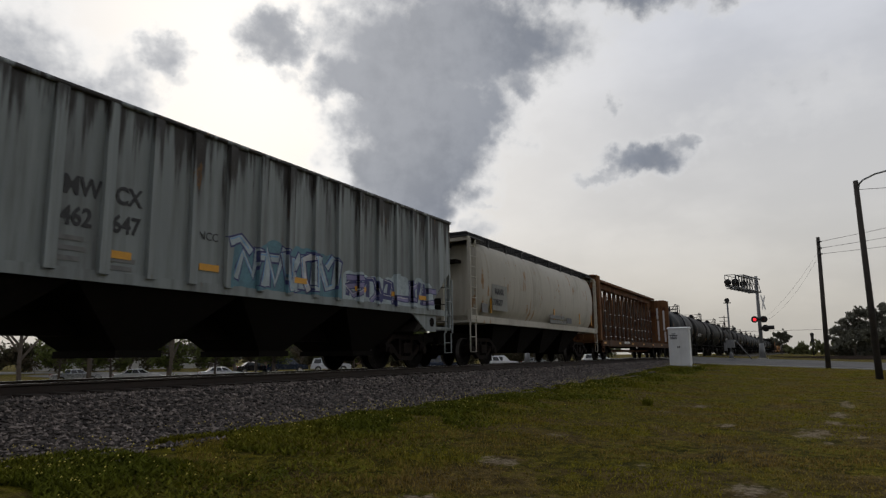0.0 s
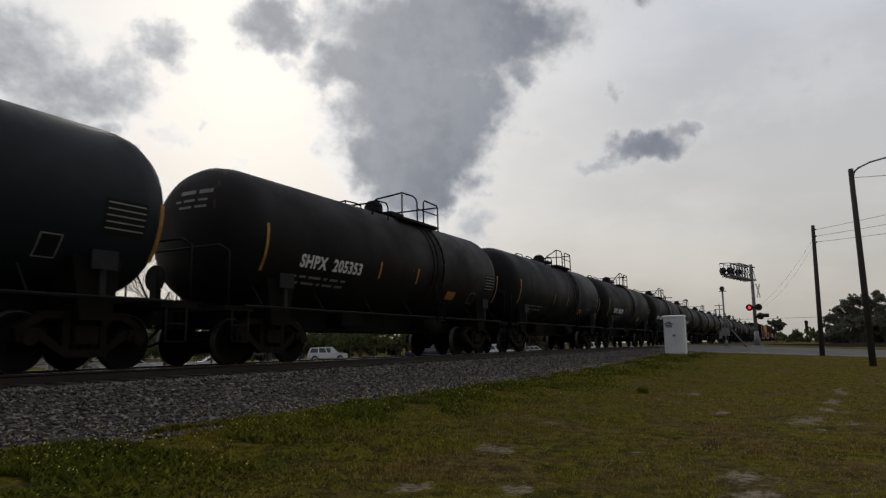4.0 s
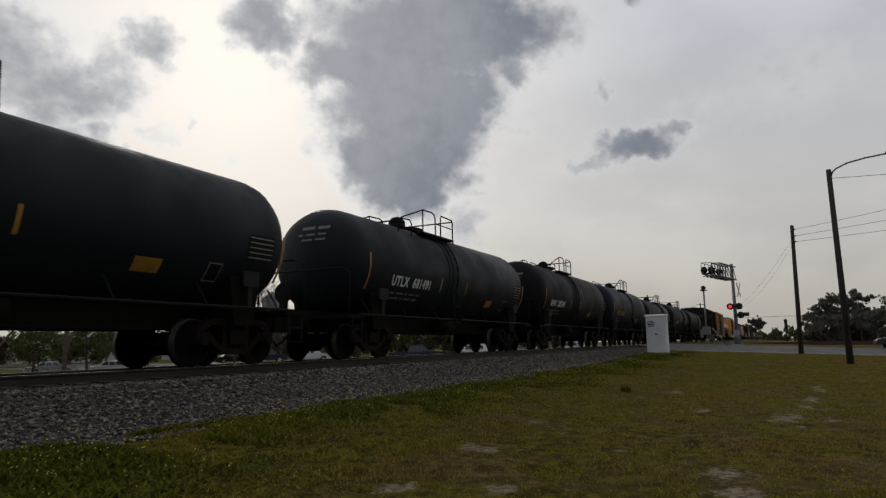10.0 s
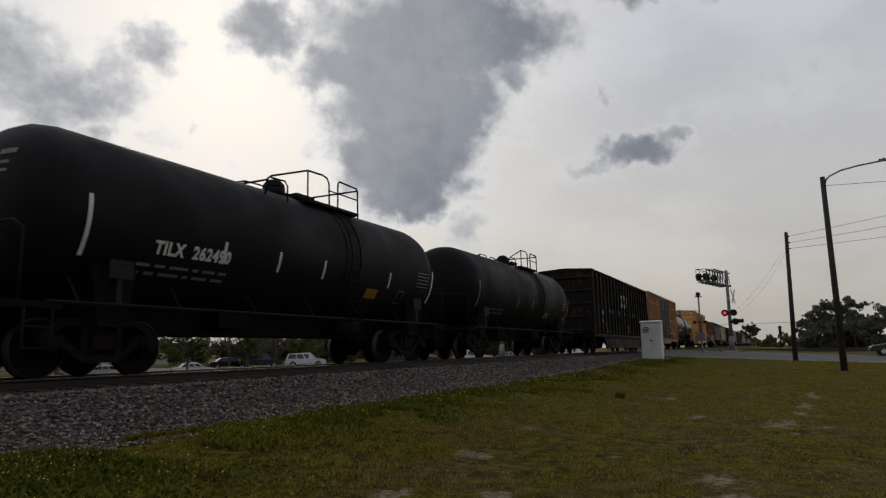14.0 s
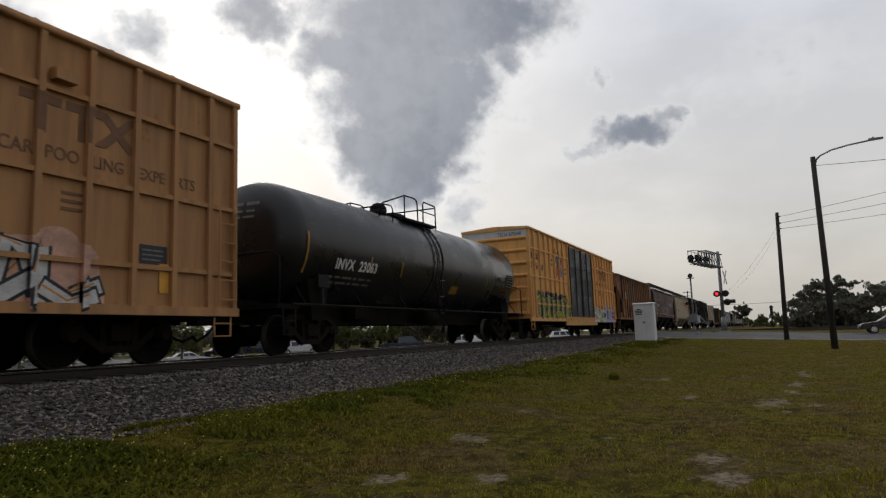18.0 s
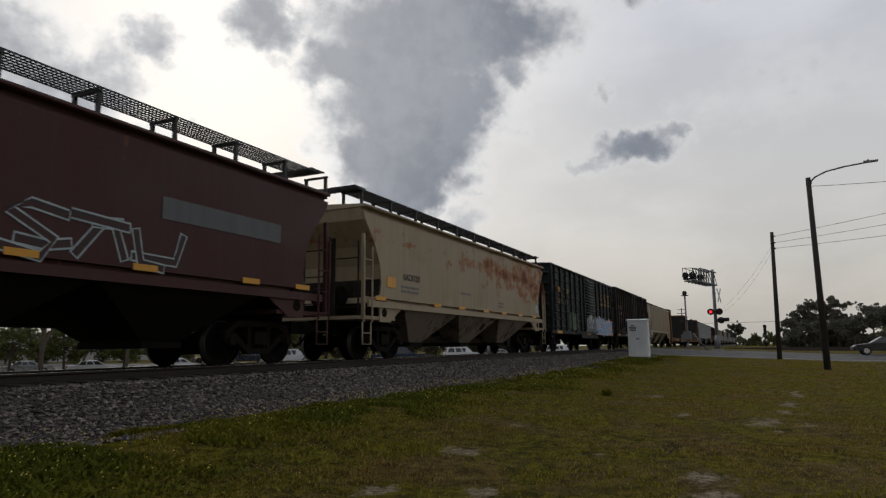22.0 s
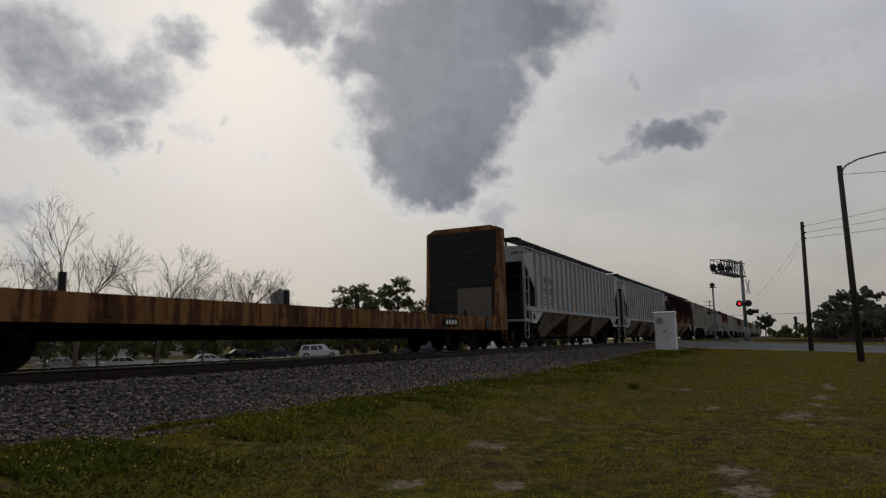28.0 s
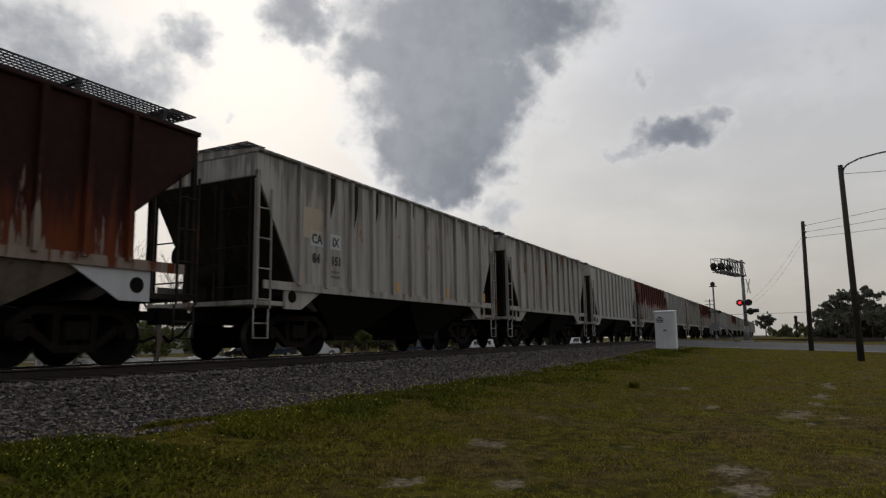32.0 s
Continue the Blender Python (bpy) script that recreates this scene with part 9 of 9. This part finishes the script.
c = join(boxcar(15.75, M["dark_brown"], "grimy dark boxcar with a plug door and pale graffiti", zt=4.60, zb=1.08, posts=9, door=(0.44, 0.618), rows=(), end_ribs=6, door_kind="plug", post_depth=0.10, door_mat=M["moss_door"]), 410.45)
for x in (1.35, 1.75, 2.35, 2.75):
    slab("emblem_letter", c, M["yellow_ink"], x, x + 0.27, -1.565, -1.55, 3.02, 3.30)
for w, x in (("13", 1.35), ("70", 2.38), ("75", 3.35)):
    lettering(w, M["white_ink"], c, x, -1.56, 2.58, 0.24)
for x in (12.64, 13.42, 14.26):
    emblem_shapes(c, x, 3.14, 0.56, M["yellow_ink"] if x > 13 else M["maroon"], -1.556, 0 if x < 13 else 1 if x < 14 else 2)
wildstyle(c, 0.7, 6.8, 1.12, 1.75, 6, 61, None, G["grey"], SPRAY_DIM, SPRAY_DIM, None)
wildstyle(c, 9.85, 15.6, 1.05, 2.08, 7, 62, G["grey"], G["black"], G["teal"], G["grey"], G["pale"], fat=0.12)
bars(c, M["grey_ink"], 1.35, -1.56, 2.3, ((0.4,), (0.3,)), 0.08, 0.2)
bars(c, M["grey_ink"], 2.35, -1.56, 2.2, ((0.5,), (0.5,)), 0.08, 0.2)
reflectors(c, [0.9, 4.0, 6.9, 9.5, 12.2, 14.5], -1.64, 1.08, 0.6, 0.13)

c = join(covered_hopper(16.6, M["cream"], "cream ribbed covered hopper car with dark railroad letters", zt=4.20, zb=1.72, ribs=17, cut=1.35, cut_z=3.45, low_z=2.55, rib_half=0.08, bays=3, bay_mat=M["bay"], plate=M["cream"]), 427.9)
for x in (2.95, 3.75):
    slab("emblem_letter", c, M["black_ink"], x, x + 0.20, -1.54, -1.53, 2.85, 3.12), slab("emblem_letter", c, M["black_ink"], x + 0.27, x + 0.47, -1.54, -1.53, 2.85, 3.12)
for w, x in (("25", 2.93), ("90", 3.74), ("00", 4.55)):
    lettering(w, M["black_ink"], c, x, -1.54, 2.45, 0.24)
for k, x in enumerate((11.78, 12.62, 13.44)):
    emblem_shapes(c, x, 3.16, 0.52, M["black_ink"], -1.535, k)
reflectors(c, [2.3, 4.9, 8.8, 12.6, 14.9], -1.56, 1.82, 0.5, 0.12)
slab("paint_patch", c, M["reflector"], 1.6, 1.95, -1.54, -1.53, 3.2, 3.5, "amber sticker")
bars(c, M["black_ink"], 2.95, -1.54, 2.15, ((0.35,), (0.3,), (0.4,)), 0.05, 0.12)
slab("placard", c, M["black_ink"], 12.35, 12.75, -1.54, -1.53, 1.85, 2.05)

for p, second in ((446.75, False), (468.9, True)):
    c = join(bulkhead_flat(20.7, M["flat_yellow"], "empty worn yellow bulkhead flatcar with timber-lined end walls"), p)
    x = 15.4 if second else 5.1
    slab("name_plate", c, M["under"], x, x + (0.95 if second else 2.0), -1.575, -1.56, 0.80, 1.04)
    for i in range(4 if second else 9):
        if i != 4:
            slab("lettering", c, M["white_ink"], x + 0.12 + i * 0.2, x + 0.25 + i * 0.2, -1.58, -1.572, 0.85, 0.99, "white reporting marks drawn as plain bars")
    if second:
        slab("lining_board", c, M["pale_ply"], 20.0, 20.06, -1.2, 0.2, 1.16, 2.3, "pale plywood patch on the end wall")
        slab("name_plate", c, M["black_ink"], 18.6, 19.0, -1.575, -1.56, 0.74, 1.05)


def pale_hopper(p, nums, tpl=[]):
    L = 17.2
    if not tpl:
        car = covered_hopper(L, M["white_grey"], "pale grey ribbed covered hopper car", zt=4.07, zb=1.66, ribs=20, cut=1.42, cut_z=3.52, low_z=2.45, rib_half=0.05, bays=3, bay_mat=M["bay"], plate=M["end_white"], walk_up=0.36)
        tpl += list(car.children)
    else:
        car = thing("covered_hopper_car", "pale grey ribbed covered hopper car", "freight car", "cars of the freight train")
        for o in list(tpl):
            copy_thing(o, o.matrix_basis.copy()).parent = car
    for w, x, z in (("GP", 2.42, 2.78), ("PX", 3.17, 2.78), (nums[0], 2.44, 2.32), (nums[1], 3.13, 2.32)):
        lettering(w, M["black_ink"], car, x, -1.54, z, 0.25, bold=0.008)
    bars(car, M["grey_ink"], 2.42, -1.54, 2.1, ((0.35,), (0.3,), (0.35,)), 0.06, 0.14), bars(car, M["grey_ink"], 3.15, -1.54, 2.02, ((0.4,), (0.42,)), 0.06, 0.14)
    reflectors(car, [1.62], -1.545, 2.15, 0.75, 0.13, True), reflectors(car, [4.6, 7.2, 9.9, 12.6, 15.6], -1.545, 1.95, 0.4, 0.1, True)
    lettering("GPPX " + "".join(nums), M["black_ink"], car, 0.10, -1.0, 3.80, 0.13, 0.9, turn=-90)
    slab("placard", car, M["black_ink"], 13.0, 13.35, -1.54, -1.53, 1.9, 2.05)
    return join(car, p)


pale_hopper(491.4, ("92", "027"))
pale_hopper(509.7, ("92", "017"))
# end_mat puts the shade of the end recess into posts and platform
c = join(covered_hopper(17.1, M["deep_rust"], "covered hopper car with deep red rust over nearly all its paint", zt=4.07, zb=1.66, ribs=20, cut=1.42, cut_z=3.52, low_z=2.45, rib_half=0.05, bays=3, bay_mat=M["bay"], plate=M["end_white"], walk_up=0.36, end_mat=M["slope"]), 528.1)
slab("end_panel", c, M["placard"], 0.085, 0.115, -1.52, -0.70, 3.55, 4.0, "pale number panel on the end")
lettering("GPPX", M["black_ink"], c, 0.08, -0.88, 3.81, 0.14, 0.9, turn=-90), lettering("92001", M["black_ink"], c, 0.08, -0.88, 3.62, 0.14, 0.9, turn=-90)
for xa, xb in ((2.3, 2.92), (3.12, 3.70)):
    slab("paint_patch", c, M["placard"], xa, xb, -1.54, -1.531, 1.80, 2.96, "clean pale number panel")
for w, x, z in (("GP", 2.4, 2.66), ("PX", 3.2, 2.66), ("92", 2.42, 2.22), ("001", 3.14, 2.22)):
    lettering(w, M["black_ink"], c, x, -1.545, z, 0.23, 0.9)
bars(c, M["grey_ink"], 2.42, -1.545, 2.02, ((0.3,), (0.34,)), 0.05, 0.11), bars(c, M["grey_ink"], 3.2, -1.545, 2.02, ((0.34,), (0.28,)), 0.05, 0.11)
reflectors(c, [7.2, 9.5, 12.2], -1.545, 1.80, 0.2, 0.09)


def short_hopper(p, L, nums=None, mat="dirty_white", tpl={}):
    key = (round(L, 1), mat)
    label = {"dirty_white": "dirty white ribbed covered hopper car", "light_grey": "light grey ribbed covered hopper car", "rusty_white": "rust-stained ribbed covered hopper car"}[mat]
    if key not in tpl:
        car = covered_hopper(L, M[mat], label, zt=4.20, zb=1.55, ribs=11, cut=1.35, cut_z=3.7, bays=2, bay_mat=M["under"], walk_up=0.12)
        tpl[key] = list(car.children)
    else:
        car = thing("covered_hopper_car", label, "freight car", "cars of the freight train")
        for o in tpl[key]:
            copy_thing(o, o.matrix_basis.copy()).parent = car
    if nums:
        slab("paint_patch", car, M["end_white"], 1.80, 2.27, -1.54, -1.53, 2.45, 2.80), slab("paint_patch", car, M["end_white"], 2.53, 2.95, -1.54, -1.53, 2.45, 2.80)
        for w, x, z in (("CA", 1.85, 2.52), ("IX", 2.60, 2.52), ("84", 1.88, 2.08), ("151", 2.56, 2.08)):
            lettering(w, M["black_ink"], car, x, -1.545, z, 0.21, 0.9, bold=0.006)
        bars(car, M["grey_ink"], 2.58, -1.54, 1.9, ((0.3,), (0.34,)), 0.05, 0.11)
        slab("paint_patch", car, M["cream"], 1.45, 2.25, -1.54, -1.53, 2.6, 3.3, "tan repainted patch")
        reflectors(car, [1.5, 5.5, 8.5, 11.3], -1.545, 1.75, 0.12, 0.3)
        # dark slivers paint the shadow that each rib throws on the side
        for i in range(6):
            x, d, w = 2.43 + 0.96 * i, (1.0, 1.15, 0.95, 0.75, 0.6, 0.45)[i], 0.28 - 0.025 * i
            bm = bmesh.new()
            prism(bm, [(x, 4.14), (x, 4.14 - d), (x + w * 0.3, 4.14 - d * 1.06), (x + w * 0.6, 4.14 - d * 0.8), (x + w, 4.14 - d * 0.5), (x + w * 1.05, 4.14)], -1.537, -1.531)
            part("soot_stain", bm, M["slope"], car, "dark painted shadow beside the rib")
    return join(car, p)


short_hopper(546.5, 12.4, True)
short_hopper(559.9, 11.2)
short_hopper(572.2, 12.0, None, "light_grey")
short_hopper(585.2, 12.0, None, "rusty_white")
short_hopper(598.2, 12.0, None, "light_grey")
p = 611.4
for i in range(13):
    k = ("dirty_white", "light_grey", "dirty_white", "rusty_white")[(i * 3) % 4]
    short_hopper(p, 12.0, None, k)
    p += 13.3

# ---------------------------------------------------------------- small pieces of the ground, last
make_ties()
make_stones()
make_grass()


# ---------------------------------------------------------------- what moves
def motions():
    times = [float(i) for i in range(33)]
    for car, p in TRAIN:
        walk(car, [(t, pose(p - run(t), YC, 0)) for t in times])
    # wheels roll without slip, in steps of less than a quarter turn
    roll = [(i / FPS, run(i / FPS) / WHEEL_R) for i in range(32 * FPS + 1)]
    wheels = [o for o in bpy.data.objects if o.name.split(".")[0] == "wheelset"]
    for k in (0, 1):
        first = WHEELSETS[k][0]
        x = first.location.x
        walk(first, [(t, pose(x, 0, WHEEL_R, 0, -math.degrees(a), 0)) for t, a in roll])
        for o in wheels:
            if o is not first and abs(o.location.x - x) < 0.01:
                o.rotation_mode = "QUATERNION"
                o.animation_data_create().action = first.animation_data.action
                o.animation_data.action_slot = first.animation_data.action_slot
    # the bird sits beyond the track, then flies up and away over the train
    perch = (29.0, 15.5, ground_z(29.0, 15.5) + 0.05)
    way = [(0.0, perch), (24.4, perch), (25.0, (27.0, 12.9, 4.9)), (25.6, (25.72, 11.79, 10.28)), (25.8, (25.18, 11.74, 11.63)), (26.0, (24.83, 9.70, 14.09)), (26.6, (22.5, 5.5, 20.5)), (32.0, (-20.0, -30.0, 45.0))]
    walk(bird, [(t, pose(*q, 0, -30 if 24.4 < t < 27 else 0, 200)) for t, q in way])
    walk(clouds, [(t, pose(*EYE, 0.0071 * t, -0.0139 * t, -0.106 * t)) for t in (0.0, 8.0, 16.0, 24.0, 32.0)])


motions()
